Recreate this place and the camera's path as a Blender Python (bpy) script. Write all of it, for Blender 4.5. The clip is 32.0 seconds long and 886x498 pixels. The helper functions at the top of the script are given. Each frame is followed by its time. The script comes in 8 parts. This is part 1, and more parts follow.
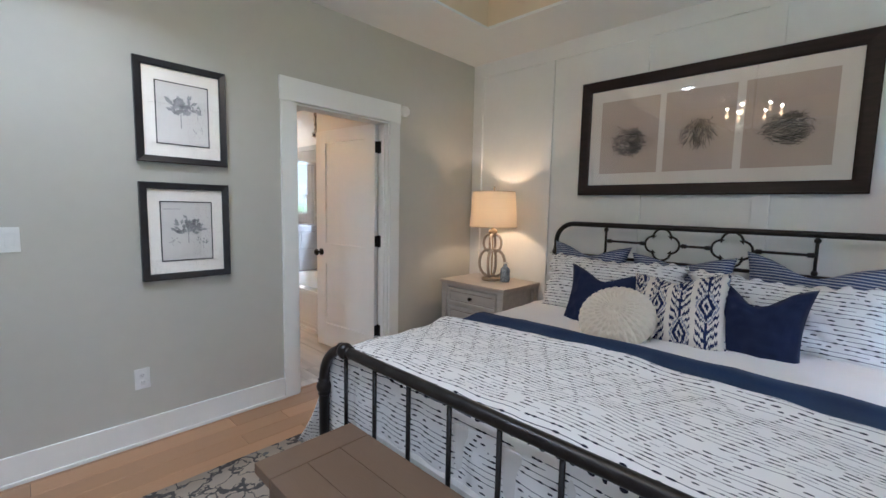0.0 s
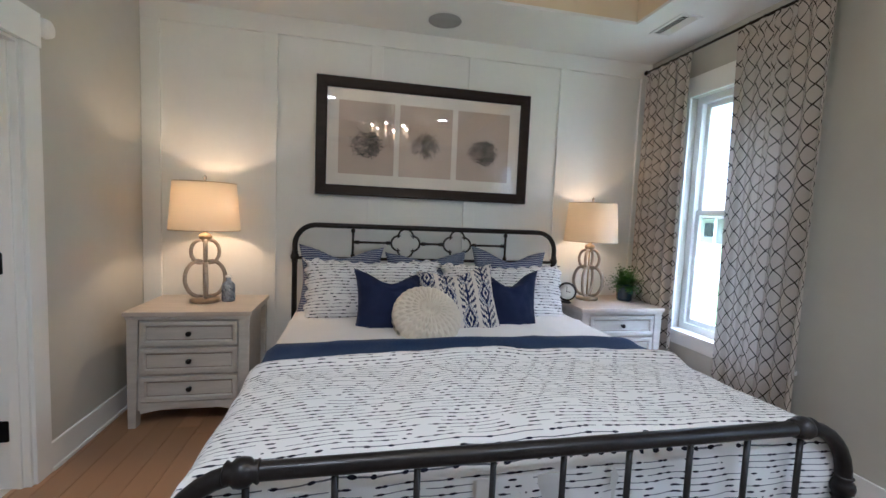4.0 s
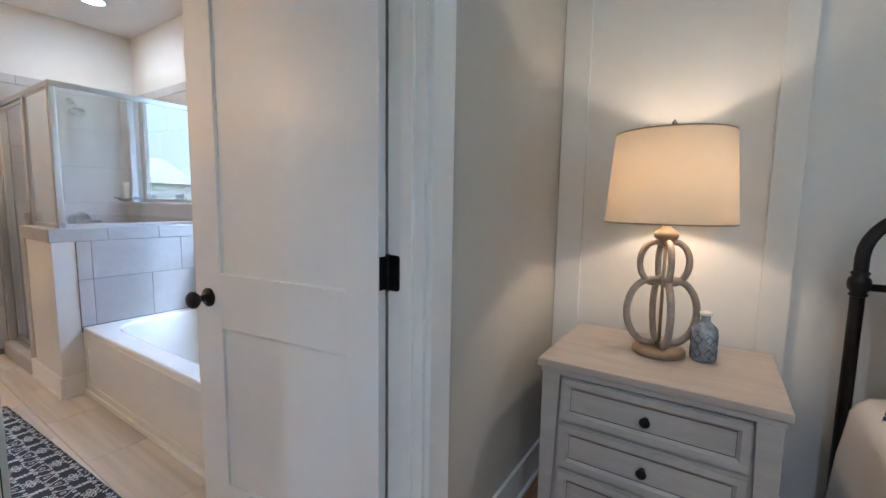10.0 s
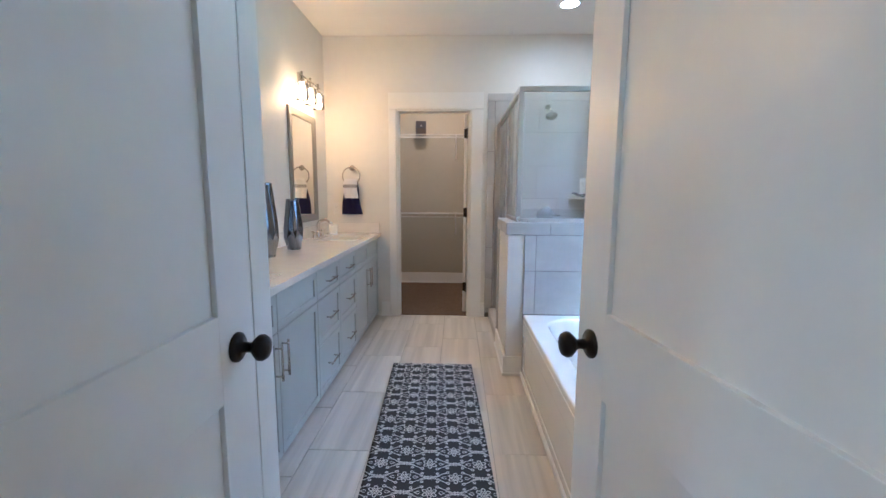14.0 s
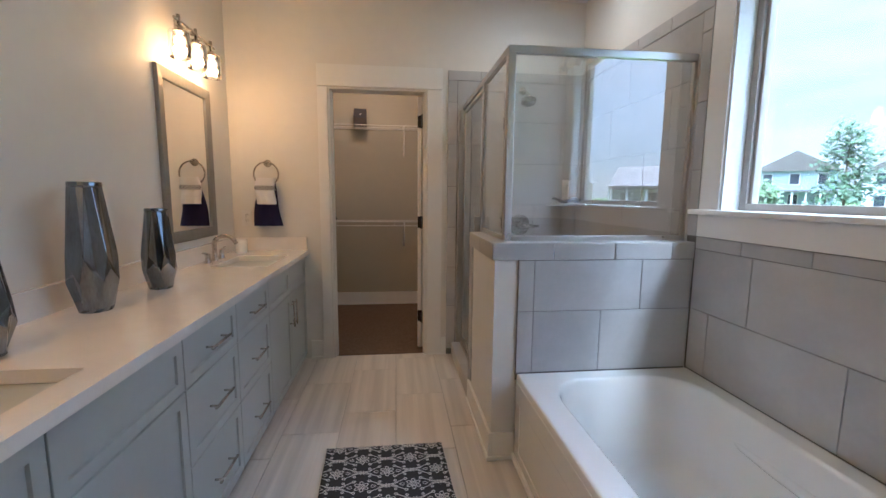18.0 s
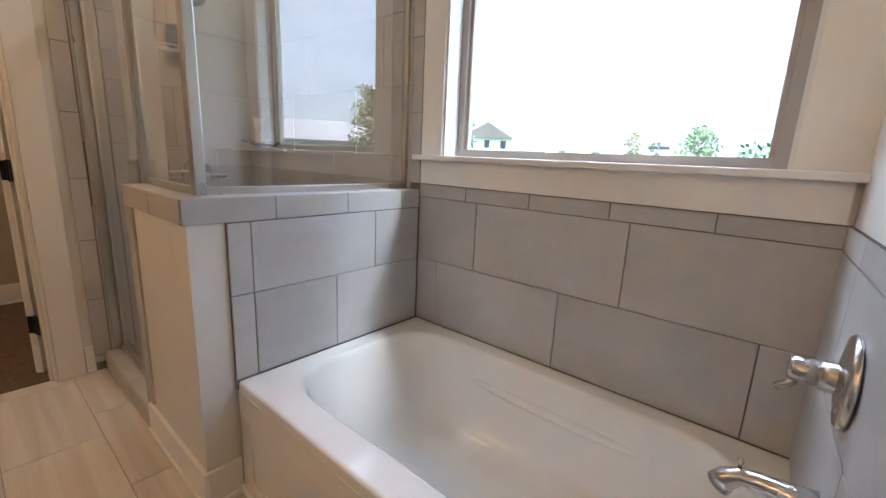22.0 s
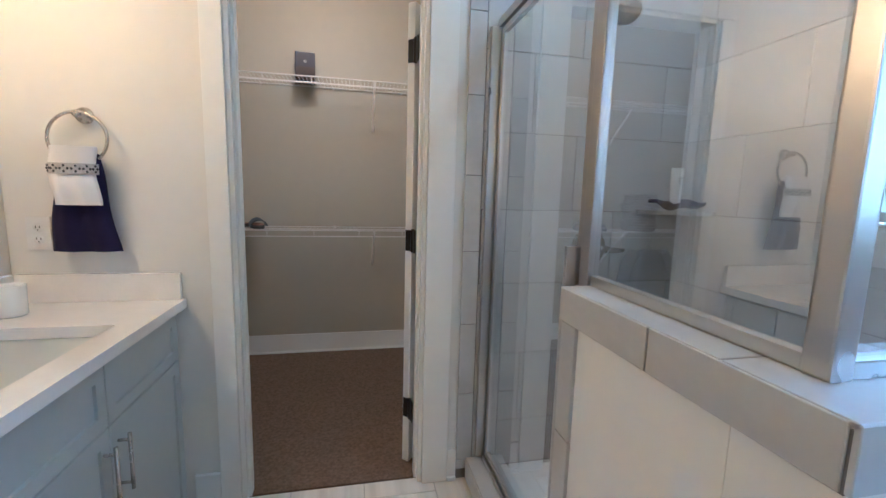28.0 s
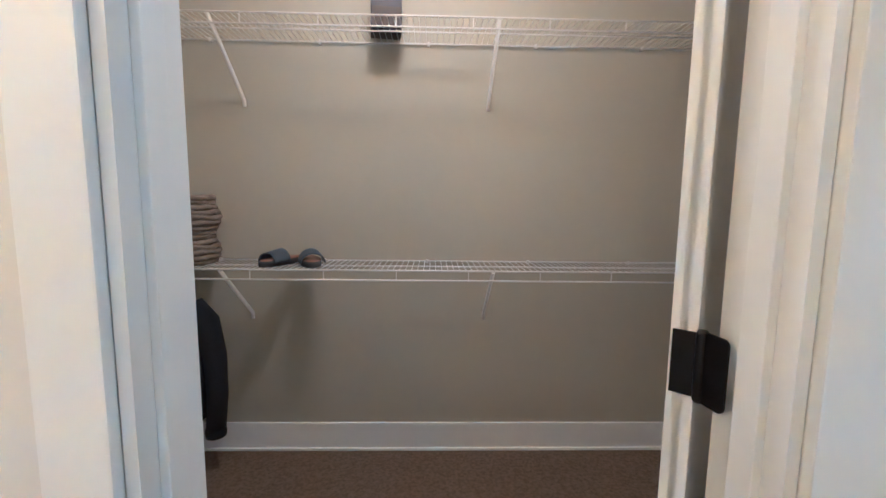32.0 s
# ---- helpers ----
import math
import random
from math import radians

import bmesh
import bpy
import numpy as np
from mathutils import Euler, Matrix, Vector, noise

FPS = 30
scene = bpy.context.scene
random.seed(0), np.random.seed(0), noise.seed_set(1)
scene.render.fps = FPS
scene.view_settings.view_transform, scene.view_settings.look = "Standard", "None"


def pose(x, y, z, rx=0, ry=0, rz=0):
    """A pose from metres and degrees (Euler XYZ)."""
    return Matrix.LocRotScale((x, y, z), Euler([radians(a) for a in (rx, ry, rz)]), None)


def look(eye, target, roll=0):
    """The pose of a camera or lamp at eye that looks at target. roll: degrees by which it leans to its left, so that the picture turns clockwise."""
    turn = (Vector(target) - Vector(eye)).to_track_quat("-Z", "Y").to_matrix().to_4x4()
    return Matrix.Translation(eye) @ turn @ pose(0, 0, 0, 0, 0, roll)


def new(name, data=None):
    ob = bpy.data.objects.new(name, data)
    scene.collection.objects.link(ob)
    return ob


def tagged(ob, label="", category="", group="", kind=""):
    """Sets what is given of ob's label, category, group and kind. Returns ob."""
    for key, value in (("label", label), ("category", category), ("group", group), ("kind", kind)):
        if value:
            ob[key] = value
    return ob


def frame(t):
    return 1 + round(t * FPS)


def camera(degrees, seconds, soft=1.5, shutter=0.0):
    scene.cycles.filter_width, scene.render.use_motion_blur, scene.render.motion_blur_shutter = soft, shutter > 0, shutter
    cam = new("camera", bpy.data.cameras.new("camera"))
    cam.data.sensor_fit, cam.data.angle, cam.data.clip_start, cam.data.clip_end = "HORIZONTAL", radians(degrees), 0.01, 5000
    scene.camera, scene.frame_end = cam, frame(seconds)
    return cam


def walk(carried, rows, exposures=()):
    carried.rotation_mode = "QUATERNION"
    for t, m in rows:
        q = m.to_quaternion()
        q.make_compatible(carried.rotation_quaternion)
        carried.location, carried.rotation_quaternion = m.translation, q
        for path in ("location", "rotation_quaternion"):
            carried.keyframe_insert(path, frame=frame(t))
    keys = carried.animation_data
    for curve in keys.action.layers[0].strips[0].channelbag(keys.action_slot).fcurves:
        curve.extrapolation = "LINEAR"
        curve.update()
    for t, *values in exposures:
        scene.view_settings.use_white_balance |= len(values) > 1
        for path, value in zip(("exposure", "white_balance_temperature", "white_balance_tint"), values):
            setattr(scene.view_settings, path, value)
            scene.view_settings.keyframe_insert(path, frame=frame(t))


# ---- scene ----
cam = camera(93.6, 32.0)
PATH = [
    (0, (1.671, 2.452, 1.359), (3.107, 3.83, 1.16), 1.2),
    (0.5, (1.564, 2.539, 1.35), (3.207, 3.663, 1.162), 1.4),
    (1, (1.515, 2.689, 1.349), (3.304, 3.561, 1.159), 1.7),
    (1.5, (1.49, 2.896, 1.368), (3.383, 3.518, 1.195), 1.8),
    (2, (1.501, 3.06, 1.339), (3.46, 3.436, 1.19), 1.8),
    (2.5, (1.5, 3.265, 1.342), (3.49, 3.41, 1.2), 1.9),
    (3, (1.491, 3.436, 1.357), (3.485, 3.374, 1.214), 2.2),
    (3.5, (1.533, 3.56, 1.345), (3.512, 3.312, 1.198), 2.3),
    (4, (1.641, 3.736, 1.349), (3.592, 3.322, 1.194), 2.4),
    (4.5, (1.748, 3.884, 1.372), (3.656, 3.308, 1.209), 2.5),
    (6.5, (2.157, 4.285, 1.230), (3.975, 3.456, 1.129), 2.0),
    (7, (2.324, 4.324, 1.227), (4.198, 3.633, 1.119), 1.8),
    (7.5, (2.472, 4.347, 1.222), (4.416, 3.872, 1.112), 1.6),
    (8, (2.571, 4.371, 1.221), (4.554, 4.141, 1.099), 1.8),
    (8.5, (2.673, 4.393, 1.201), (4.663, 4.472, 1.076), 1.7),
    (9, (2.801, 4.452, 1.200), (4.753, 4.866, 1.068), 1.7),
    (9.5, (2.885, 4.515, 1.217), (4.718, 5.271, 1.062), 1.1),
    (10, (2.976, 4.560, 1.250), (4.629, 5.647, 1.036), 0.9),
    (10.5, (3.124, 4.551, 1.269), (4.516, 5.967, 1.03), 0.2),
    (11, (3.244, 4.561, 1.265), (4.339, 6.217, 1.021), 0.1),
    (11.5, (3.301, 4.598, 1.256), (4.094, 6.416, 1.007), 0.2),
    (12, (3.359, 4.681, 1.246), (3.882, 6.596, 0.997), 0.3),
    (12.5, (3.405, 4.774, 1.247), (3.706, 6.736, 0.998), 0.4),
    (13, (3.41, 4.847, 1.251), (3.543, 6.827, 1.001), 0.3),
    (13.5, (3.397, 4.943, 1.248), (3.411, 6.926, 0.994), 0.4),
    (14, (3.412, 5.103, 1.251), (3.347, 7.085, 0.988), 0.3),
    (14.5, (3.422, 5.249, 1.251), (3.316, 7.227, 0.977), 0.2),
    (16.5, (3.265, 5.711, 1.247), (3.216, 7.694, 0.987), 0.2),
    (17, (3.26, 5.834, 1.255), (3.248, 7.819, 1.004), 0.3),
    (17.5, (3.287, 5.964, 1.271), (3.357, 7.948, 1.027), 0.5),
    (18, (3.303, 6.032, 1.273), (3.528, 8.003, 1.021), 0.5),
    (18.5, (3.31, 6.09, 1.265), (3.759, 8.017, 0.976), 0.3),
    (19, (3.295, 6.189, 1.261), (4.003, 8.021, 0.881), -0.3),
    (19.5, (3.277, 6.287, 1.249), (4.228, 7.971, 0.741), -0.6),
    (20, (3.267, 6.347, 1.219), (4.404, 7.865, 0.584), -0.4),
    (20.5, (3.253, 6.385, 1.202), (4.518, 7.745, 0.461), 0.1),
    (21, (3.248, 6.398, 1.176), (4.612, 7.651, 0.421), 1.3),
    (21.5, (3.273, 6.455, 1.178), (4.72, 7.684, 0.55), 2.5),
    (22, (3.325, 6.528, 1.212), (4.819, 7.787, 0.784), 2.6),
    (22.5, (3.331, 6.619, 1.241), (4.887, 7.861, 1.045), 3.0),
    (23, (3.317, 6.693, 1.271), (4.909, 7.903, 1.3), 3.3),
    (23.5, (3.315, 6.702, 1.299), (4.881, 7.925, 1.53), 2.8),
    (24, (3.313, 6.706, 1.331), (4.812, 7.979, 1.694), 2.3),
    (24.5, (3.315, 6.721, 1.345), (4.692, 8.111, 1.759), 1.6),
    (25, (3.327, 6.762, 1.341), (4.539, 8.313, 1.693), 1.4),
    (25.5, (3.332, 6.856, 1.319), (4.375, 8.546, 1.554), 1.7),
    (26, (3.328, 6.994, 1.309), (4.203, 8.79, 1.408), 1.9),
    (26.5, (3.31, 7.153, 1.299), (4.04, 9.015, 1.274), 2.1),
    (28.5, (3.256, 7.723, 1.275), (3.598, 9.671, 0.967), 1.6),
    (29, (3.245, 7.843, 1.276), (3.544, 9.795, 0.955), 1.9),
    (29.5, (3.181, 8.000, 1.270), (3.481, 9.952, 0.952), 2.0),
    (30, (3.188, 8.200, 1.278), (3.415, 10.165, 0.983), 1.7),
    (30.5, (3.144, 8.317, 1.263), (3.332, 10.289, 0.993), 1.6),
    (31, (3.134, 8.503, 1.272), (3.269, 10.481, 1.008), 1.3),
    (31.5, (3.134, 8.731, 1.286), (3.231, 10.713, 1.039), 1.1),
    (32, (3.138, 8.848, 1.283), (3.187, 10.834, 1.056), 0.7),
]
# the film camera's own brightness and white balance: seconds, stops, kelvin, tint
EXPOSURES = [(0.0, 2.95, 4700, 9.0), (2.0, 2.95, 4650, 9.0), (4.0, 3.0, 4750, 9.0), (7.5, 2.9, 4600, 9.0), (9.0, 3.4, 4420, 8.0), (10.0, 2.9, 4350, 7.0), (11.0, 3.05, 4200, 4.5), (12.0, 3.15, 4150, 2.5), (14.0, 2.9, 4100, 3.5), (17.0, 2.3, 4600, 6.0), (18.0, 2.2, 4600, 6.0), (19.0, 2.2, 4600, 5.5), (21.0, 2.52, 4600, 3.5), (22.0, 2.35, 5200, 8.5), (23.0, 1.95, 5850, 10.0), (24.0, 1.6, 6300, 12.0), (25.0, 1.4, 7200, 14.0), (26.0, 1.85, 5200, 7.0), (28.5, 3.1, 3720, -0.5), (30.0, 3.4, 3620, -1.5), (31.0, 3.45, 3620, -2.0), (32.0, 3.42, 3760, 0.0)]
walk(cam, [(t, look(eye, target, roll)) for t, eye, target, roll in PATH],
     exposures=EXPOSURES)

# ---- world and sun: bright overcast afternoon ----
world = bpy.data.worlds.new("world")
scene.world = world
world.use_nodes = True
_wn, _wl = world.node_tree.nodes, world.node_tree.links
_bg = _wn["Background"]
_sky = _wn.new("ShaderNodeTexSky")
_sky.sky_type = 'NISHITA'
_sky.sun_disc = False
_sky.sun_elevation = radians(42)
_sky.sun_rotation = radians(150)
_tc = _wn.new("ShaderNodeTexCoord")
_map = _wn.new("ShaderNodeMapping")
_map.inputs["Scale"].default_value = (1.2, 1.2, 5.5)
_no = _wn.new("ShaderNodeTexNoise")
_no.inputs["Scale"].default_value = 2.2
_no.inputs["Detail"].default_value = 7.0
_no.inputs["Roughness"].default_value = 0.55
_cr = _wn.new("ShaderNodeValToRGB")
_cr.color_ramp.elements[0].position, _cr.color_ramp.elements[0].color = 0.36, (1.00, 1.02, 1.05, 1)
_cr.color_ramp.elements[1].position, _cr.color_ramp.elements[1].color = 0.60, (1.38, 1.38, 1.38, 1)
_mx = _wn.new("ShaderNodeMix")
_mx.data_type = 'RGBA'
_wl.new(_tc.outputs["Generated"], _map.inputs["Vector"])
_wl.new(_map.outputs["Vector"], _no.inputs["Vector"])
_wl.new(_no.outputs["Fac"], _cr.inputs["Fac"])
_mx.inputs["Factor"].default_value = 0.93
_wl.new(_sky.outputs["Color"], _mx.inputs[6])
_wl.new(_cr.outputs["Color"], _mx.inputs[7])
# an overcast sky is several times brighter overhead than at the horizon
_sep = _wn.new("ShaderNodeSeparateXYZ")
_up = _wn.new("ShaderNodeMapRange")
_up.inputs["To Min"].default_value, _up.inputs["To Max"].default_value = 1.4, 62.0
_pow = _wn.new("ShaderNodeMath")
_pow.operation, _pow.use_clamp = 'POWER', True
_pow.inputs[1].default_value = 4.8
_clamp = _wn.new("ShaderNodeClamp")
_scale = _wn.new("ShaderNodeVectorMath")
_scale.operation = 'SCALE'
_wl.new(_tc.outputs["Generated"], _sep.inputs["Vector"])
_wl.new(_sep.outputs["Z"], _clamp.inputs["Value"])
_wl.new(_clamp.outputs["Result"], _pow.inputs[0])
_wl.new(_pow.outputs["Value"], _up.inputs["Value"])
_wl.new(_mx.outputs[2], _scale.inputs[0])
_wl.new(_up.outputs["Result"], _scale.inputs["Scale"])
_wl.new(_scale.outputs["Vector"], _bg.inputs["Color"])
_bg.inputs["Strength"].default_value = 0.15

_sun = bpy.data.lights.new("sun", 'SUN')
_sun.energy, _sun.angle, _sun.color = 0.6, radians(12), (1.0, 0.95, 0.88)
_sun_ob = new("sun", _sun)
_sun_ob.matrix_world = look((0, 0, 20), (-8, 14, -2))


def lamp_point(name, at, watts, color, radius):
    l = bpy.data.lights.new(name, 'POINT')
    l.energy, l.color, l.shadow_soft_size = watts, color, radius
    o = new(name, l)
    o.location = at
    return o


def lamp_spot(name, at, watts, color, radius, angle):
    l = bpy.data.lights.new(name, 'SPOT')
    l.energy, l.color, l.shadow_soft_size, l.spot_size, l.spot_blend = watts, color, radius, radians(angle), 0.6
    o = new(name, l)
    o.location = at
    return o


WARM = (1.0, 0.60, 0.29)
VXL = 2.11
for at, watts in (((4.665, 4.71, 1.35), 1.1), ((4.735, 1.845, 1.35), 0.65)):
    lamp_point("lamp_light", at, watts, WARM, 0.03)
for k in range(6):
    a = 2 * math.pi * k / 6 + 0.3
    lamp_point("chandelier_light", (2.21 + 0.25 * math.cos(a), 3.30 + 0.25 * math.sin(a), 2.562), 0.5, (1.0, 0.72, 0.42), 0.018)
for cx, cy in ((1.60, 4.15), (0.75, 2.25)):
    lamp_spot("downlight_beam", (cx, cy, 3.045), 14.0, (1.0, 0.90, 0.78), 0.07, 130)
lamp_spot("downlight_beam", (4.285, 8.63, 2.725), 2.6, (1.0, 0.72, 0.42), 0.07, 160)
for cy in (6.79, 8.635):
    for dy in (-0.19, 0.0, 0.19):
        lamp_point("vanity_glow", (VXL + 0.086, cy + dy, 1.984), 0.78, (1.0, 0.46, 0.14), 0.045)
lamp_point("closet_glow", (3.05, 9.95, 2.60), 3.3, (1.0, 0.46, 0.15), 0.10)

# ---- materials ----
def mat(name, color, rough=0.5, metal=0.0, var=0.05, scale=6.0, bump=0.0, bscale=120.0, coat=0.0, spec=0.5, stretch=None, rvar=0.08):
    """A surface with colour varied at two scales, uneven gloss and fine relief."""
    m = bpy.data.materials.new(name)
    m.use_nodes = True
    nt = m.node_tree
    b = nt.nodes["Principled BSDF"]
    tc = nt.nodes.new("ShaderNodeTexCoord")
    src = tc.outputs["Object"]
    if stretch:
        mp = nt.nodes.new("ShaderNodeMapping")
        mp.inputs["Scale"].default_value = stretch
        nt.links.new(src, mp.inputs["Vector"])
        src = mp.outputs["Vector"]
    n1 = nt.nodes.new("ShaderNodeTexNoise")
    n1.inputs["Scale"].default_value, n1.inputs["Detail"].default_value = scale, 4.0
    n2 = nt.nodes.new("ShaderNodeTexNoise")
    n2.inputs["Scale"].default_value, n2.inputs["Detail"].default_value = scale * 9, 3.0
    nt.links.new(src, n1.inputs["Vector"])
    nt.links.new(src, n2.inputs["Vector"])
    add = nt.nodes.new("ShaderNodeMath")
    add.operation = 'MULTIPLY_ADD'
    nt.links.new(n2.outputs["Fac"], add.inputs[0])
    add.inputs[1].default_value = 0.5
    nt.links.new(n1.outputs["Fac"], add.inputs[2])
    rmp = nt.nodes.new("ShaderNodeValToRGB")
    lo = [c * (1 - var) for c in color]
    hi = [min(1, c * (1 + var)) for c in color]
    rmp.color_ramp.elements[0].position, rmp.color_ramp.elements[0].color = 0.5, (*lo, 1)
    rmp.color_ramp.elements[1].position, rmp.color_ramp.elements[1].color = 1.0, (*hi, 1)
    nt.links.new(add.outputs[0], rmp.inputs["Fac"])
    nt.links.new(rmp.outputs["Color"], b.inputs["Base Color"])
    mr = nt.nodes.new("ShaderNodeMapRange")
    mr.inputs["To Min"].default_value = max(0.02, rough - rvar)
    mr.inputs["To Max"].default_value = min(1, rough + rvar)
    nt.links.new(n1.outputs["Fac"], mr.inputs["Value"])
    nt.links.new(mr.outputs["Result"], b.inputs["Roughness"])
    b.inputs["Metallic"].default_value = metal
    b.inputs["Specular IOR Level"].default_value = spec
    b.inputs["Coat Weight"].default_value = coat
    if bump:
        n3 = nt.nodes.new("ShaderNodeTexNoise")
        n3.inputs["Scale"].default_value, n3.inputs["Detail"].default_value = bscale, 3.0
        nt.links.new(src, n3.inputs["Vector"])
        bp = nt.nodes.new("ShaderNodeBump")
        bp.inputs["Strength"].default_value, bp.inputs["Distance"].default_value = bump, 0.002
        nt.links.new(n3.outputs["Fac"], bp.inputs["Height"])
        nt.links.new(bp.outputs["Normal"], b.inputs["Normal"])
    return m


def piece_mat(name, color, var=0.12, **kw):
    """As mat, with each piece a little lighter or darker."""
    m = mat(name, color, **kw)
    nt = m.node_tree
    b = nt.nodes["Principled BSDF"]
    old = b.inputs["Base Color"].links[0].from_socket
    oi = nt.nodes.new("ShaderNodeObjectInfo")
    mr = nt.nodes.new("ShaderNodeMapRange")
    mr.inputs["To Min"].default_value, mr.inputs["To Max"].default_value = 1 - var, 1 + var
    nt.links.new(oi.outputs["Random"], mr.inputs["Value"])
    hsv = nt.nodes.new("ShaderNodeHueSaturation")
    nt.links.new(mr.outputs["Result"], hsv.inputs["Value"])
    nt.links.new(old, hsv.inputs["Color"])
    nt.links.new(hsv.outputs["Color"], b.inputs["Base Color"])
    return m


def streak(m, stretch, depth):
    """Darker veins drawn along one direction, different on each piece."""
    nt = m.node_tree
    b = nt.nodes["Principled BSDF"]
    old = b.inputs["Base Color"].links[0].from_socket
    tc = nt.nodes.new("ShaderNodeTexCoord")
    oi = nt.nodes.new("ShaderNodeObjectInfo")
    add = nt.nodes.new("ShaderNodeVectorMath")
    add.operation = 'MULTIPLY_ADD'
    nt.links.new(oi.outputs["Random"], add.inputs[0])
    add.inputs[1].default_value = (40, 40, 0)
    nt.links.new(tc.outputs["Object"], add.inputs[2])
    mp = nt.nodes.new("ShaderNodeMapping")
    mp.inputs["Scale"].default_value = stretch
    nt.links.new(add.outputs[0], mp.inputs["Vector"])
    n = nt.nodes.new("ShaderNodeTexNoise")
    n.inputs["Scale"].default_value, n.inputs["Detail"].default_value, n.inputs["Distortion"].default_value = 1.0, 5.0, 0.4
    nt.links.new(mp.outputs["Vector"], n.inputs["Vector"])
    mr = nt.nodes.new("ShaderNodeMapRange")
    mr.inputs["From Min"].default_value, mr.inputs["From Max"].default_value = 0.35, 0.6
    mr.inputs["To Min"].default_value, mr.inputs["To Max"].default_value = 1 - depth, 1 + depth * 0.35
    nt.links.new(n.outputs["Fac"], mr.inputs["Value"])
    hsv = nt.nodes.new("ShaderNodeHueSaturation")
    nt.links.new(mr.outputs["Result"], hsv.inputs["Value"])
    nt.links.new(old, hsv.inputs["Color"])
    nt.links.new(hsv.outputs["Color"], b.inputs["Base Color"])


def glass_mat(name, tint=(1, 1, 1), rough=0.0, ior=1.5):
    m = bpy.data.materials.new(name)
    m.use_nodes = True
    b = m.node_tree.nodes["Principled BSDF"]
    b.inputs["Base Color"].default_value = (*tint, 1)
    b.inputs["Roughness"].default_value = rough
    b.inputs["Transmission Weight"].default_value = 1.0
    b.inputs["IOR"].default_value = ior
    return m


def glow_mat(name, color, strength):
    m = bpy.data.materials.new(name)
    m.use_nodes = True
    b = m.node_tree.nodes["Principled BSDF"]
    b.inputs["Base Color"].default_value = (*color, 1)
    b.inputs["Emission Color"].default_value = (*color, 1)
    b.inputs["Emission Strength"].default_value = strength
    return m


M_WALL = mat("greige_wall_paint", (0.50, 0.485, 0.435), rough=0.6, var=0.03, scale=1.5, bump=0.12, bscale=260)
M_BATHWALL = mat("warm_white_wall_paint", (0.73, 0.715, 0.67), rough=0.6, var=0.03, scale=1.5, bump=0.12, bscale=260)
# closet wall paint darkened and yellowed, standing in for dim, warm light there
M_CLOSETWALL = mat("closet_paint_dimmed", (0.43, 0.40, 0.315), rough=0.65, var=0.03, scale=1.5, bump=0.12, bscale=260)
M_CEIL = mat("flat_white_ceiling_paint", (0.78, 0.775, 0.75), rough=0.85, var=0.02, scale=1.2, bump=0.15, bscale=200)
M_TRIM = mat("white_semigloss_trim", (0.80, 0.80, 0.775), rough=0.36, rvar=0.03, var=0.02, scale=3, bump=0.015, bscale=60)
M_DOOR = mat("white_door_paint", (0.83, 0.83, 0.815), rough=0.34, rvar=0.03, var=0.02, scale=3, bump=0.06, bscale=90)
M_BLACK = mat("oil_rubbed_bronze", (0.012, 0.011, 0.011), rough=0.35, metal=0.6, var=0.3, scale=30)
M_IRON = mat("black_iron_bed_paint", (0.015, 0.013, 0.013), rough=0.34, metal=0.3, var=0.4, scale=25, bump=0.15, bscale=80)
M_NICKEL = mat("brushed_nickel", (0.56, 0.53, 0.49), rough=0.25, metal=1.0, var=0.05, scale=40)
M_ALU = mat("satin_aluminium_frame", (0.62, 0.60, 0.57), rough=0.28, metal=1.0, var=0.02, scale=4, rvar=0.02)
M_GLASS = glass_mat("clear_glass")
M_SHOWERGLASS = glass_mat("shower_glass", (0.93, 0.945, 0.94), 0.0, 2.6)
M_MIRROR = mat("silvered_mirror", (0.9, 0.9, 0.9), rough=0.02, metal=1.0, var=0.0, rvar=0.0)
M_PLANK = piece_mat("oak_floor_plank", (0.35, 0.205, 0.11), var=0.25, rough=0.38, scale=3, stretch=(1, 12, 12), bump=0.15, bscale=40)
M_SUB = mat("dark_floor_joint", (0.03, 0.022, 0.016), rough=0.8)
M_FTILE = piece_mat("cream_floor_tile", (0.64, 0.60, 0.54), var=0.05, rough=0.30, rvar=0.03, scale=2.2, stretch=(11, 0.6, 1), bump=0.03, bscale=30)
streak(M_FTILE, (16.0, 0.5, 1.0), 0.16)
M_GROUT = mat("grey_grout", (0.36, 0.345, 0.325), rough=0.9, bump=0.3, bscale=200)
M_WTILE = piece_mat("grey_wall_tile", (0.47, 0.465, 0.455), var=0.05, rough=0.4, scale=4.5, bump=0.08, bscale=50)
streak(M_WTILE, (2.6, 2.6, 3.4), 0.11)
M_WGROUT = mat("dark_grey_grout", (0.17, 0.165, 0.165), rough=0.9, bump=0.3, bscale=200)
M_CARPET = mat("brown_cut_carpet", (0.15, 0.106, 0.076), rough=0.97, var=0.30, scale=70, bump=1.0, bscale=420, spec=0.1)
M_QUARTZ = mat("cream_quartz", (0.84, 0.805, 0.755), rough=0.07, rvar=0.02, var=0.03, scale=12, coat=0.5)
M_CAB = mat("grey_cabinet_paint", (0.45, 0.475, 0.465), rough=0.38, var=0.03, scale=4)
M_PORC = mat("white_porcelain", (0.82, 0.82, 0.79), rough=0.08, var=0.01, coat=0.4)
M_TUB = mat("white_acrylic_tub", (0.82, 0.82, 0.79), rough=0.12, var=0.01, coat=0.4)
M_MIRFRAME = mat("grey_wood_mirror_frame", (0.20, 0.20, 0.19), rough=0.45, var=0.12, scale=8, stretch=(4, 4, 0.6))
M_WIRE = mat("white_vinyl_wire", (0.70, 0.68, 0.64), rough=0.4)
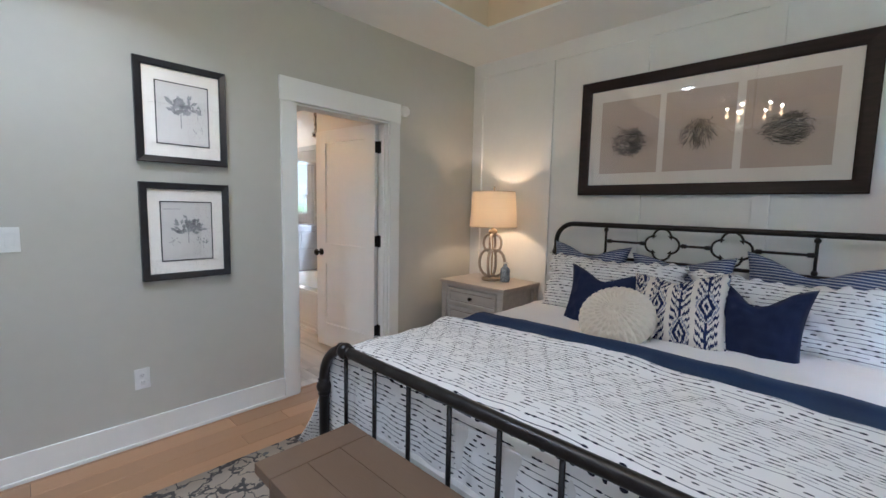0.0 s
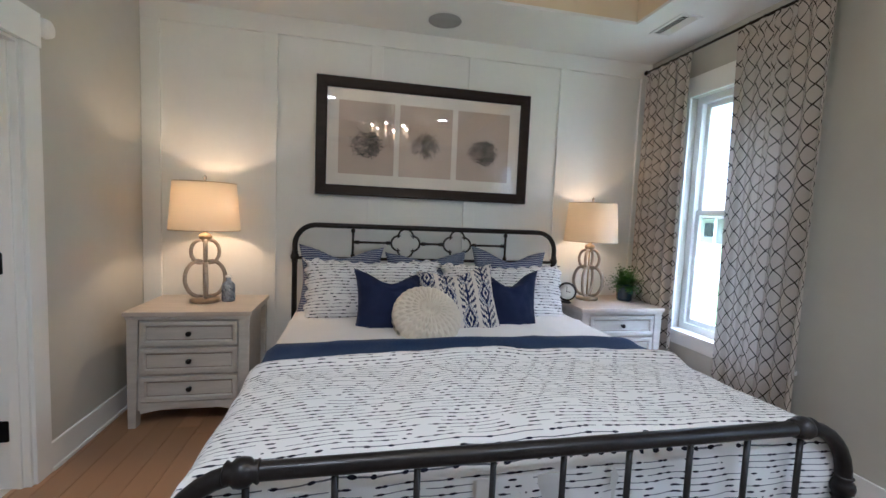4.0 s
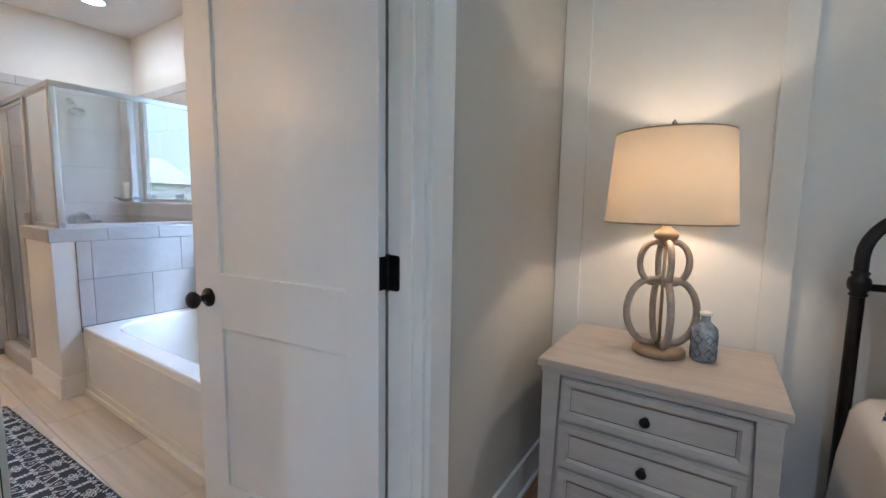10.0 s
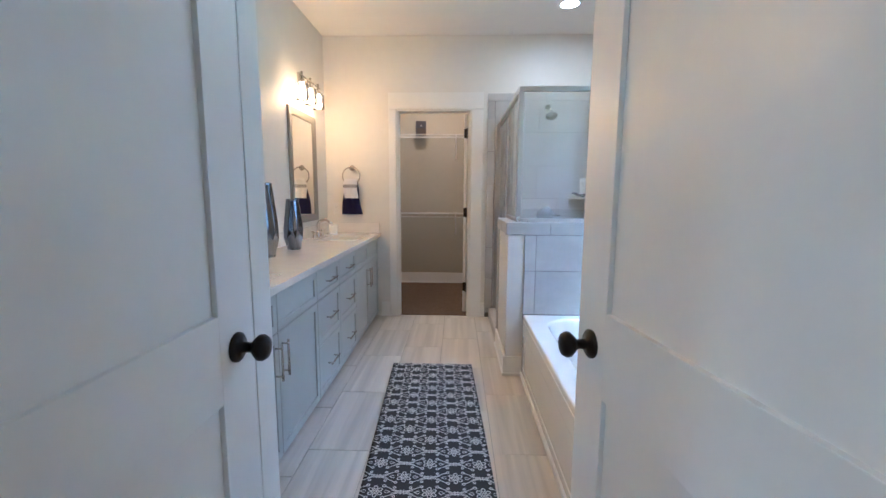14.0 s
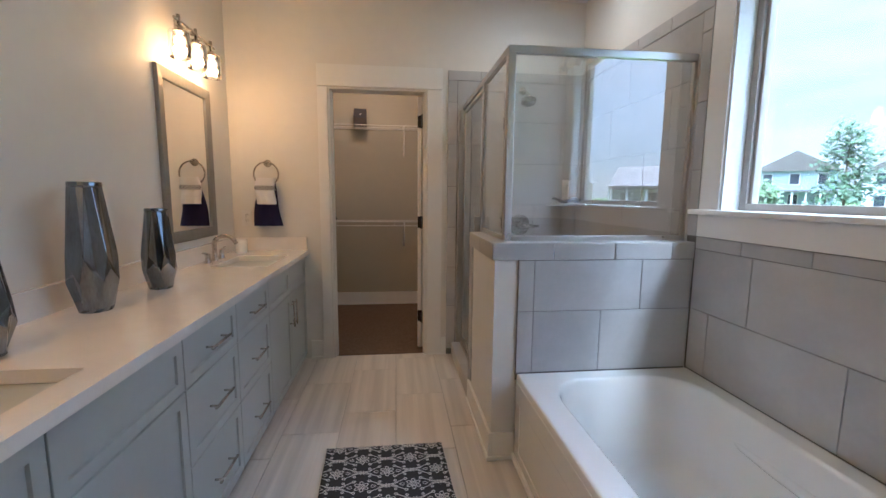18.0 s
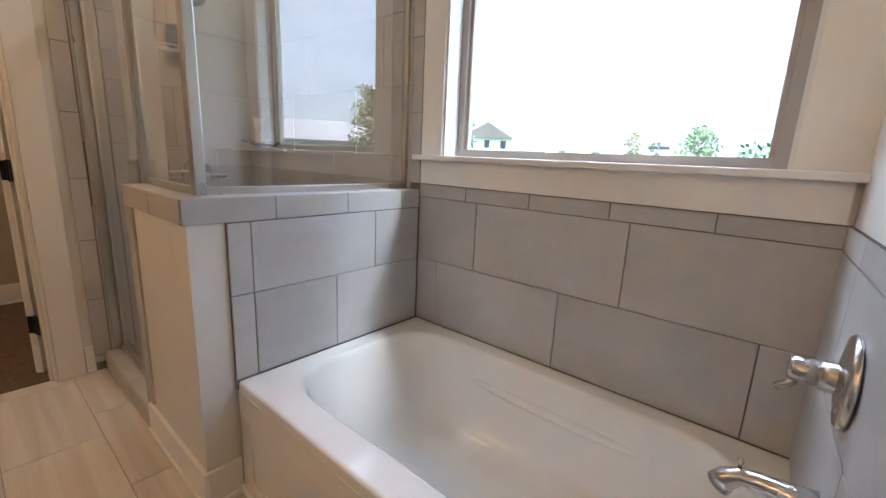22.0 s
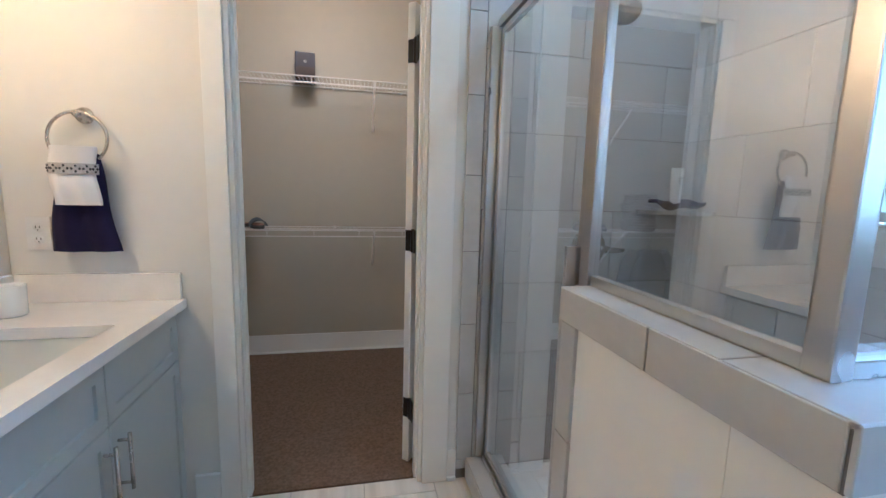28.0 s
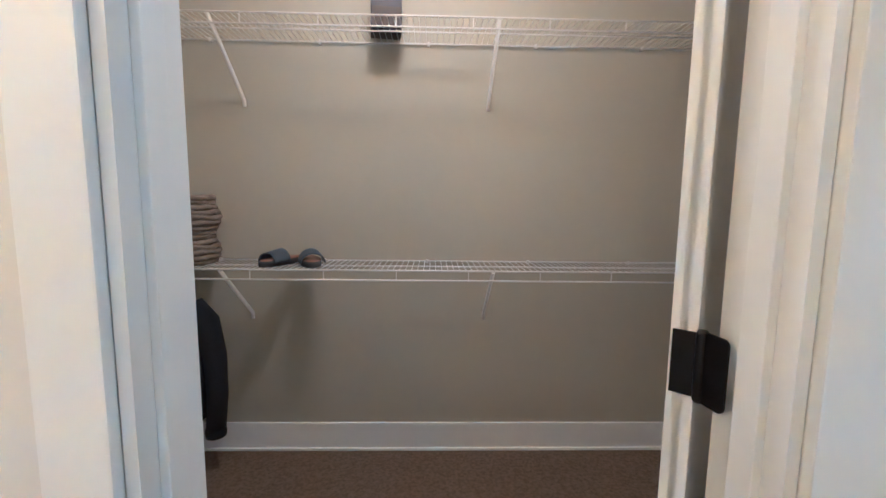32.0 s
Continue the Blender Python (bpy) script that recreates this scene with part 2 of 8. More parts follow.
M_WINFRAME = mat("white_vinyl_window", (0.72, 0.73, 0.72), rough=0.4)
M_WINTAN = mat("taupe_vinyl_window", (0.36, 0.33, 0.29), rough=0.45)
M_BULB = glow_mat("glowing_filament_bulb", (1.0, 0.60, 0.26), 2.0)
M_CAN = glow_mat("glowing_downlight_lens", (1.0, 0.93, 0.82), 12.0)
M_WHITEPLASTIC = mat("white_plastic", (0.75, 0.745, 0.73), rough=0.35)
M_DARK = mat("dark_slot", (0.02, 0.02, 0.02), rough=0.7)

# ---- woven and patterned materials ----
class Nodes:
    """Short hand for the nodes of a pattern."""
    def __init__(self, name):
        self.m = bpy.data.materials.new(name)
        self.m.use_nodes = True
        self.nt = self.m.node_tree
        self.b = self.nt.nodes["Principled BSDF"]
        self.b.inputs["Roughness"].default_value = 0.85
        self.b.inputs["Specular IOR Level"].default_value = 0.2

    def put(self, sock, v):
        if isinstance(v, (int, float)):
            sock.default_value = v
        else:
            self.nt.links.new(v, sock)

    def op(self, kind, a, b=0.0, c=0.0):
        n = self.nt.nodes.new("ShaderNodeMath")
        n.operation = kind
        for i, v in enumerate((a, b, c)):
            self.put(n.inputs[i], v)
        return n.outputs[0]

    def uv(self):
        n = self.nt.nodes.new("ShaderNodeUVMap")
        s = self.nt.nodes.new("ShaderNodeSeparateXYZ")
        self.nt.links.new(n.outputs[0], s.inputs[0])
        return s.outputs[0], s.outputs[1]

    def obj(self):
        n = self.nt.nodes.new("ShaderNodeTexCoord")
        s = self.nt.nodes.new("ShaderNodeSeparateXYZ")
        self.nt.links.new(n.outputs["Object"], s.inputs[0])
        return s.outputs[0], s.outputs[1], s.outputs[2]

    def vec(self, x, y, z=0.0):
        n = self.nt.nodes.new("ShaderNodeCombineXYZ")
        for i, v in enumerate((x, y, z)):
            self.put(n.inputs[i], v)
        return n.outputs[0]

    def noise(self, vec, scale=1.0, detail=2.0):
        n = self.nt.nodes.new("ShaderNodeTexNoise")
        n.inputs["Scale"].default_value, n.inputs["Detail"].default_value = scale, detail
        self.nt.links.new(vec, n.inputs["Vector"])
        return n.outputs["Fac"]

    def mix(self, f, a, b):
        n = self.nt.nodes.new("ShaderNodeMix")
        n.data_type = 'RGBA'
        self.put(n.inputs["Factor"], f)
        for i, v in ((6, a), (7, b)):
            if isinstance(v, tuple):
                n.inputs[i].default_value = (*v, 1)
            else:
                self.nt.links.new(v, n.inputs[i])
        return n.outputs[2]

    def fract(self, a):
        return self.op('FRACT', a)

    def band(self, a, period, width):
        """1 on lines of a share of the period."""
        d = self.op('ABSOLUTE', self.op('SUBTRACT', self.fract(self.op('DIVIDE', a, period)), 0.5))
        return self.op('LESS_THAN', d, width)

    def done(self, color, bump=None, strength=0.3, dist=0.002, glow=0.0):
        self.nt.links.new(color, self.b.inputs["Base Color"])
        if bump is not None:
            n = self.nt.nodes.new("ShaderNodeBump")
            n.inputs["Strength"].default_value, n.inputs["Distance"].default_value = strength, dist
            self.nt.links.new(bump, n.inputs["Height"])
            self.nt.links.new(n.outputs["Normal"], self.b.inputs["Normal"])
        if glow:
            t = self.nt.nodes.new("ShaderNodeBsdfTranslucent")
            self.nt.links.new(color, t.inputs["Color"])
            mx = self.nt.nodes.new("ShaderNodeMixShader")
            mx.inputs[0].default_value = glow
            self.nt.links.new(self.b.outputs[0], mx.inputs[1])
            self.nt.links.new(t.outputs[0], mx.inputs[2])
            self.nt.links.new(mx.outputs[0], self.nt.nodes["Material Output"].inputs["Surface"])
        return self.m


def slub_cloth(name, white, ink, dark, period):
    """White cloth with thin woven lines that thicken to short dark dashes in drifting diamonds."""
    k = Nodes(name)
    u, v = k.uv()
    w = k.noise(k.vec(k.op('MULTIPLY', u, 6.0), k.op('MULTIPLY', v, 6.0)), 1.0, 2.0)
    vv = k.op('MULTIPLY_ADD', w, period * 0.6, v)
    row = k.op('FLOOR', k.op('DIVIDE', vv, period))
    d = k.op('ABSOLUTE', k.op('SUBTRACT', k.fract(k.op('DIVIDE', vv, period)), 0.5))
    jit = k.noise(k.vec(k.op('MULTIPLY', u, 9.0), k.op('MULTIPLY', row, 7.31)), 1.0, 1.0)
    place = k.op('MULTIPLY_ADD', jit, 0.45, k.op('DIVIDE', u, 0.098))
    dv = k.op('POWER', k.op('DIVIDE', d, 0.165), 2.0)
    ds = None
    for slope, z in ((0.135, 2.0), (-0.135, 5.0)):
        d1 = k.op('ABSOLUTE', k.op('SUBTRACT', k.fract(k.op('MULTIPLY_ADD', row, slope, place)), 0.5))
        keep = k.op('GREATER_THAN', k.noise(k.vec(k.op('MULTIPLY', u, 9.0), k.op('MULTIPLY', row, 0.6), z), 1.0, 1.0), 0.44)
        bead = k.op('LESS_THAN', k.op('ADD', k.op('POWER', k.op('DIVIDE', d1, 0.115), 2.0), dv), 1.0)
        one = k.op('MULTIPLY', bead, keep)
        ds = one if ds is None else k.op('MAXIMUM', ds, one)
    # the thread between the beads comes and goes
    thread = k.noise(k.vec(k.op('MULTIPLY', u, 7.0), k.op('MULTIPLY', row, 5.17), 7.0), 1.0, 1.0)
    shown = k.op('GREATER_THAN', thread, 0.45)
    line = k.op('MULTIPLY', k.op('LESS_THAN', d, 0.066), shown)
    on = k.op('MAXIMUM', ds, line)
    ink_c = k.mix(ds, ink, dark)
    col = k.mix(on, white, ink_c)
    fine = k.noise(k.vec(k.op('MULTIPLY', u, 500.0), k.op('MULTIPLY', v, 500.0)), 1.0, 2.0)
    ridge = k.op('ADD', k.op('MULTIPLY', on, 0.8), fine)
    return k.done(col, ridge, 0.5, 0.002)


M_DUVET = slub_cloth("white_slub_duvet_cloth", (0.76, 0.75, 0.745), (0.11, 0.115, 0.15), (0.008, 0.010, 0.024), 0.0205)
M_SHAM = slub_cloth("white_slub_sham_cloth", (0.76, 0.75, 0.745), (0.11, 0.115, 0.15), (0.014, 0.018, 0.04), 0.0205)


def ticking(name):
    k = Nodes(name)
    u, v = k.uv()
    s = k.band(v, 0.0165, 0.17)
    fine = k.noise(k.vec(k.op('MULTIPLY', u, 600.0), k.op('MULTIPLY', v, 600.0)), 1.0, 2.0)
    return k.done(k.mix(s, (0.045, 0.065, 0.15), (0.42, 0.43, 0.48)), fine, 0.3)


def ikat(name):
    """Feathered upright stems, spearheads and eyes in navy and slate on cream, mirrored about each stem."""
    k = Nodes(name)
    u, v = k.uv()
    comb = k.noise(k.vec(k.op('MULTIPLY', u, 190.0), k.op('MULTIPLY', v, 7.0)), 1.0, 1.0)
    vj = k.op('MULTIPLY_ADD', comb, 0.058, v)
    wide, high = 0.118, 0.30
    cell = k.op('FLOOR', k.op('DIVIDE', u, wide))
    au = k.op('MULTIPLY', k.op('ABSOLUTE', k.op('SUBTRACT', k.fract(k.op('DIVIDE', u, wide)), 0.5)), 2.0)
    vv = k.fract(k.op('ADD', k.op('DIVIDE', vj, high), k.op('MULTIPLY', cell, 0.5)))
    av = k.op('ABSOLUTE', k.op('SUBTRACT', vv, 0.5))
    dia = k.op('MULTIPLY_ADD', av, 3.1, k.op('MULTIPLY', au, 1.25))
    eye = k.op('LESS_THAN', dia, 0.22)
    lid = k.op('MULTIPLY', k.op('GREATER_THAN', dia, 0.42), k.op('LESS_THAN', dia, 0.78))
    halo = k.op('MULTIPLY', k.op('GREATER_THAN', dia, 0.90), k.op('LESS_THAN', dia, 1.06))
    chev = k.op('LESS_THAN', k.fract(k.op('SUBTRACT', k.op('MULTIPLY', vv, 7.0), k.op('MULTIPLY', au, 1.7))), 0.46)
    wing = k.op('MULTIPLY', chev, k.op('MULTIPLY', k.op('GREATER_THAN', dia, 1.16), k.op('LESS_THAN', au, 0.80)))
    stem = k.op('MULTIPLY', k.op('LESS_THAN', au, 0.10), k.op('GREATER_THAN', av, 0.26))
    dark = k.op('MAXIMUM', k.op('MAXIMUM', eye, lid), k.op('MAXIMUM', wing, stem))
    cream = k.mix(k.op('MULTIPLY', halo, 0.8), (0.66, 0.62, 0.57), (0.10, 0.135, 0.26))
    return k.done(k.mix(dark, cream, (0.014, 0.024, 0.085)), comb, 0.2)


def plain_cloth(name, color, var=0.12, weave=420.0, strength=0.35, rough=0.9):
    k = Nodes(name)
    u, v = k.uv()
    big = k.noise(k.vec(k.op('MULTIPLY', u, 6.0), k.op('MULTIPLY', v, 6.0)), 1.0, 4.0)
    fine = k.noise(k.vec(k.op('MULTIPLY', u, weave), k.op('MULTIPLY', v, weave)), 1.0, 2.0)
    k.b.inputs["Roughness"].default_value = rough
    k.b.inputs["Sheen Weight"].default_value = 0.06
    col = k.mix(k.op('MULTIPLY_ADD', fine, 0.5, k.op('MULTIPLY', big, 0.5)), tuple(c * (1 - var) for c in color), tuple(min(1, c * (1 + var)) for c in color))
    return k.done(col, fine, strength)


def trellis(name):
    """Cream curtain cloth with a brown diamond lattice that lets some daylight through."""
    k = Nodes(name)
    u, v = k.uv()
    wob = k.op('MULTIPLY', k.op('SINE', k.op('MULTIPLY', v, 53.2)), 0.003)
    uu = k.op('ADD', u, wob)
    a = k.op('ADD', k.op('DIVIDE', uu, 0.080), k.op('DIVIDE', v, 0.108))
    b = k.op('SUBTRACT', k.op('DIVIDE', uu, 0.080), k.op('DIVIDE', v, 0.108))
    da = k.op('ABSOLUTE', k.op('SUBTRACT', k.fract(a), 0.5))
    db = k.op('ABSOLUTE', k.op('SUBTRACT', k.fract(b), 0.5))
    on = k.op('LESS_THAN', k.op('MINIMUM', da, db), 0.044)
    fine = k.noise(k.vec(k.op('MULTIPLY', u, 500.0), k.op('MULTIPLY', v, 500.0)), 1.0, 2.0)
    return k.done(k.mix(on, (0.47, 0.435, 0.39), (0.03, 0.026, 0.028)), fine, 0.3, 0.002, 0.05)


def damask(name):
    """Tan cloth with dark brown curling ikat motifs, for the gathered window shade."""
    k = Nodes(name)
    u, v = k.uv()
    # plant-like motifs, each mirrored about its stem, every other column dropped by half
    wide, high = 0.215, 0.36
    col = k.op('FLOOR', k.op('DIVIDE', u, wide))
    au = k.op('MULTIPLY', k.op('ABSOLUTE', k.op('SUBTRACT', k.fract(k.op('DIVIDE', u, wide)), 0.5)), wide)
    drop = k.op('MULTIPLY_ADD', col, 0.5, k.op('DIVIDE', v, high))
    vv = k.op('MULTIPLY', k.fract(drop), high)
    n = k.nt.nodes.new("ShaderNodeTexNoise")
    n.inputs["Scale"].default_value, n.inputs["Detail"].default_value, n.inputs["Distortion"].default_value = 1.0, 1.2, 1.1
    k.nt.links.new(k.vec(k.op('MULTIPLY', au, 30.0), k.op('MULTIPLY', vv, 24.0)), n.inputs["Vector"])
    tooth = k.noise(k.vec(k.op('MULTIPLY', au, 120.0), k.op('MULTIPLY', vv, 120.0)), 1.0, 1.0)
    f = k.op('MULTIPLY_ADD', tooth, 0.07, n.outputs["Fac"])
    limit = k.op('MULTIPLY_ADD', k.op('POWER', k.op('DIVIDE', au, 0.094), 3.0), 0.33, 0.485)
    body = k.op('GREATER_THAN', f, limit)
    eye = k.op('MULTIPLY', k.op('GREATER_THAN', f, 0.66), k.op('LESS_THAN', f, 0.685))
    stem = k.op('LESS_THAN', au, k.op('MULTIPLY_ADD', tooth, 0.010, 0.002))
    on = k.op('MULTIPLY', k.op('MAXIMUM', body, stem), k.op('SUBTRACT', 1.0, eye))
    dv = k.op('ABSOLUTE', k.op('SUBTRACT', k.fract(k.op('DIVIDE', v, 0.18)), 0.5))
    spot = k.op('LESS_THAN', k.op('ADD', k.op('DIVIDE', k.op('SUBTRACT', wide / 2, au), 0.014), k.op('DIVIDE', dv, 0.09)), 1.0)
    fine = k.noise(k.vec(k.op('MULTIPLY', u, 400.0), k.op('MULTIPLY', v, 400.0)), 1.0, 2.0)
    return k.done(k.mix(k.op('MAXIMUM', on, spot), (0.66, 0.57, 0.44), (0.05, 0.036, 0.036)), fine, 0.3, 0.002, 0.10)


def scroll_mat(name):
    """Charcoal bath rug with white looped rosettes in staggered rows between ogee scrolls."""
    k = Nodes(name)
    u, v = k.uv()
    u, v = k.op('ADD', u, 0.049), k.op('ADD', v, 0.0)
    cu, cv = 0.228, 0.0945
    sv = k.op('DIVIDE', v, cv)
    row = k.op('FLOOR', sv)
    x = k.op('MULTIPLY', k.op('SUBTRACT', k.fract(k.op('MULTIPLY_ADD', row, 0.5, k.op('DIVIDE', u, cu))), 0.5), cu)
    y = k.op('MULTIPLY', k.op('SUBTRACT', k.fract(sv), 0.5), cv)
    ax, ay = k.op('ABSOLUTE', x), k.op('ABSOLUTE', y)

    def length(a, b):
        return k.op('SQRT', k.op('ADD', k.op('MULTIPLY', a, a), k.op('MULTIPLY', b, b)))

    def line(d, at, w):
        return k.op('LESS_THAN', k.op('ABSOLUTE', k.op('SUBTRACT', d, at)), w)
    r = length(x, y)
    th = k.op('ARCTAN2', y, x)
    # six looped petals round a small ring
    sect = k.op('SUBTRACT', k.op('ABSOLUTE', k.op('SUBTRACT', k.fract(k.op('DIVIDE', th, 1.0472)), 0.5)), 0.0)
    pu = k.op('MULTIPLY', r, k.op('COSINE', k.op('MULTIPLY', sect, 1.0472)))
    pv = k.op('MULTIPLY', r, k.op('SINE', k.op('MULTIPLY', sect, 1.0472)))
    petal = line(length(k.op('SUBTRACT', pu, 0.0225), k.op('MULTIPLY', pv, 1.30)), 0.0100, 0.0024)
    hub = line(r, 0.0062, 0.0019)
    # pointed leaves at both sides of the rosette
    tip = k.op('SUBTRACT', ax, 0.049)
    leaf = k.op('MULTIPLY', line(k.op('ADD', k.op('ABSOLUTE', tip), k.op('MULTIPLY', ay, 1.6)), 0.014, 0.0030), k.op('GREATER_THAN', ax, 0.040))
    # ogee scrolls: double wavy lines that part round each rosette and close between rows
    wave = k.op('MULTIPLY_ADD', k.op('COSINE', k.op('MULTIPLY', x, 6.2832 / cu)), 0.0190, 0.0238)
    s1 = k.op('MULTIPLY', line(ay, wave, 0.0022), k.op('GREATER_THAN', ax, 0.040))
    s2 = k.op('MULTIPLY', line(ay, k.op('SUBTRACT', wave, 0.0066), 0.0018), k.op('GREATER_THAN', ax, 0.068))
    curl = line(length(k.op('SUBTRACT', ax, 0.034), k.op('SUBTRACT', ay, 0.0355)), 0.0062, 0.0021)
    bead = line(length(k.op('SUBTRACT', ax, 0.0800), k.op('SUBTRACT', ay, 0.0270)), 0.0052, 0.0021)
    bar = k.op('MULTIPLY', line(k.op('SUBTRACT', cu / 2, ax), 0.006, 0.0019), k.op('LESS_THAN', ay, 0.013))
    on = k.op('MAXIMUM', k.op('MAXIMUM', k.op('MAXIMUM', petal, hub), k.op('MAXIMUM', leaf, s1)), k.op('MAXIMUM', k.op('MAXIMUM', s2, curl), k.op('MAXIMUM', bead, bar)))
    fine = k.noise(k.vec(k.op('MULTIPLY', u, 380.0), k.op('MULTIPLY', v, 380.0)), 1.0, 2.0)
    dust = k.mix(fine, (0.022, 0.027, 0.036), (0.055, 0.062, 0.075))
    return k.done(k.mix(k.op('MULTIPLY', on, k.op('GREATER_THAN', fine, 0.27)), dust, (0.66, 0.66, 0.65)), k.op('ADD', fine, on), 0.7, 0.003)


def faded_rug(name):
    """Beige rug with a worn floral drawing."""
    k = Nodes(name)
    u, v = k.uv()
    p = k.vec(u, v)
    n1 = k.noise(p, 9.0, 4.0)
    n2 = k.noise(k.vec(u, v, 3.0), 5.0, 3.0)
    l1 = k.op('LESS_THAN', k.op('ABSOLUTE', k.op('SUBTRACT', n1, 0.5)), 0.016)
    l2 = k.op('LESS_THAN', k.op('ABSOLUTE', k.op('SUBTRACT', n2, 0.47)), 0.02)
    patch = k.op('GREATER_THAN', n2, 0.60)
    base = k.mix(patch, (0.34, 0.29, 0.235), (0.13, 0.13, 0.14))
    fine = k.noise(k.vec(k.op('MULTIPLY', u, 300.0), k.op('MULTIPLY', v, 300.0)), 1.0, 2.0)
    return k.done(k.mix(k.op('MAXIMUM', l1, l2), base, (0.07, 0.065, 0.065)), fine, 0.6, 0.003)


M_TICK = ticking("navy_ticking_stripe")
M_IKAT = ikat("navy_ikat_cloth")
M_NAVY = plain_cloth("navy_velvet", (0.014, 0.021, 0.062), 0.35)
M_NAVYBLANKET = plain_cloth("navy_blanket", (0.013, 0.030, 0.085), 0.25)
M_SHEET = plain_cloth("white_cotton_sheet", (0.74, 0.71, 0.69), 0.04, 700.0, 0.15)
M_MATTRESS = plain_cloth("white_mattress_cloth", (0.62, 0.60, 0.58), 0.04)
M_KNIT = plain_cloth("cream_chunky_knit", (0.66, 0.60, 0.50), 0.12, 180.0, 0.7)
M_CURTAIN = trellis("trellis_curtain_cloth")
M_DAMASK = damask("damask_shade_cloth")
M_BATHRUG = scroll_mat("charcoal_scroll_rug")
M_AREARUG = faded_rug("faded_floral_rug")
M_TOWELW = plain_cloth("white_terry", (0.82, 0.81, 0.80), 0.06, 220.0, 0.9)
M_TOWELN = plain_cloth("navy_terry", (0.012, 0.010, 0.050), 0.3, 220.0, 0.9)
M_SHADE = plain_cloth("linen_lampshade_cloth", (0.78, 0.71, 0.58), 0.05, 320.0, 0.2)


def translucent(m, share):
    nt = m.node_tree
    b = nt.nodes["Principled BSDF"]
    t = nt.nodes.new("ShaderNodeBsdfTranslucent")
    nt.links.new(b.inputs["Base Color"].links[0].from_socket, t.inputs["Color"])
    mx = nt.nodes.new("ShaderNodeMixShader")
    mx.inputs[0].default_value = share
    nt.links.new(b.outputs[0], mx.inputs[1])
    nt.links.new(t.outputs[0], mx.inputs[2])
    nt.links.new(mx.outputs[0], nt.nodes["Material Output"].inputs["Surface"])


translucent(M_SHADE, 0.36)
M_WASH = mat("whitewashed_wood", (0.48, 0.455, 0.415), rough=0.45, var=0.12, scale=4, stretch=(6, 0.7, 6), bump=0.15, bscale=60)
M_WASHTOP = mat("washed_tan_wood_top", (0.49, 0.43, 0.37), rough=0.4, var=0.14, scale=5, stretch=(8, 0.7, 8), bump=0.15, bscale=60)
M_GLAZE = mat("brown_glaze_line", (0.10, 0.075, 0.055), rough=0.6)
M_LAMPWOOD = mat("weathered_silver_wood", (0.36, 0.31, 0.26), rough=0.45, metal=0.2, var=0.3, scale=14, bump=0.2, bscale=60)
M_GOLD = mat("aged_gold_leaf", (0.40, 0.31, 0.20), rough=0.35, metal=0.7, var=0.2, scale=20)
M_PICFRAME = mat("espresso_wood_frame", (0.017, 0.010, 0.008), rough=0.42, spec=0.25, var=0.4, scale=6, stretch=(0.6, 8, 8))
M_PICFRAME2 = mat("charcoal_wood_frame", (0.02, 0.019, 0.022), rough=0.35, var=0.3, scale=6)
M_MATBOARD = mat("cream_mat_board", (0.66, 0.63, 0.58), rough=0.9, var=0.02, bump=0.1)
M_PAPER = mat("taupe_print_paper", (0.44, 0.365, 0.31), rough=0.9, var=0.04, scale=4)
M_PAPER2 = mat("pale_grey_print_paper", (0.50, 0.48, 0.46), rough=0.9, var=0.04, scale=4)
M_INK = mat("charcoal_ink", (0.035, 0.032, 0.032), rough=0.9, var=0.4, scale=30)
M_INK2 = mat("soft_grey_ink", (0.22, 0.22, 0.225), rough=0.9, var=0.4, scale=30)
M_BENCH = piece_mat("rustic_brown_plank", (0.135, 0.088, 0.055), var=0.2, rough=0.5, scale=3, stretch=(8, 0.8, 8), bump=0.3, bscale=40)
M_LEAF = piece_mat("fern_leaf", (0.055, 0.16, 0.028), var=0.3, rough=0.5)
M_POT = mat("navy_glazed_pot", (0.012, 0.03, 0.07), rough=0.12, var=0.3, scale=10, coat=0.5)
M_BLUEVASE = mat("blue_white_ceramic", (0.26, 0.30, 0.36), rough=0.25, var=0.55, scale=38, coat=0.3)

# ---- mesh helpers ----
def link(name, bm, material, smooth=False):
    me = bpy.data.meshes.new(name)
    if smooth:
        for f in bm.faces:
            f.smooth = True
    bm.to_mesh(me)
    bm.free()
    for m in (material if isinstance(material, (list, tuple)) else [material]):
        me.materials.append(m)
    return new(name, me)


def part(name, bm, material, parent, label="", smooth=False):
    ob = link(name, bm, material, smooth)
    ob.parent = parent
    if label:
        tagged(ob, label)
    return ob


def thing(name, at, label, category, rz=0.0, group="", kind=""):
    e = new(name)
    e.empty_display_size = 0.05
    e.matrix_basis = pose(*at, 0, 0, rz)
    return tagged(e, label, category, group, kind)


def single(name, bm, material, label, category, group="", kind="", smooth=False):
    return tagged(link(name, bm, material, smooth), label, category, group, kind)


def struct(name, bm, material, label="", category="", smooth=False):
    return tagged(link(name, bm, material, smooth), label, category, "", "structure")


def box(bm, x0, x1, y0, y1, z0, z1, bevel=0.0, seg=2):
    """Adds a box, with rounded edges where bevel is given."""
    r = bmesh.ops.create_cube(bm, size=1.0)
    vs = r["verts"]
    for v in vs:
        v.co = Vector(((x0 + x1) / 2 + v.co.x * (x1 - x0), (y0 + y1) / 2 + v.co.y * (y1 - y0), (z0 + z1) / 2 + v.co.z * (z1 - z0)))
    if bevel > 0:
        es = list({e for v in vs for e in v.link_edges})
        bmesh.ops.bevel(bm, geom=es, offset=bevel, segments=seg, profile=0.7, affect='EDGES')
    return bm


def nbox(*a, **k):
    return box(bmesh.new(), *a, **k)


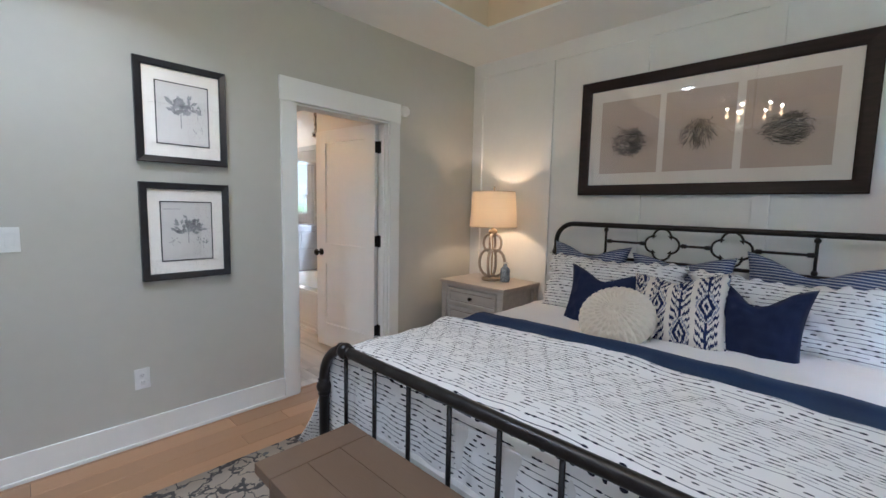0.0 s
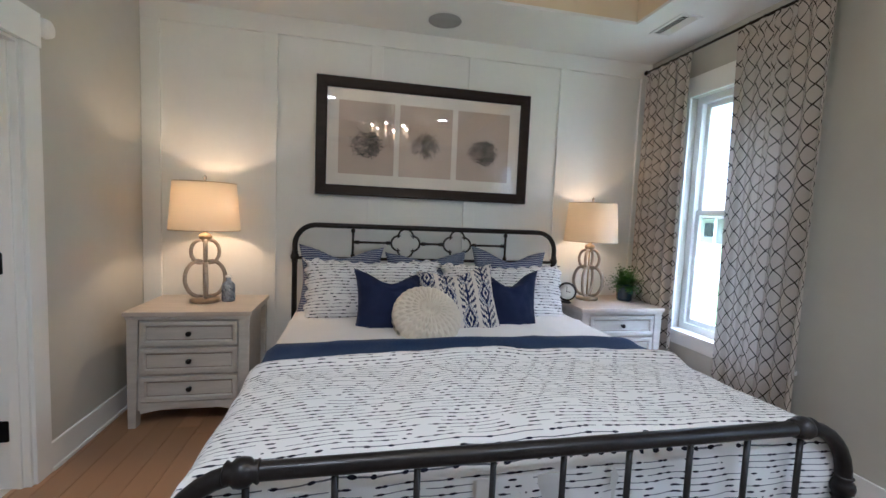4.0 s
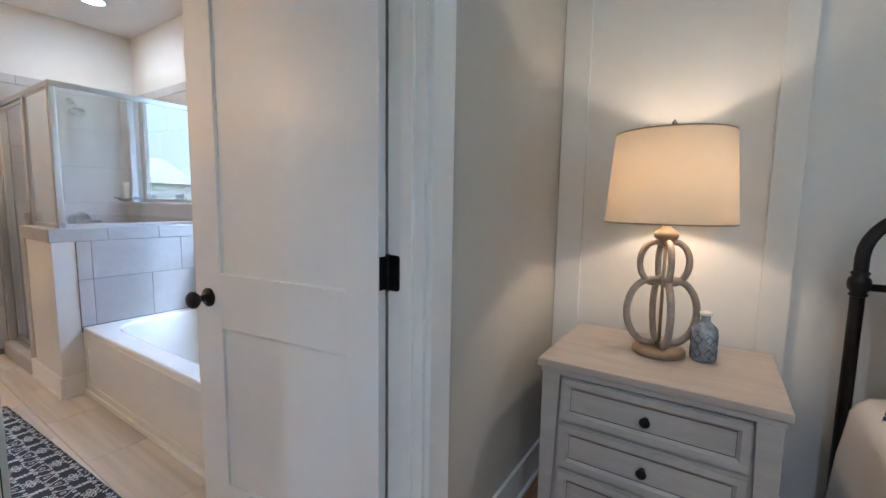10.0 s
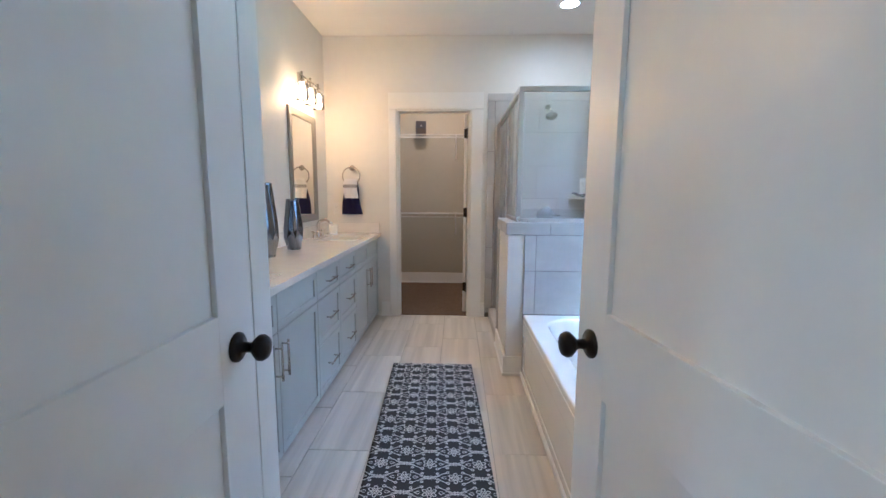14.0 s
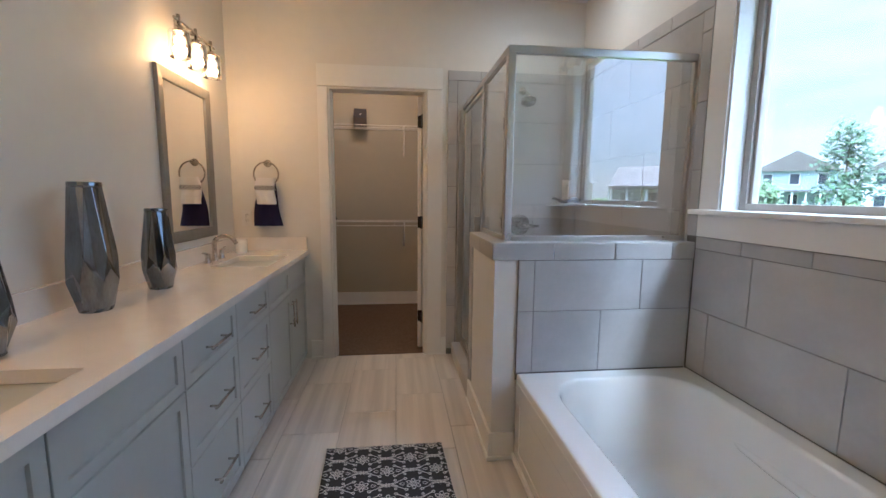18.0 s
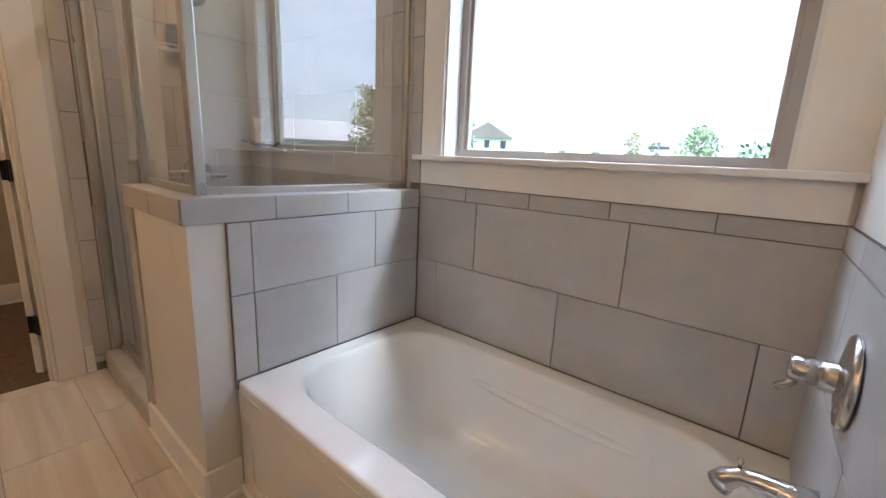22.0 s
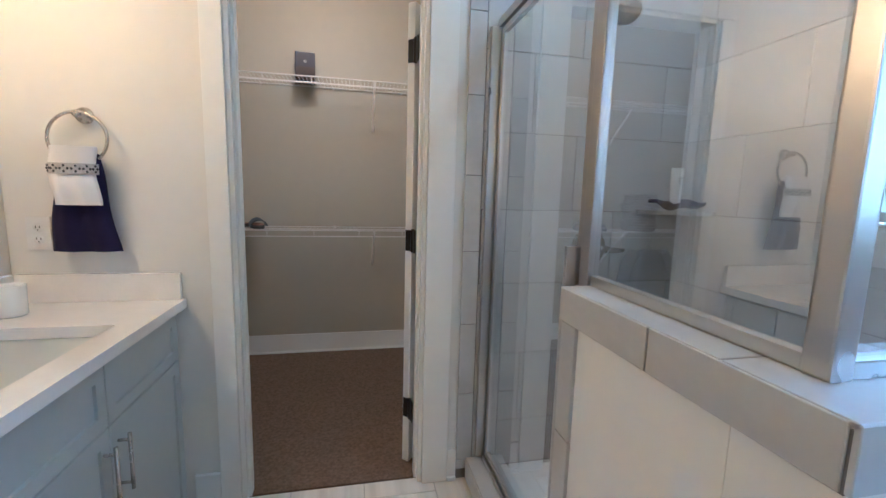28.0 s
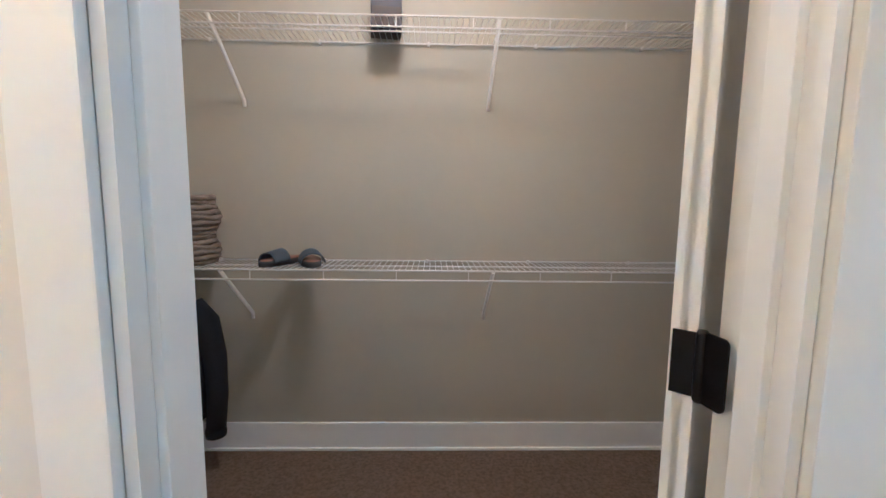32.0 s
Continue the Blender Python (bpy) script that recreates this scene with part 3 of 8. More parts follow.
def tube(bm, pts, r, n=10, closed=False, caps=True):
    """A round bar swept along points; r may be one radius or one a point."""
    pts = [Vector(p) for p in pts]
    k = len(pts)
    rs = r if isinstance(r, (list, tuple)) else [r] * k
    rings = []
    prev = None
    for i, p in enumerate(pts):
        a = pts[(i - 1) % k] if closed or i else p
        b = pts[(i + 1) % k] if closed or i < k - 1 else p
        d = (b - a).normalized()
        if prev is None:
            u = d.orthogonal().normalized()
        else:
            u = (prev - d * prev.dot(d)).normalized()
        prev = u
        w = d.cross(u)
        rings.append([bm.verts.new(p + rs[i] * (math.cos(2 * math.pi * j / n) * u + math.sin(2 * math.pi * j / n) * w)) for j in range(n)])
    for i in range(k if closed else k - 1):
        ra, rb = rings[i], rings[(i + 1) % k]
        off = 0
        if closed and i == k - 1:
            off = min(range(n), key=lambda s: (rb[s].co - ra[0].co).length)
        for j in range(n):
            f = bm.faces.new((ra[j], ra[(j + 1) % n], rb[(j + 1 + off) % n], rb[(j + off) % n]))
            f.smooth = True
    if caps and not closed:
        bm.faces.new(list(reversed(rings[0])))
        bm.faces.new(rings[-1])
    return bm


def lathe(bm, prof, cx=0.0, cy=0.0, cz=0.0, n=24, axis='z', smooth=True, caps=True):
    """Turns a profile of (radius, height) round an axis."""
    def at(r, h, a):
        c, s = r * math.cos(a), r * math.sin(a)
        if axis == 'z':
            return (cx + c, cy + s, cz + h)
        if axis == 'x':
            return (cx + h, cy + c, cz + s)
        return (cx + s, cy + h, cz + c)
    rings = [[bm.verts.new(at(r, h, 2 * math.pi * j / n)) for j in range(n)] for r, h in prof]
    for a, b in zip(rings, rings[1:]):
        for j in range(n):
            f = bm.faces.new((a[j], a[(j + 1) % n], b[(j + 1) % n], b[j]))
            f.smooth = smooth
    if caps:
        if prof[0][0] > 1e-5:
            bm.faces.new(list(reversed(rings[0])))
        if prof[-1][0] > 1e-5:
            bm.faces.new(rings[-1])
    return bm


def grid_sheet(bm, nu, nv, fn, flip=False, smooth=True):
    """A sheet of nu x nv cells through fn(u, v), with u and v from 0 to 1, and UVs."""
    uvl = bm.loops.layers.uv.verify()
    vs = [[bm.verts.new(fn(i / nu, j / nv)) for j in range(nv + 1)] for i in range(nu + 1)]
    for i in range(nu):
        for j in range(nv):
            q = [(i, j), (i + 1, j), (i + 1, j + 1), (i, j + 1)]
            if flip:
                q.reverse()
            f = bm.faces.new([vs[a][b] for a, b in q])
            f.smooth = smooth
            for l, (a, b) in zip(f.loops, q):
                l[uvl].uv = (a / nu, b / nv)
    return vs


def mitre_frame(bm, w, h, prof):
    """A frame in the x-z plane (front to -y), of outer size w x h, whose profile is (inset, depth) pairs."""
    rings = []
    for ins, dep in prof:
        rings.append([bm.verts.new((sx * (w / 2 - ins), -dep, sz * (h / 2 - ins))) for sx, sz in ((-1, -1), (1, -1), (1, 1), (-1, 1))])
    for a, b in zip(rings, rings[1:]):
        for j in range(4):
            bm.faces.new((a[j], a[(j + 1) % 4], b[(j + 1) % 4], b[j]))
    return bm


def wall_with_holes(axis, at0, at1, u0, u1, z0, z1, holes, bm=None):
    """A wall between at0 and at1 on its axis, from u0 to u1 and z0 to z1, with openings (ua, ub, za, zb) through it."""
    bm = bm or bmesh.new()
    us = sorted({u0, u1, *(h[0] for h in holes), *(h[1] for h in holes)})
    zs = sorted({z0, z1, *(h[2] for h in holes), *(h[3] for h in holes)})
    us = [u for u in us if u0 <= u <= u1]
    zs = [z for z in zs if z0 <= z <= z1]

    def solid(i, j):
        if i < 0 or j < 0 or i >= len(us) - 1 or j >= len(zs) - 1:
            return False
        cu, cz = (us[i] + us[i + 1]) / 2, (zs[j] + zs[j + 1]) / 2
        return not any(h[0] < cu < h[1] and h[2] < cz < h[3] for h in holes)
    cache = {}

    def vert(a, u, z):
        k = (a, round(u, 5), round(z, 5))
        if k not in cache:
            cache[k] = bm.verts.new((a, u, z) if axis == 'x' else (u, a, z))
        return cache[k]
    for i in range(len(us) - 1):
        for j in range(len(zs) - 1):
            if not solid(i, j):
                continue
            ua, ub, za, zb = us[i], us[i + 1], zs[j], zs[j + 1]
            for a in (at0, at1):
                bm.faces.new([vert(a, ua, za), vert(a, ub, za), vert(a, ub, zb), vert(a, ua, zb)])
            if not solid(i - 1, j):
                bm.faces.new([vert(at0, ua, za), vert(at1, ua, za), vert(at1, ua, zb), vert(at0, ua, zb)])
            if not solid(i + 1, j):
                bm.faces.new([vert(at0, ub, za), vert(at1, ub, za), vert(at1, ub, zb), vert(at0, ub, zb)])
            if not solid(i, j - 1):
                bm.faces.new([vert(at0, ua, za), vert(at1, ua, za), vert(at1, ub, za), vert(at0, ub, za)])
            if not solid(i, j + 1):
                bm.faces.new([vert(at0, ua, zb), vert(at1, ua, zb), vert(at1, ub, zb), vert(at0, ub, zb)])
    bmesh.ops.recalc_face_normals(bm, faces=bm.faces)
    return bm

# ---- plan, in metres ----
BX0, BX1, BY0, BY1 = -0.53, 4.95, 1.24, 5.20      # bedroom
WT = 0.115                                       # inner wall
CH = 2.74                                        # ceiling
VX = 2.11                                        # vanity wall face
BATHY0, BATHY1 = BY1 + WT, 9.27
TX = 4.745                                       # tub window wall face (tile)
CX0, CX1, CY0, CY1 = 1.30, 4.90, 9.27 + WT, 10.887   # walk-in closet
DOOR_A = (3.053, 3.866, 0.0, 2.045)               # bedroom to bath
DOOR_WC = (5.335, 6.048, 0.0, 2.045)             # linen closet door by y, in the wall at x = 2.92
LX = 2.925
DOOR_C = (2.815, 3.543, 0.0, 2.06)                # bath to closet
WIN_BED = (3.60, 4.45, 0.55, 2.33)               # in the south wall, by x
WIN_BED2 = (0.80, 1.65, 0.55, 2.33)              # its twin, seen in the glass of the wide picture
WIN_BATH = (6.555, 7.755, 1.222, 2.36)           # in the east wall, by y

struct("wall_bedroom_north", wall_with_holes('y', BY1, BATHY0, BX0 - 0.12, 5.10, 0, CH, [DOOR_A]), M_WALL, "greige painted bedroom wall with door openings", "wall")
struct("wall_bedroom_east", wall_with_holes('x', BX1, BX1 + 0.15, BY0 - 0.15, BY1 - 0.001, 0, 3.25, []), M_TRIM, "off-white wall behind the board and batten", "wall")
struct("wall_bedroom_south", wall_with_holes('y', BY0 - 0.15, BY0, BX0, BX1, 0, 3.25, [WIN_BED, WIN_BED2]), M_WALL, "greige painted wall with a window", "wall")
struct("wall_bedroom_west", wall_with_holes('x', BX0 - 0.12, BX0, BY0 - 0.15, BY1 - 0.001, 0, 3.25, []), M_WALL, "greige painted wall", "wall")
struct("wall_bath_west", wall_with_holes('x', VX - 0.115, VX, BATHY0, BATHY1, 0, CH, []), M_BATHWALL, "warm white bathroom wall", "wall")
struct("wall_linen_front", wall_with_holes('x', LX - 0.1, LX, BATHY0, 6.145, 0, CH, [DOOR_WC]), M_BATHWALL, "warm white wall with a closed narrow door", "wall")
struct("wall_linen_side", wall_with_holes('y', 6.09, 6.145, VX, LX - 0.1, 0, CH, []), M_BATHWALL, "warm white wall at the end of the vanity", "wall")
struct("wall_bath_north", wall_with_holes('y', BATHY1, BATHY1 + WT, 1.20, 5.02, 0, CH, [DOOR_C]), M_BATHWALL, "warm white bathroom wall with closet opening", "wall")
struct("wall_bath_east", wall_with_holes('x', TX + 0.012, TX + 0.165, BATHY0, BATHY1, 0, CH, [WIN_BATH]), M_BATHWALL, "warm white bathroom wall with a large window", "wall")
SKEW = 0.05                                      # the wall at the foot of the tub is a little out of square
bm = wall_with_holes('y', BATHY0, 6.393, 3.875, TX + 0.012, 0, CH, [])
for v in bm.verts:
    if v.co.y > 6.3:
        v.co.y += (v.co.x - 4.30) * SKEW
struct("wall_bath_chase", bm, M_BATHWALL, "warm white wall at the foot of the tub", "wall")
struct("wall_closet_north", wall_with_holes('y', CY1, CY1 + 0.12, CX0 - 0.1, CX1 + 0.12, 0, CH, []), M_CLOSETWALL, "closet wall, its paint darkened and warmed for dim light", "wall")
struct("wall_closet_west", wall_with_holes('x', CX0 - 0.1, CX0, CY0, CY1, 0, CH, []), M_CLOSETWALL, "closet wall, its paint darkened and warmed for dim light", "wall")
struct("wall_closet_east", wall_with_holes('x', CX1, CX1 + 0.12, CY0, CY1, 0, CH, []), M_CLOSETWALL, "closet wall, its paint darkened and warmed for dim light", "wall")

# ceilings: bedroom with a raised tray, bath and closet flat
TRAY = (0.09, 4.33, 1.85, 4.57)
bm = bmesh.new()
for x0, x1, y0, y1 in ((BX0, BX1, TRAY[3], BY1), (BX0, BX1, BY0, TRAY[2]), (BX0, TRAY[0], TRAY[2], TRAY[3]), (TRAY[1], BX1, TRAY[2], TRAY[3])):
    box(bm, x0, x1, y0, y1, CH, CH + 0.02)
box(bm, TRAY[0] - 0.1, TRAY[1] + 0.1, TRAY[2] - 0.1, TRAY[3] + 0.1, 3.06, 3.10)
struct("ceiling_bedroom", bm, M_CEIL, "flat white tray ceiling", "ceiling")
# tray sides tinted cream: the warm glow of the lamps is in the colour
M_TRAY = mat("tray_paint_lamp_glow", (0.70, 0.58, 0.40), rough=0.7, var=0.02, scale=1.5)
bm = bmesh.new()
box(bm, TRAY[0] - 0.02, TRAY[0], TRAY[2] - 0.02, TRAY[3] + 0.02, CH + 0.02, 3.06)
box(bm, TRAY[1], TRAY[1] + 0.02, TRAY[2] - 0.02, TRAY[3] + 0.02, CH + 0.02, 3.06)
box(bm, TRAY[0], TRAY[1], TRAY[2] - 0.02, TRAY[2], CH + 0.02, 3.06)
box(bm, TRAY[0], TRAY[1], TRAY[3], TRAY[3] + 0.02, CH + 0.02, 3.06)
struct("trim_tray", bm, M_TRAY, "sides of the ceiling tray, warm lamp glow put into their colour", "trim")
struct("ceiling_bath", nbox(1.2, 5.05, BATHY0 - 0.02, CY1 + 0.12, CH, CH + 0.05), M_CEIL, "flat white ceiling", "ceiling")

# floors
floor_bed = struct("floor_bedroom", nbox(BX0 - 0.12, 5.10, BY0 - 0.15, BY1 + 0.06, -0.10, -0.004), M_SUB, "brown oak plank floor", "floor")
floor_bath = struct("floor_bath", nbox(1.2, 5.02, BY1 + 0.06, BATHY1 + 0.03, -0.10, -0.004), M_GROUT, "cream tile floor with grey joints", "floor")
struct("floor_closet", nbox(1.2, 5.02, BATHY1 + 0.03, CY1 + 0.12, -0.10, 0.006), M_CARPET, "brown cut pile carpet", "carpet")

# ---- trim: casings, baseboards, board and batten ----
def casing(name, axis, face, u0, u1, top, out, w=0.09, head=0.155, w2=None, t=0.018, label="white flat door casing"):
    """Three flat boards round an opening, standing out from the wall face by t in the direction out."""
    bm = bmesh.new()
    a, b = sorted((face, face + out * t))
    a2, b2 = sorted((face, face + out * (t + 0.004)))

    def put(ua, ub, za, zb, lo, hi):
        if axis == 'y':
            box(bm, ua, ub, lo, hi, za, zb, 0.003)
        else:
            box(bm, lo, hi, ua, ub, za, zb, 0.003)
    put(u0 - w, u0 - 0.003, 0, top, a, b)
    w2 = w2 or w
    put(u1 + 0.003, u1 + w2, 0, top, a, b)
    put(u0 - w - (0.006 if w == w2 else 0), u1 + w2 + (0.006 if w == w2 else 0), top + 0.002, top + head, a2, b2)
    return struct(name, bm, M_TRIM, label, "door casing")


def jamb(name, u0, u1, ya, yb, top, axis='y'):
    bm = bmesh.new()
    for a, b in ((u0 - 0.001, u0 + 0.014), (u1 - 0.014, u1 + 0.001)):
        box(bm, *((a, b, ya - 0.003, yb + 0.003) if axis == 'y' else (ya - 0.003, yb + 0.003, a, b)), 0, top - 0.001)
    box(bm, *((u0 + 0.014, u1 - 0.014, ya - 0.003, yb + 0.003) if axis == 'y' else (ya - 0.003, yb + 0.003, u0 + 0.014, u1 - 0.014)), top - 0.015, top - 0.001)
    mid = (ya + yb) / 2 - 0.01
    for a, b in ((u0 + 0.014, u0 + 0.026), (u1 - 0.026, u1 - 0.014)):
        box(bm, *((a, b, mid - 0.02, mid + 0.02) if axis == 'y' else (mid - 0.02, mid + 0.02, a, b)), 0, top - 0.015, 0.002)
    return struct(name, bm, M_TRIM, "white painted door jamb with stops", "door jamb")


casing("casing_bedroom_door", 'y', BY1, DOOR_A[0], DOOR_A[1], 2.045, -1, w=0.105)
casing("casing_bath_door", 'y', BATHY0, DOOR_A[0], DOOR_A[1], 2.045, 1, w=0.035)
casing("casing_closet_door", 'y', BATHY1, DOOR_C[0], DOOR_C[1], 2.06, -1, w=0.076, w2=0.115)
casing("casing_closet_inside", 'y', CY0, DOOR_C[0], DOOR_C[1], 2.06, 1, w=0.085)
casing("casing_linen_door", 'x', LX, DOOR_WC[0], DOOR_WC[1], 2.045, 1, w=0.019, w2=0.096, t=0.005)
jamb("jamb_bath_door", DOOR_A[0], DOOR_A[1], BY1, BATHY0, 2.045)
jamb("jamb_closet_door", DOOR_C[0], DOOR_C[1], BATHY1, CY0, 2.06)
jamb("jamb_linen_door", DOOR_WC[0], DOOR_WC[1], LX - 0.1, LX, 2.045, axis='x')


def baseboard(name, runs, h=0.145, t=0.014):
    """Flat boards with an eased top and a small shoe; runs are (x0, y0, x1, y1, nx, ny), n pointing into the room."""
    bm = bmesh.new()
    for x0, y0, x1, y1, nx, ny in runs:
        for tt, z0, z1 in ((t, 0.0, h), (t + 0.011, 0.0, 0.018)):
            xa, xb = sorted((x0, x1)) if not nx else sorted((x0, x0 + nx * tt))
            ya, yb = sorted((y0, y1)) if not ny else sorted((y0, y0 + ny * tt))
            box(bm, xa, xb, ya, yb, z0, z1, 0.003)
    return struct(name, bm, M_TRIM, "white painted baseboard", "baseboard")


baseboard("baseboard_bedroom", [(BX0, BY1, DOOR_A[0] - 0.107, BY1, 0, -1), (DOOR_A[1] + 0.107, BY1, BX1, BY1, 0, -1),
          (BX1, BY0, BX1, BY1 - 0.015, -1, 0), (BX0, BY0, BX1, BY0, 0, 1), (BX0, BY0, BX0, BY1, 1, 0)])
baseboard("baseboard_bath", [(2.645, BATHY1, DOOR_C[0] - 0.078, BATHY1, 0, -1), (DOOR_C[1] + 0.117, BATHY1, 3.70, BATHY1, 0, -1),
          (3.875, BATHY0, 3.875, 6.372, -1, 0)])
baseboard("baseboard_closet", [(CX0, CY1, CX1, CY1, 0, -1), (CX0, CY0, CX0, CY1, 1, 0), (CX1, CY0, CX1, CY1, -1, 0)], h=0.15)

# flat battens and rails on the wall behind the bed
bt = struct("trim_board_and_batten", nbox(BX1 - 0.018, BX1, BY0, BY1, 2.612, CH, 0.003), M_TRIM, "off-white board and batten", "wall trim")
for yc in (5.139, 4.362, 3.606, 2.840, 2.052, 1.295):
    hw_ = 0.058 if yc > 5 else 0.045
    part("batten", nbox(BX1 - 0.020, BX1 - 0.0005, yc - hw_, yc + hw_, 0.146, 2.611, 0.003), M_TRIM, bt)

# ---- doors ----
def panel_door(bm, w, h, t, x0=0.0):
    """A two-panel door leaf: x from 0 (hinge) to w, thickness along y from 0 to t."""
    st, rail_b, rail_m, rail_t, mid = 0.112, 0.22, 0.192, 0.115, 0.80
    box(bm, 0.0, w, 0.0115, t - 0.0115, 0, h)
    far = st + 0.022
    for a, b in ((0, st), (w - far, w)):
        box(bm, a, b, 0, t, 0, h, 0.0025)
    for a, b in ((0, rail_b), (mid, mid + rail_m), (h - rail_t, h)):
        box(bm, st - 0.001, w - far + 0.001, 0.0002, t - 0.0002, a, b, 0.0025)
    return bm


def door_knob(bm, x, y, z, out):
    prof = [(0.033, 0.0), (0.033, 0.006), (0.026, 0.011), (0.012, 0.014), (0.011, 0.034), (0.02, 0.042), (0.029, 0.052), (0.0295, 0.06), (0.024, 0.069), (0.012, 0.073), (0.0, 0.074)]
    lathe(bm, [(r, out * h) for r, h in prof], x, y, z, n=22, axis='y', caps=False)
    return bm


def hinge_leaf(x0, x1, z0, z1, y0, y1, r=0.009):
    """A thin metal plate in the x-z plane with rounded corners."""
    bm = bmesh.new()
    loops = []
    for y in (y0, y1):
        loop = []
        for cx, cz, a0 in ((x1 - r, z1 - r, 0), (x0 + r, z1 - r, 90), (x0 + r, z0 + r, 180), (x1 - r, z0 + r, 270)):
            for i in range(5):
                a = math.radians(a0 + 22.5 * i)
                loop.append(bm.verts.new((cx + r * math.cos(a), y, cz + r * math.sin(a))))
        loops.append(loop)
    a, b = loops
    bm.faces.new(a)
    bm.faces.new(list(reversed(b)))
    for j in range(len(a)):
        bm.faces.new((a[j], a[(j + 1) % len(a)], b[(j + 1) % len(a)], b[j]))
    bmesh.ops.recalc_face_normals(bm, faces=bm.faces)
    return bm


def make_door(name, at, rz, w, label, knob_z=0.905, hinge_side=-1, h=2.03, plate=None):
    d = thing(name, at, label, "door", rz, kind="structure")
    part("door_leaf", panel_door(bmesh.new(), w, h, 0.035), M_DOOR, d)
    for s, y in ((-1, 0.0), (1, 0.035)):
        part("knob", door_knob(bmesh.new(), w - 0.072, y, knob_z, s), M_BLACK, d, "dark bronze round door knob")
    for z in (0.27, 1.05, 1.84):
        bm = bmesh.new()
        y = 0.035 if hinge_side > 0 else 0.0
        lathe(bm, [(0.0, -0.052), (0.006, -0.051), (0.008, -0.046), (0.008, 0.046), (0.006, 0.051), (0.0, 0.052)], -0.004, y + hinge_side * 0.006, z, n=12)
        box(bm, -0.0035, -0.0005, 0.004 if hinge_side > 0 else 0.001, 0.034 if hinge_side > 0 else 0.031, z - 0.046, z + 0.046, 0.0)
        if plate is not None:
            pl = hinge_leaf(0.0, 0.042, -0.050, 0.050, -0.0015, 0.0015)
            pl.transform(pose(-0.004, y + hinge_side * 0.006, z, 0, 0, plate - rz))
            part("hinge_plate", pl, M_BLACK, d, "black hinge plate on the jamb")
        part("hinge", bm, M_BLACK, d, "black butt hinge")
    return d


# bath door, open into the bath; narrow linen door, closed; closet door, open into the closet
make_door("door_bath", (3.843, 5.320, 0.008), 96.9, 0.79, "white two-panel door standing open into the bathroom", hinge_side=-1, plate=-92)
d = make_door("door_linen", (2.895, 5.345, 0.008), 90.0, 0.697, "narrow white two-panel door, closed", hinge_side=-1)
d.matrix_basis = pose(2.9285, 5.345, 0.008, 0, 0, 90)
make_door("door_closet", (3.505, 9.396, 0.012), 48.0, 0.70, "white closet door standing wide open", hinge_side=-1, plate=-80)

s = thing("strike_plate", (DOOR_A[0] + 0.0145, 5.222, 0.915), "black metal strike plate on the door jamb", "strike plate")
part("plate", nbox(0.0, 0.002, -0.017, 0.017, -0.036, 0.036, 0.0006), M_BLACK, s)
part("latch_hole", nbox(0.0021, 0.0026, -0.007, 0.007, -0.013, 0.013), M_DARK, s)

# ---- the bed ----
BED_Y0, BED_Y1, BED_HX, BED_FX = 2.12, 4.165, 4.82, 2.66
BED_YC = (BED_Y0 + BED_Y1) / 2
bed = thing("bed", (0, 0, 0), "black iron king bed with quatrefoil headboard, made up", "bed")


def arch_path(x, top, corner, low):
    """Points of a bent tube: up one post, over a rounded corner, across and down."""
    pts = [(x, BED_Y0, low), (x, BED_Y0, top - corner)]
    for i in range(1, 9):
        a = math.pi / 2 * i / 8
        pts.append((x, BED_Y0 + corner * (1 - math.cos(a)), top - corner + corner * math.sin(a)))
    for i in range(0, 9):
        a = math.pi / 2 * (1 - i / 8)
        pts.append((x, BED_Y1 - corner * (1 - math.cos(a)), top - corner + corner * math.sin(a)))
    pts.append((x, BED_Y1, low))
    return pts


def knuckle(bm, x, y, z, r, axis):
    prof = [(r * 0.75, -0.042), (r, -0.036), (r * 0.8, -0.026), (r * 1.12, -0.016), (r * 1.22, 0.0), (r * 1.12, 0.016), (r * 0.8, 0.026), (r, 0.036), (r * 0.75, 0.042)]
    return lathe(bm, prof, x, y, z, n=18, axis=axis)


part("headboard_frame", tube(bmesh.new(), arch_path(BED_HX, 1.25, 0.15, 0.0), 0.019, 14), M_IRON, bed)
for y in (BED_Y0, BED_Y1):
    part("post_collar", knuckle(bmesh.new(), BED_HX, y, 1.015, 0.025, 'z'), M_IRON, bed)
part("headboard_rail", tube(bmesh.new(), [(BED_HX, BED_Y0, 1.006), (BED_HX, BED_Y1, 1.006)], 0.012, 12), M_IRON, bed)
part("headboard_rail", tube(bmesh.new(), [(BED_HX, BED_Y0, 0.36), (BED_HX, BED_Y1, 0.36)], 0.014, 12), M_IRON, bed)
for y in (3.752, 2.55):
    bm = tube(bmesh.new(), [(BED_HX, y, 1.006), (BED_HX, y, 1.245)], 0.009, 10)
    for z in (1.03, 1.215):
        lathe(bm, [(0.009, -0.016), (0.015, -0.008), (0.017, 0.0), (0.015, 0.008), (0.009, 0.016)], BED_HX, y, z, n=12)
    part("headboard_spindle", bm, M_IRON, bed)


def quatrefoil(bm, x, yc, zc, r):
    pts = []
    lobe, off = r * 0.56, r * 0.50
    for q in range(4):
        base = math.pi / 2 * q
        for i in range(9):
            a = base + math.radians(-100 + 200 * i / 8)
            pts.append((x, yc + off * math.cos(base) + lobe * math.cos(a), zc + off * math.sin(base) + lobe * math.sin(a)))
    return tube(bm, pts, 0.0075, 8, closed=True)


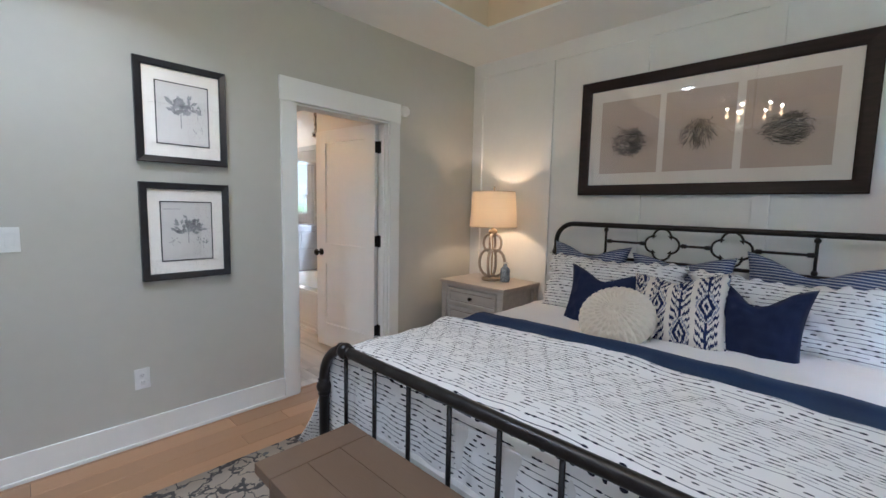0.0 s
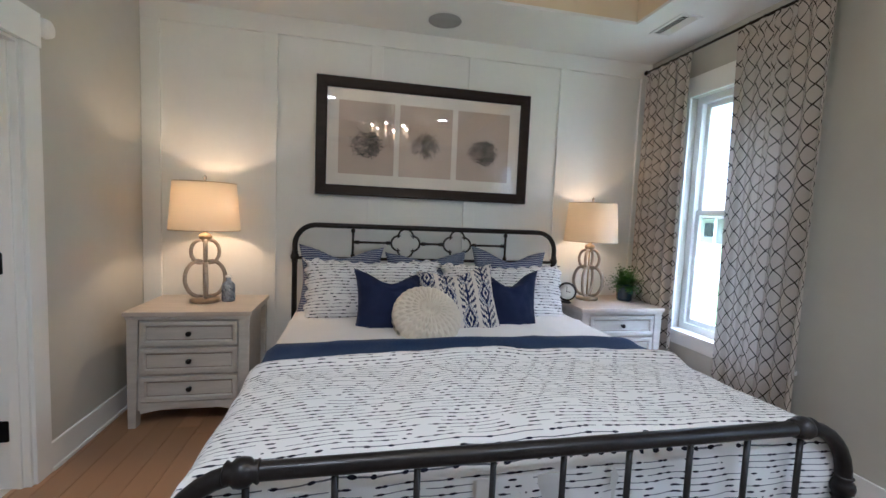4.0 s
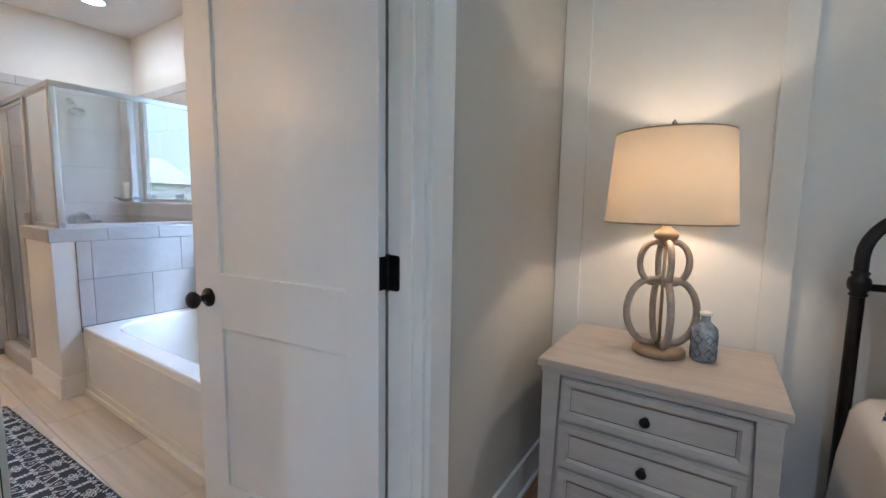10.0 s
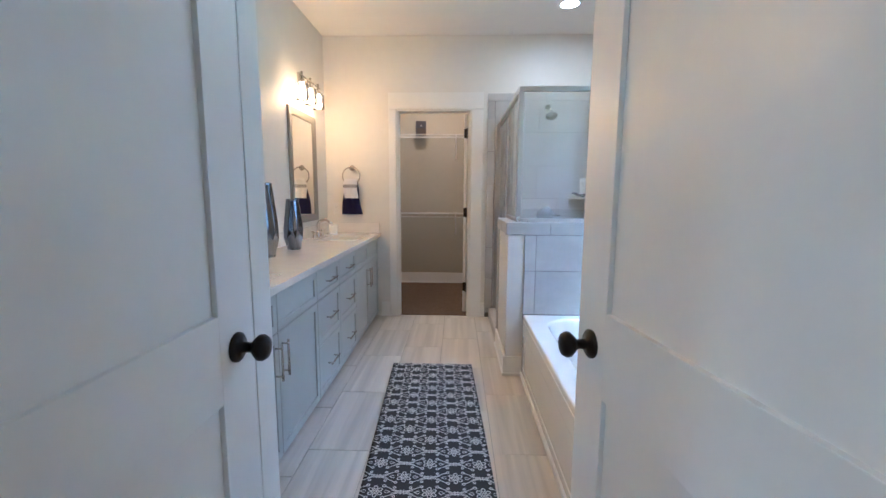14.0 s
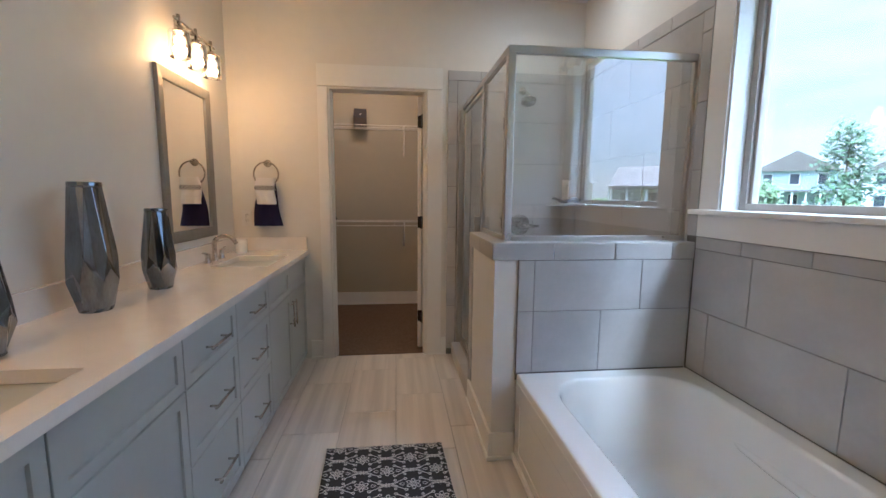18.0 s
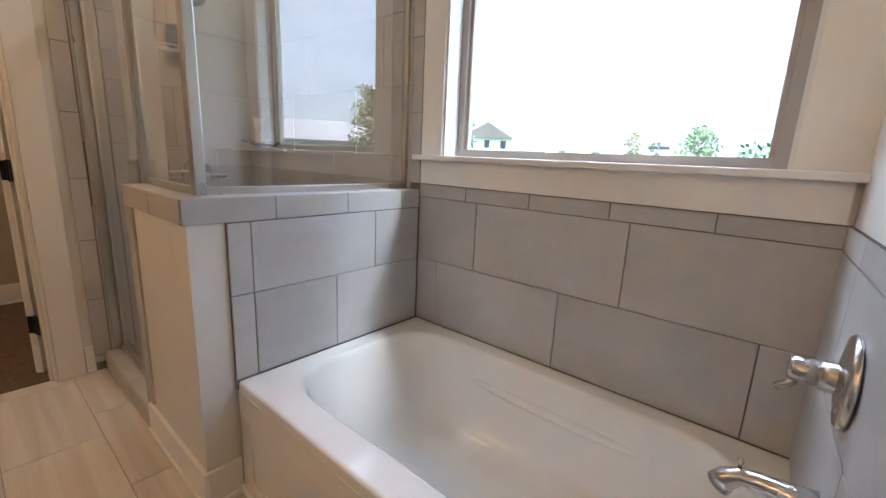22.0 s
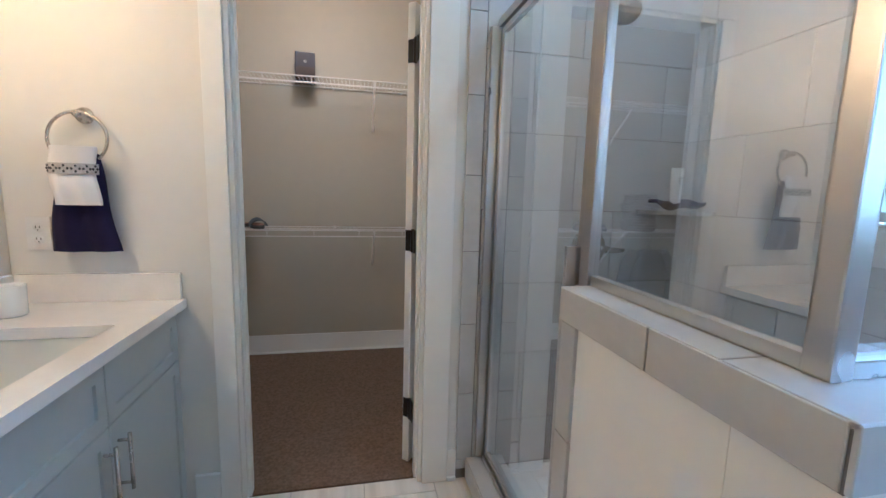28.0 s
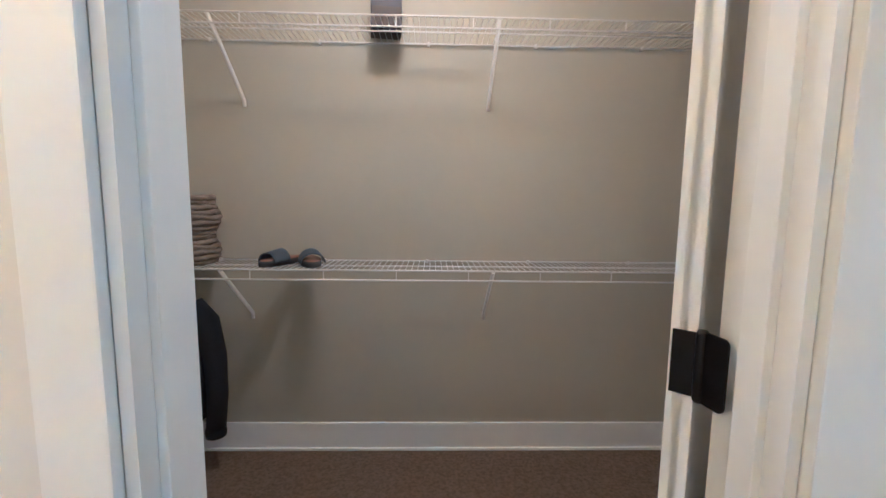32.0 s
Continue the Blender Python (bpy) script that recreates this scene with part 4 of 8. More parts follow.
for yc in (3.357, 2.95):
    part("quatrefoil", quatrefoil(bmesh.new(), BED_HX, yc, 1.131, 0.104), M_IRON, bed)
for ya, yb in ((3.752, 3.465), (3.249, 3.058), (2.842, 2.55)):
    bm = tube(bmesh.new(), [(BED_HX, ya, 1.131), (BED_HX, yb, 1.131)], 0.0085, 10)
    for y in (ya + (0.03 if ya < yb else -0.03), yb + (0.022 if ya > yb else -0.022)):
        lathe(bm, [(0.009, -0.02), (0.016, -0.009), (0.013, 0.0), (0.016, 0.009), (0.009, 0.02)], BED_HX, y, 1.131, n=12, axis='y')
    part("headboard_stretcher", bm, M_IRON, bed)
part("footboard_frame", tube(bmesh.new(), arch_path(BED_FX, 0.722, 0.19, 0.0), 0.0235, 14), M_IRON, bed)
for y in (BED_Y0, BED_Y1):
    part("post_collar", knuckle(bmesh.new(), BED_FX, y, 0.505, 0.029, 'z'), M_IRON, bed)
for y in (3.985, 2.315):
    part("rail_knuckle", knuckle(bmesh.new(), BED_FX, y, 0.722, 0.03, 'y'), M_IRON, bed)
for i in range(9):
    y = 3.978 - i * 0.2075
    part("footboard_bar", tube(bmesh.new(), [(BED_FX, y, 0.16), (BED_FX, y, 0.71)], 0.009, 8), M_IRON, bed)
part("footboard_rail", tube(bmesh.new(), [(BED_FX, BED_Y0, 0.16), (BED_FX, BED_Y1, 0.16)], 0.014, 12), M_IRON, bed)
for y in (BED_Y0 + 0.06, BED_Y1 - 0.06):
    part("side_rail", nbox(BED_FX, BED_HX, y - 0.015, y + 0.015, 0.14, 0.22, 0.004), M_IRON, bed)
TOPZ = 0.645
part("box_spring", nbox(2.70, 4.79, BED_Y0 + 0.04, BED_Y1 - 0.04, 0.2, 0.40, 0.03, 3), M_MATTRESS, bed)
part("mattress", nbox(2.72, 4.79, BED_Y0 + 0.035, BED_Y1 - 0.035, 0.402, TOPZ - 0.02, 0.05, 3), M_MATTRESS, bed)


def drape(x0, x1, lift, side_drop, foot_drop, flare, seed, rumple=0.008, nu=90, nv=110, edge=None, bow=0.0, roll=0.0, crease=0.0):
    """Cloth over the bed from x0 (foot) to x1 (head), hanging down both sides and, where foot_drop is given, over the foot."""
    bm = bmesh.new()
    half = (BED_Y1 - BED_Y0) / 2 - 0.02
    width = 2 * (half + side_drop)
    length = (x1 - x0) + foot_drop
    R = 0.06

    def hang(d):
        """How far out and how far down cloth lies that reaches d past the edge."""
        if d <= 0:
            return d, 0.0
        q = R * math.pi / 2
        if d < q:
            return R * math.sin(d / R), R * (1 - math.cos(d / R))
        return R, R + d - q

    def fn(u, v):
        b = (u - 0.5) * width
        a = v * length
        far = a - (x1 - x0)
        out_y, down_y = hang(abs(b) - half + R)
        out_x, down_x = hang(far + R) if foot_drop else (far, 0.0)
        down = max(down_x, down_y)
        both = min(down_x, down_y)
        fl = flare * (max(0.0, down - 0.1) / 0.4) ** 1.3
        wav = math.sin(a * 9.0 + seed) * 0.02 * min(1.0, down_y / 0.2)
        y = math.copysign(half - R + out_y + (fl + wav) * (1 if down_y > 0.05 else 0) + both * 0.25, b)
        x = x0 + R - out_x - both * 0.10 if foot_drop and far > -R else x1 - a
        if foot_drop and down_x > 0.05:
            k = ((BED_YC + y) - 3.978) / 0.2075
            x -= 0.012 * abs(math.sin(math.pi * k)) * min(1.0, down_x / 0.15) * (1 if abs(b) < half else 0)
        z = TOPZ + lift - down
        n = noise.noise(Vector((x * 3.1 + seed, y * 3.1, 0.3)))
        m = noise.noise(Vector((x * 9.0 + seed, y * 7.0, 1.3)))
        wr = rumple * (n + 0.5 * m)
        if down < 0.05:
            z += wr + 0.018 * (1 - (b / half) ** 2) + roll * math.exp(-((a - 0.07) / 0.06) ** 2)
            if crease:
                ridge = 1 - abs(noise.noise(Vector((x * 2.6 + y * 1.9 + seed, y * 1.3 - x * 1.1, 2.2))))
                z += crease * ridge ** 7
        else:
            y += math.copysign(wr, b)
        if edge:
            x += edge * math.sin(b * 2.3 + seed) * (1 - v)
        if bow:
            x -= bow * min(1.3, abs(b) / half) ** 2 * (1 - 0.6 * v)
        return (x, BED_YC + y, max(0.03, z))
    vs = grid_sheet(bm, nu, nv, fn)
    uvl = bm.loops.layers.uv.verify()
    for f in bm.faces:
        for l in f.loops:
            l[uvl].uv = (l[uvl].uv[0] * width, l[uvl].uv[1] * length)
    return bm


def cloth(name, bm, material, label, thick=0.006):
    ob = single(name, bm, material, label, "bedding", smooth=True)
    md = ob.modifiers.new("thickness", 'SOLIDIFY')
    md.thickness, md.offset = thick, 1.0
    return ob


cloth("bed_sheet", drape(3.5, 4.80, 0.004, 0.36, 0.0, 0.03, 2.0, 0.007, 90, 70, crease=0.014), M_SHEET, "white cotton sheet, tucked over the mattress")
cloth("blanket", drape(3.36, 3.80, 0.022, 0.47, 0.0, 0.04, 5.0, 0.006, 80, 36, edge=0.015, bow=0.03, roll=0.012, crease=0.008), M_NAVYBLANKET, "navy blue blanket folded across the bed", 0.01)
cloth("duvet", drape(2.735, 3.52, 0.036, 0.52, 0.50, 0.11, 1.0, 0.014, 110, 90, edge=0.015, bow=0.05, roll=0.03), M_DUVET, "white duvet with rows of dark navy dashes", 0.014)


# ---- pillows: two crowned faces that meet in a seam ----
def pillow_mesh(w, h, t, power=2.6, pinch=0.10, n=22, dent=0.0, seed=0.0, ruffle=0.0):
    bm = bmesh.new()
    uvl = bm.loops.layers.uv.verify()

    def fn(side):
        def f(u, v):
            a, b = 2 * u - 1, 2 * v - 1
            k = max(0.0, (1 - abs(a) ** power) * (1 - abs(b) ** power)) ** 0.62
            x = a * w / 2 * (1 - pinch * (1 - b * b) * abs(a))
            z = b * h / 2 * (1 - pinch * (1 - a * a) * abs(b))
            if dent and b > 0:
                z -= dent * math.exp(-(a / 0.46) ** 2) * b ** 2
            nn = noise.noise(Vector((a * 2.2 + seed, b * 2.2, side * 2.0))) * 0.016 + noise.noise(Vector((a * 6 + seed, b * 6, side))) * 0.005
            crease = 1 - abs(noise.noise(Vector((a * 3.1 + b * 1.7 + seed * 3, b * 2.3 - a * 1.2, side * 4.0))))
            nn += 0.016 * crease ** 6 - 0.006
            y = side * (k * t / 2 + nn * min(1.0, k * 2))
            if ruffle:
                e = max(abs(a), abs(b)) ** 10
                x += ruffle * e * math.sin(b * 17 + seed + 3 * a)
                z += ruffle * e * math.sin(a * 31 + seed * 2)
                y += ruffle * 1.6 * e * math.sin(a * 23 + b * 19 + seed)
            return (x, y, z)
        return f
    for s in (-1, 1):
        grid_sheet(bm, n, n, fn(s), flip=s > 0)
    for f in bm.faces:
        for l in f.loops:
            c = l.vert.co
            l[uvl].uv = (c.x + w / 2, c.z + h / 2)
    bmesh.ops.remove_doubles(bm, verts=bm.verts, dist=0.0005)
    return bm


def put_pillow(name, at, w, h, t, material, label, lean=18, turn=0, roll=0, dent=0.0, seed=0.0, power=2.6, pinch=0.1, ruffle=0.0):
    """A pillow facing the foot of the bed, leaning back by lean degrees."""
    ob = single(name, pillow_mesh(w, h, t, power, pinch, 40 if ruffle else 26, dent, seed, ruffle), material, label, "pillow", group="pillows on the bed", smooth=True)
    ob.matrix_basis = pose(*at) @ pose(0, 0, 0, 0, 0, -90 + turn) @ pose(0, 0, 0, -lean, roll, 0)
    return ob


put_pillow("euro_pillow", (4.68, 3.83, 0.855), 0.60, 0.52, 0.20, M_TICK, "navy and white ticking stripe pillow against the headboard", 12, 0, 1, 0.06, 1.0, 3.2, 0.13)
put_pillow("euro_pillow", (4.68, 3.20, 0.835), 0.62, 0.50, 0.20, M_TICK, "navy and white ticking stripe pillow against the headboard", 12, 0, -2, 0.04, 2.0, 3.2, 0.12)
put_pillow("euro_pillow", (4.68, 2.56, 0.86), 0.62, 0.53, 0.20, M_TICK, "navy and white ticking stripe pillow against the headboard", 12, 0, 3, 0.075, 3.0, 3.2, 0.13)
put_pillow("king_sham", (4.52, 3.595, 0.815), 0.95, 0.45, 0.27, M_SHAM, "white pillow sham with rows of dark dashes and a ruffled edge", 20, 2, 0, 0.02, 4.0, 3.4, 0.05, 0.011)
put_pillow("king_sham", (4.52, 2.655, 0.80), 0.94, 0.44, 0.26, M_SHAM, "white pillow sham with rows of dark dashes and a ruffled edge", 20, -2, 0, 0.02, 5.0, 3.4, 0.05, 0.011)
put_pillow("throw_pillow", (4.215, 3.515, 0.785), 0.46, 0.45, 0.19, M_NAVY, "navy blue velvet throw pillow with a dented top", 22, 5, 3, 0.06, 6.0, 2.6, 0.15)
put_pillow("throw_pillow", (4.235, 2.735, 0.79), 0.44, 0.47, 0.19, M_NAVY, "navy blue velvet throw pillow with a dented top", 17, -6, 1, 0.10, 7.0, 2.6, 0.15)
put_pillow("ikat_pillow", (4.19, 3.075, 0.80), 0.50, 0.48, 0.19, M_IKAT, "navy and cream ikat throw pillow", 24, -3, -7, 0.045, 8.0, 3.0, 0.08)


def knit_pillow():
    """A round pouffe pillow with chunky braids running out from the middle."""
    bm = bmesh.new()
    uvl = bm.loops.layers.uv.verify()
    R, T = 0.200, 0.20
    for s in (-1, 1):
        def fn(u, v, s=s):
            r, th = u, v * 2 * math.pi
            k = math.sqrt(max(0.0, 1 - r ** 2.4))
            col = th * 14 + 1.5 * r
            braid = 0.014 * abs(math.sin(col)) ** 0.7 * (0.35 + 0.65 * abs(math.sin(r * 17 + 1.6 * abs(math.cos(col))))) * min(1, 3 * r)
            rr = R * r * (1 + braid * 1.2)
            return (rr * math.cos(th), s * (T / 2 * k + braid - 0.02 * math.exp(-(r / 0.12) ** 2)), rr * math.sin(th))
        grid_sheet(bm, 62, 304, fn, flip=s < 0)
    for f in bm.faces:
        for l in f.loops:
            l[uvl].uv = (l.vert.co.x, l.vert.co.z)
    bmesh.ops.remove_doubles(bm, verts=bm.verts, dist=0.0004)
    return bm


ob = single("knit_pillow", knit_pillow(), M_KNIT, "round cream chunky knit throw pillow", "pillow", group="pillows on the bed", smooth=True)
ob.matrix_basis = pose(3.985, 3.32, 0.762) @ pose(0, 0, 0, 0, 0, -93) @ pose(0, 0, 0, -48, 8, 0)

# ---- nightstands ----
def nightstand(at, label):
    """Local: front to -x. Width along y."""
    D, W, H = 0.52, 0.70, 0.715
    n = thing("nightstand", at, label, "nightstand", group="nightstands beside the bed")
    part("body", nbox(-D / 2 + 0.02, D / 2, -W / 2 + 0.04, W / 2 - 0.04, 0.10, H - 0.04, 0.003), M_WASH, n)
    part("top", nbox(-D / 2 - 0.015, D / 2 + 0.01, -W / 2 - 0.003, W / 2 + 0.003, H - 0.028, H, 0.006, 3), M_WASHTOP, n, "washed tan wood top")
    part("cornice", nbox(-D / 2 - 0.004, D / 2 + 0.004, -W / 2 + 0.008, W / 2 - 0.008, H - 0.05, H - 0.028, 0.006, 3), M_WASH, n)
    for sy in (-1, 1):
        for x0, x1 in ((-D / 2, -D / 2 + 0.06), (D / 2 - 0.06, D / 2)):
            y0, y1 = sorted((sy * (W / 2 - 0.012), sy * (W / 2 - 0.075)))
            bm = nbox(x0, x1, y0, y1, 0.0, H - 0.05, 0.003)
            for v in bm.verts:
                if v.co.z < 0.09:
                    f = 1 - (0.09 - v.co.z) / 0.09 * 0.35
                    v.co.y = sy * (W / 2 - 0.012) + (v.co.y - sy * (W / 2 - 0.012)) * f
            part("leg", bm, M_WASH, n)
    bm = bmesh.new()
    seg = 16
    lo, hi = [], []
    for i in range(seg + 1):
        y = -W / 2 + 0.075 + (W - 0.15) * i / seg
        lo.append((y, 0.085 + 0.035 * math.sin(math.pi * i / seg)))
    for i in range(seg):
        (ya, za), (yb, zb) = lo[i], lo[i + 1]
        q = [bm.verts.new(p) for p in ((-D / 2 + 0.008, ya, za), (-D / 2 + 0.008, yb, zb), (-D / 2 + 0.008, yb, 0.155), (-D / 2 + 0.008, ya, 0.155),
                                       (-D / 2 + 0.03, ya, za), (-D / 2 + 0.03, yb, zb), (-D / 2 + 0.03, yb, 0.155), (-D / 2 + 0.03, ya, 0.155))]
        for f in ((0, 3, 2, 1), (4, 5, 6, 7), (0, 1, 5, 4), (3, 7, 6, 2)):
            bm.faces.new([q[k] for k in f])
    bmesh.ops.remove_doubles(bm, verts=bm.verts, dist=0.0002)
    bmesh.ops.recalc_face_normals(bm, faces=bm.faces)
    part("apron", bm, M_WASH, n)
    x = -D / 2 + 0.012
    for z0, z1 in ((0.160, 0.314), (0.333, 0.487), (0.506, 0.655)):
        w = W - 0.16
        bm = nbox(x - 0.004, x + 0.03, -w / 2, w / 2, z0, z1, 0.002)
        d = part("drawer", bm, M_WASH, n)
        fr = bmesh.new()
        mitre_frame(fr, w - 0.004, z1 - z0 - 0.004, [(0.0, 0.0), (0.0, 0.010), (0.022, 0.010), (0.032, 0.001)])
        fr.transform(pose(x - 0.004, 0, (z0 + z1) / 2, 0, 0, -90))
        part("drawer_moulding", fr, M_WASH, d)
        ln = bmesh.new()
        mitre_frame(ln, w - 0.064, z1 - z0 - 0.068, [(0.0, 0.0012), (0.003, 0.0012)])
        ln.transform(pose(x - 0.004, 0, (z0 + z1) / 2, 0, 0, -90))
        part("glaze_line", ln, M_GLAZE, d)
        kb = bmesh.new()
        lathe(kb, [(0.010, 0.0), (0.006, -0.006), (0.006, -0.012), (0.014, -0.018), (0.0165, -0.024), (0.013, -0.030), (0.0, -0.032)], x - 0.006, 0, (z0 + z1) / 2, n=18, axis='x')
        part("drawer_knob", kb, M_BLACK, d, "dark bronze round knob")
    return n


nightstand((4.63, 4.705, 0), "three-drawer whitewashed wood nightstand under a lamp")
nightstand((4.655, 1.735, 0), "three-drawer whitewashed wood nightstand by the window")


# ---- table lamps ----
def table_lamp(at, label, turn):
    l = thing("table_lamp", at, label, "table lamp", turn, group="lamps on the nightstands")
    part("base", lathe(bmesh.new(), [(0.0, 0.0), (0.086, 0.0), (0.09, 0.006), (0.09, 0.018), (0.084, 0.026), (0.06, 0.030), (0.0, 0.031)], n=32), M_GOLD, l, "aged gold round base")
    for q in range(4):
        a = math.pi / 2 * q + 0.35
        c, s = math.cos(a), math.sin(a)

        def bow(z0, z1, rmax, rin, n=18):
            pts = []
            for i in range(n + 1):
                t = math.pi * (-0.12 + 1.24 * i / n)
                r = rin + (rmax - rin) * max(-0.15, math.sin(t))
                z = z0 + (z1 - z0) * (0.5 - 0.54 * math.cos(t))
                pts.append((c * r, s * r, z))
            return pts
        bm = bmesh.new()
        tube(bm, bow(0.045, 0.265, 0.118, 0.035), 0.0125, 10)
        tube(bm, bow(0.265, 0.405, 0.082, 0.03), 0.0115, 10)
        part("scroll_rib", bm, M_LAMPWOOD, l)
    part("stem", tube(bmesh.new(), [(0, 0, 0.03), (0, 0, 0.47)], 0.006, 10), M_GOLD, l)
    part("gold_ball", lathe(bmesh.new(), [(0.012, 0.395), (0.02, 0.40), (0.022, 0.412), (0.038, 0.425), (0.042, 0.437), (0.036, 0.449), (0.016, 0.462), (0.012, 0.485)], n=24), M_GOLD, l, "aged gold turned ball")
    bm = bmesh.new()
    uvl = bm.loops.layers.uv.verify()
    z0, z1, r0, r1, n = 0.48, 0.79, 0.212, 0.187, 48
    for ra, rb, flip in ((r0, r1, False), (r0 - 0.003, r1 - 0.003, True)):
        def fn(u, v, ra=ra, rb=rb):
            r = ra + (rb - ra) * v
            return (r * math.cos(2 * math.pi * u), r * math.sin(2 * math.pi * u), z0 + (z1 - z0) * v)
        grid_sheet(bm, n, 6, fn, flip)
    for f in bm.faces:
        for lp in f.loops:
            lp[uvl].uv = (lp[uvl].uv[0] * 1.3, lp[uvl].uv[1] * 0.3)
    part("shade", bm, M_SHADE, l, "white linen drum shade, lit", smooth=True)
    for r, z in ((r0 - 0.001, z0), (r1 - 0.001, z1)):
        bm = bmesh.new()
        tube(bm, [(r * math.cos(2 * math.pi * i / 40), r * math.sin(2 * math.pi * i / 40), z) for i in range(40)], 0.0028, 6, closed=True)
        part("shade_ring", bm, M_GOLD, l)
    for k in range(3):
        a = 2 * math.pi * k / 3
        part("shade_spoke", tube(bmesh.new(), [(0, 0, z1 - 0.012), (r1 * math.cos(a), r1 * math.sin(a), z1 - 0.004)], 0.002, 6), M_GOLD, l)
    part("finial", lathe(bmesh.new(), [(0.004, 0.775), (0.012, 0.79), (0.008, 0.80), (0.004, 0.806), (0.011, 0.818), (0.010, 0.828), (0.003, 0.838), (0.0, 0.842)], n=16), M_NICKEL, l)
    part("socket", lathe(bmesh.new(), [(0.0, 0.47), (0.016, 0.475), (0.018, 0.56), (0.012, 0.57), (0.0, 0.57)], n=18), M_GOLD, l)
    return l


table_lamp((4.665, 4.71, 0.716), "scrolled weathered wood table lamp, lit, on a nightstand", 0)
table_lamp((4.735, 1.845, 0.716), "scrolled weathered wood table lamp, lit, beside a plant", 20)

# ---- small things on the nightstands ----
v = thing("bottle_vase", (4.675, 4.57, 0.716), "small blue and white patterned ceramic bottle vase", "vase")
part("body", lathe(bmesh.new(), [(0.0, 0.0), (0.036, 0.0), (0.041, 0.006), (0.041, 0.105), (0.038, 0.118), (0.020, 0.135), (0.0145, 0.142), (0.0145, 0.165)], n=28, caps=False), M_BLUEVASE, v)
part("neck_ring", lathe(bmesh.new(), [(0.0145, 0.160), (0.021, 0.163), (0.021, 0.172), (0.015, 0.176), (0.009, 0.174), (0.009, 0.15)], n=20, caps=False), M_PORC, v)
bm = bmesh.new()
for zc in (0.033, 0.08):
    for k in range(7):
        a = 2 * math.pi * k / 7
        ring = [(0.0415 * math.cos(a + 0.36 * math.cos(t)), 0.0415 * math.sin(a + 0.36 * math.cos(t)), zc + 0.017 * math.sin(t)) for t in (0, math.pi / 2, math.pi, 1.5 * math.pi)]
        tube(bm, ring, 0.0014, 5, closed=True)
part("glaze_diamonds", bm, mat("navy_glaze", (0.035, 0.055, 0.12), rough=0.2), v)

c = thing("desk_clock", (4.60, 2.10, 0.716), "small black round desk clock on a stand", "clock", -35)
part("foot", lathe(bmesh.new(), [(0.0, 0.0), (0.038, 0.0), (0.038, 0.008), (0.03, 0.012), (0.0, 0.012)], n=24), M_DARK, c)
part("case", lathe(bmesh.new(), [(0.066, -0.022), (0.072, -0.018), (0.072, 0.018), (0.066, 0.022), (0.060, 0.018), (0.058, -0.016)], 0, 0, 0.088, n=32, axis='x', caps=False), M_DARK, c)
part("dial", lathe(bmesh.new(), [(0.0, -0.014), (0.06, -0.014), (0.06, -0.008), (0.0, -0.008)], 0, 0, 0.088, n=32, axis='x'), M_PORC, c)
bm = bmesh.new()
box(bm, -0.0165, -0.015, -0.002, 0.002, 0.088, 0.13)
box(bm, -0.0165, -0.015, -0.03, 0.0, 0.086, 0.09)
part("clock_hand", bm, M_DARK, c)

pl = thing("potted_fern", (4.69, 1.525, 0.716), "small green fern in a navy glazed pot", "plant")
part("pot", lathe(bmesh.new(), [(0.0, 0.0), (0.055, 0.0), (0.06, 0.008), (0.066, 0.07), (0.068, 0.135), (0.062, 0.138), (0.058, 0.12), (0.0, 0.118)], n=30), M_POT, pl, "navy glazed pot")
rnd = random.Random(4)
leafbm = bmesh.new()
for i in range(170):
    a, el = rnd.uniform(0, 2 * math.pi), rnd.uniform(0.15, 1.3)
    L = rnd.uniform(0.08, 0.20)
    pts = []
    for k in range(7):
        t = k / 6
        r = L * t * math.cos(el) + 0.01
        z = 0.125 + L * t * math.sin(el) - 0.07 * t * t * math.cos(el)
        pts.append(Vector((r * math.cos(a), r * math.sin(a), z)))
    side = Vector((-math.sin(a), math.cos(a), 0))
    for k in range(1, 7):
        for s in (-1, 1):
            w = 0.018 * math.sin(math.pi * (k / 7) ** 0.7) + 0.005
            p = pts[k]
            d = (pts[k] - pts[k - 1]).normalized()
            tip = p + side * s * w + d * 0.006 + Vector((0, 0, rnd.uniform(-0.004, 0.006)))
            f = leafbm.faces.new([leafbm.verts.new(p), leafbm.verts.new(p + side * s * w * 0.5 + d * 0.010), leafbm.verts.new(tip), leafbm.verts.new(p + side * s * w * 0.5 - d * 0.006)])
part("fronds", leafbm, M_LEAF, pl, "feathery green fronds")

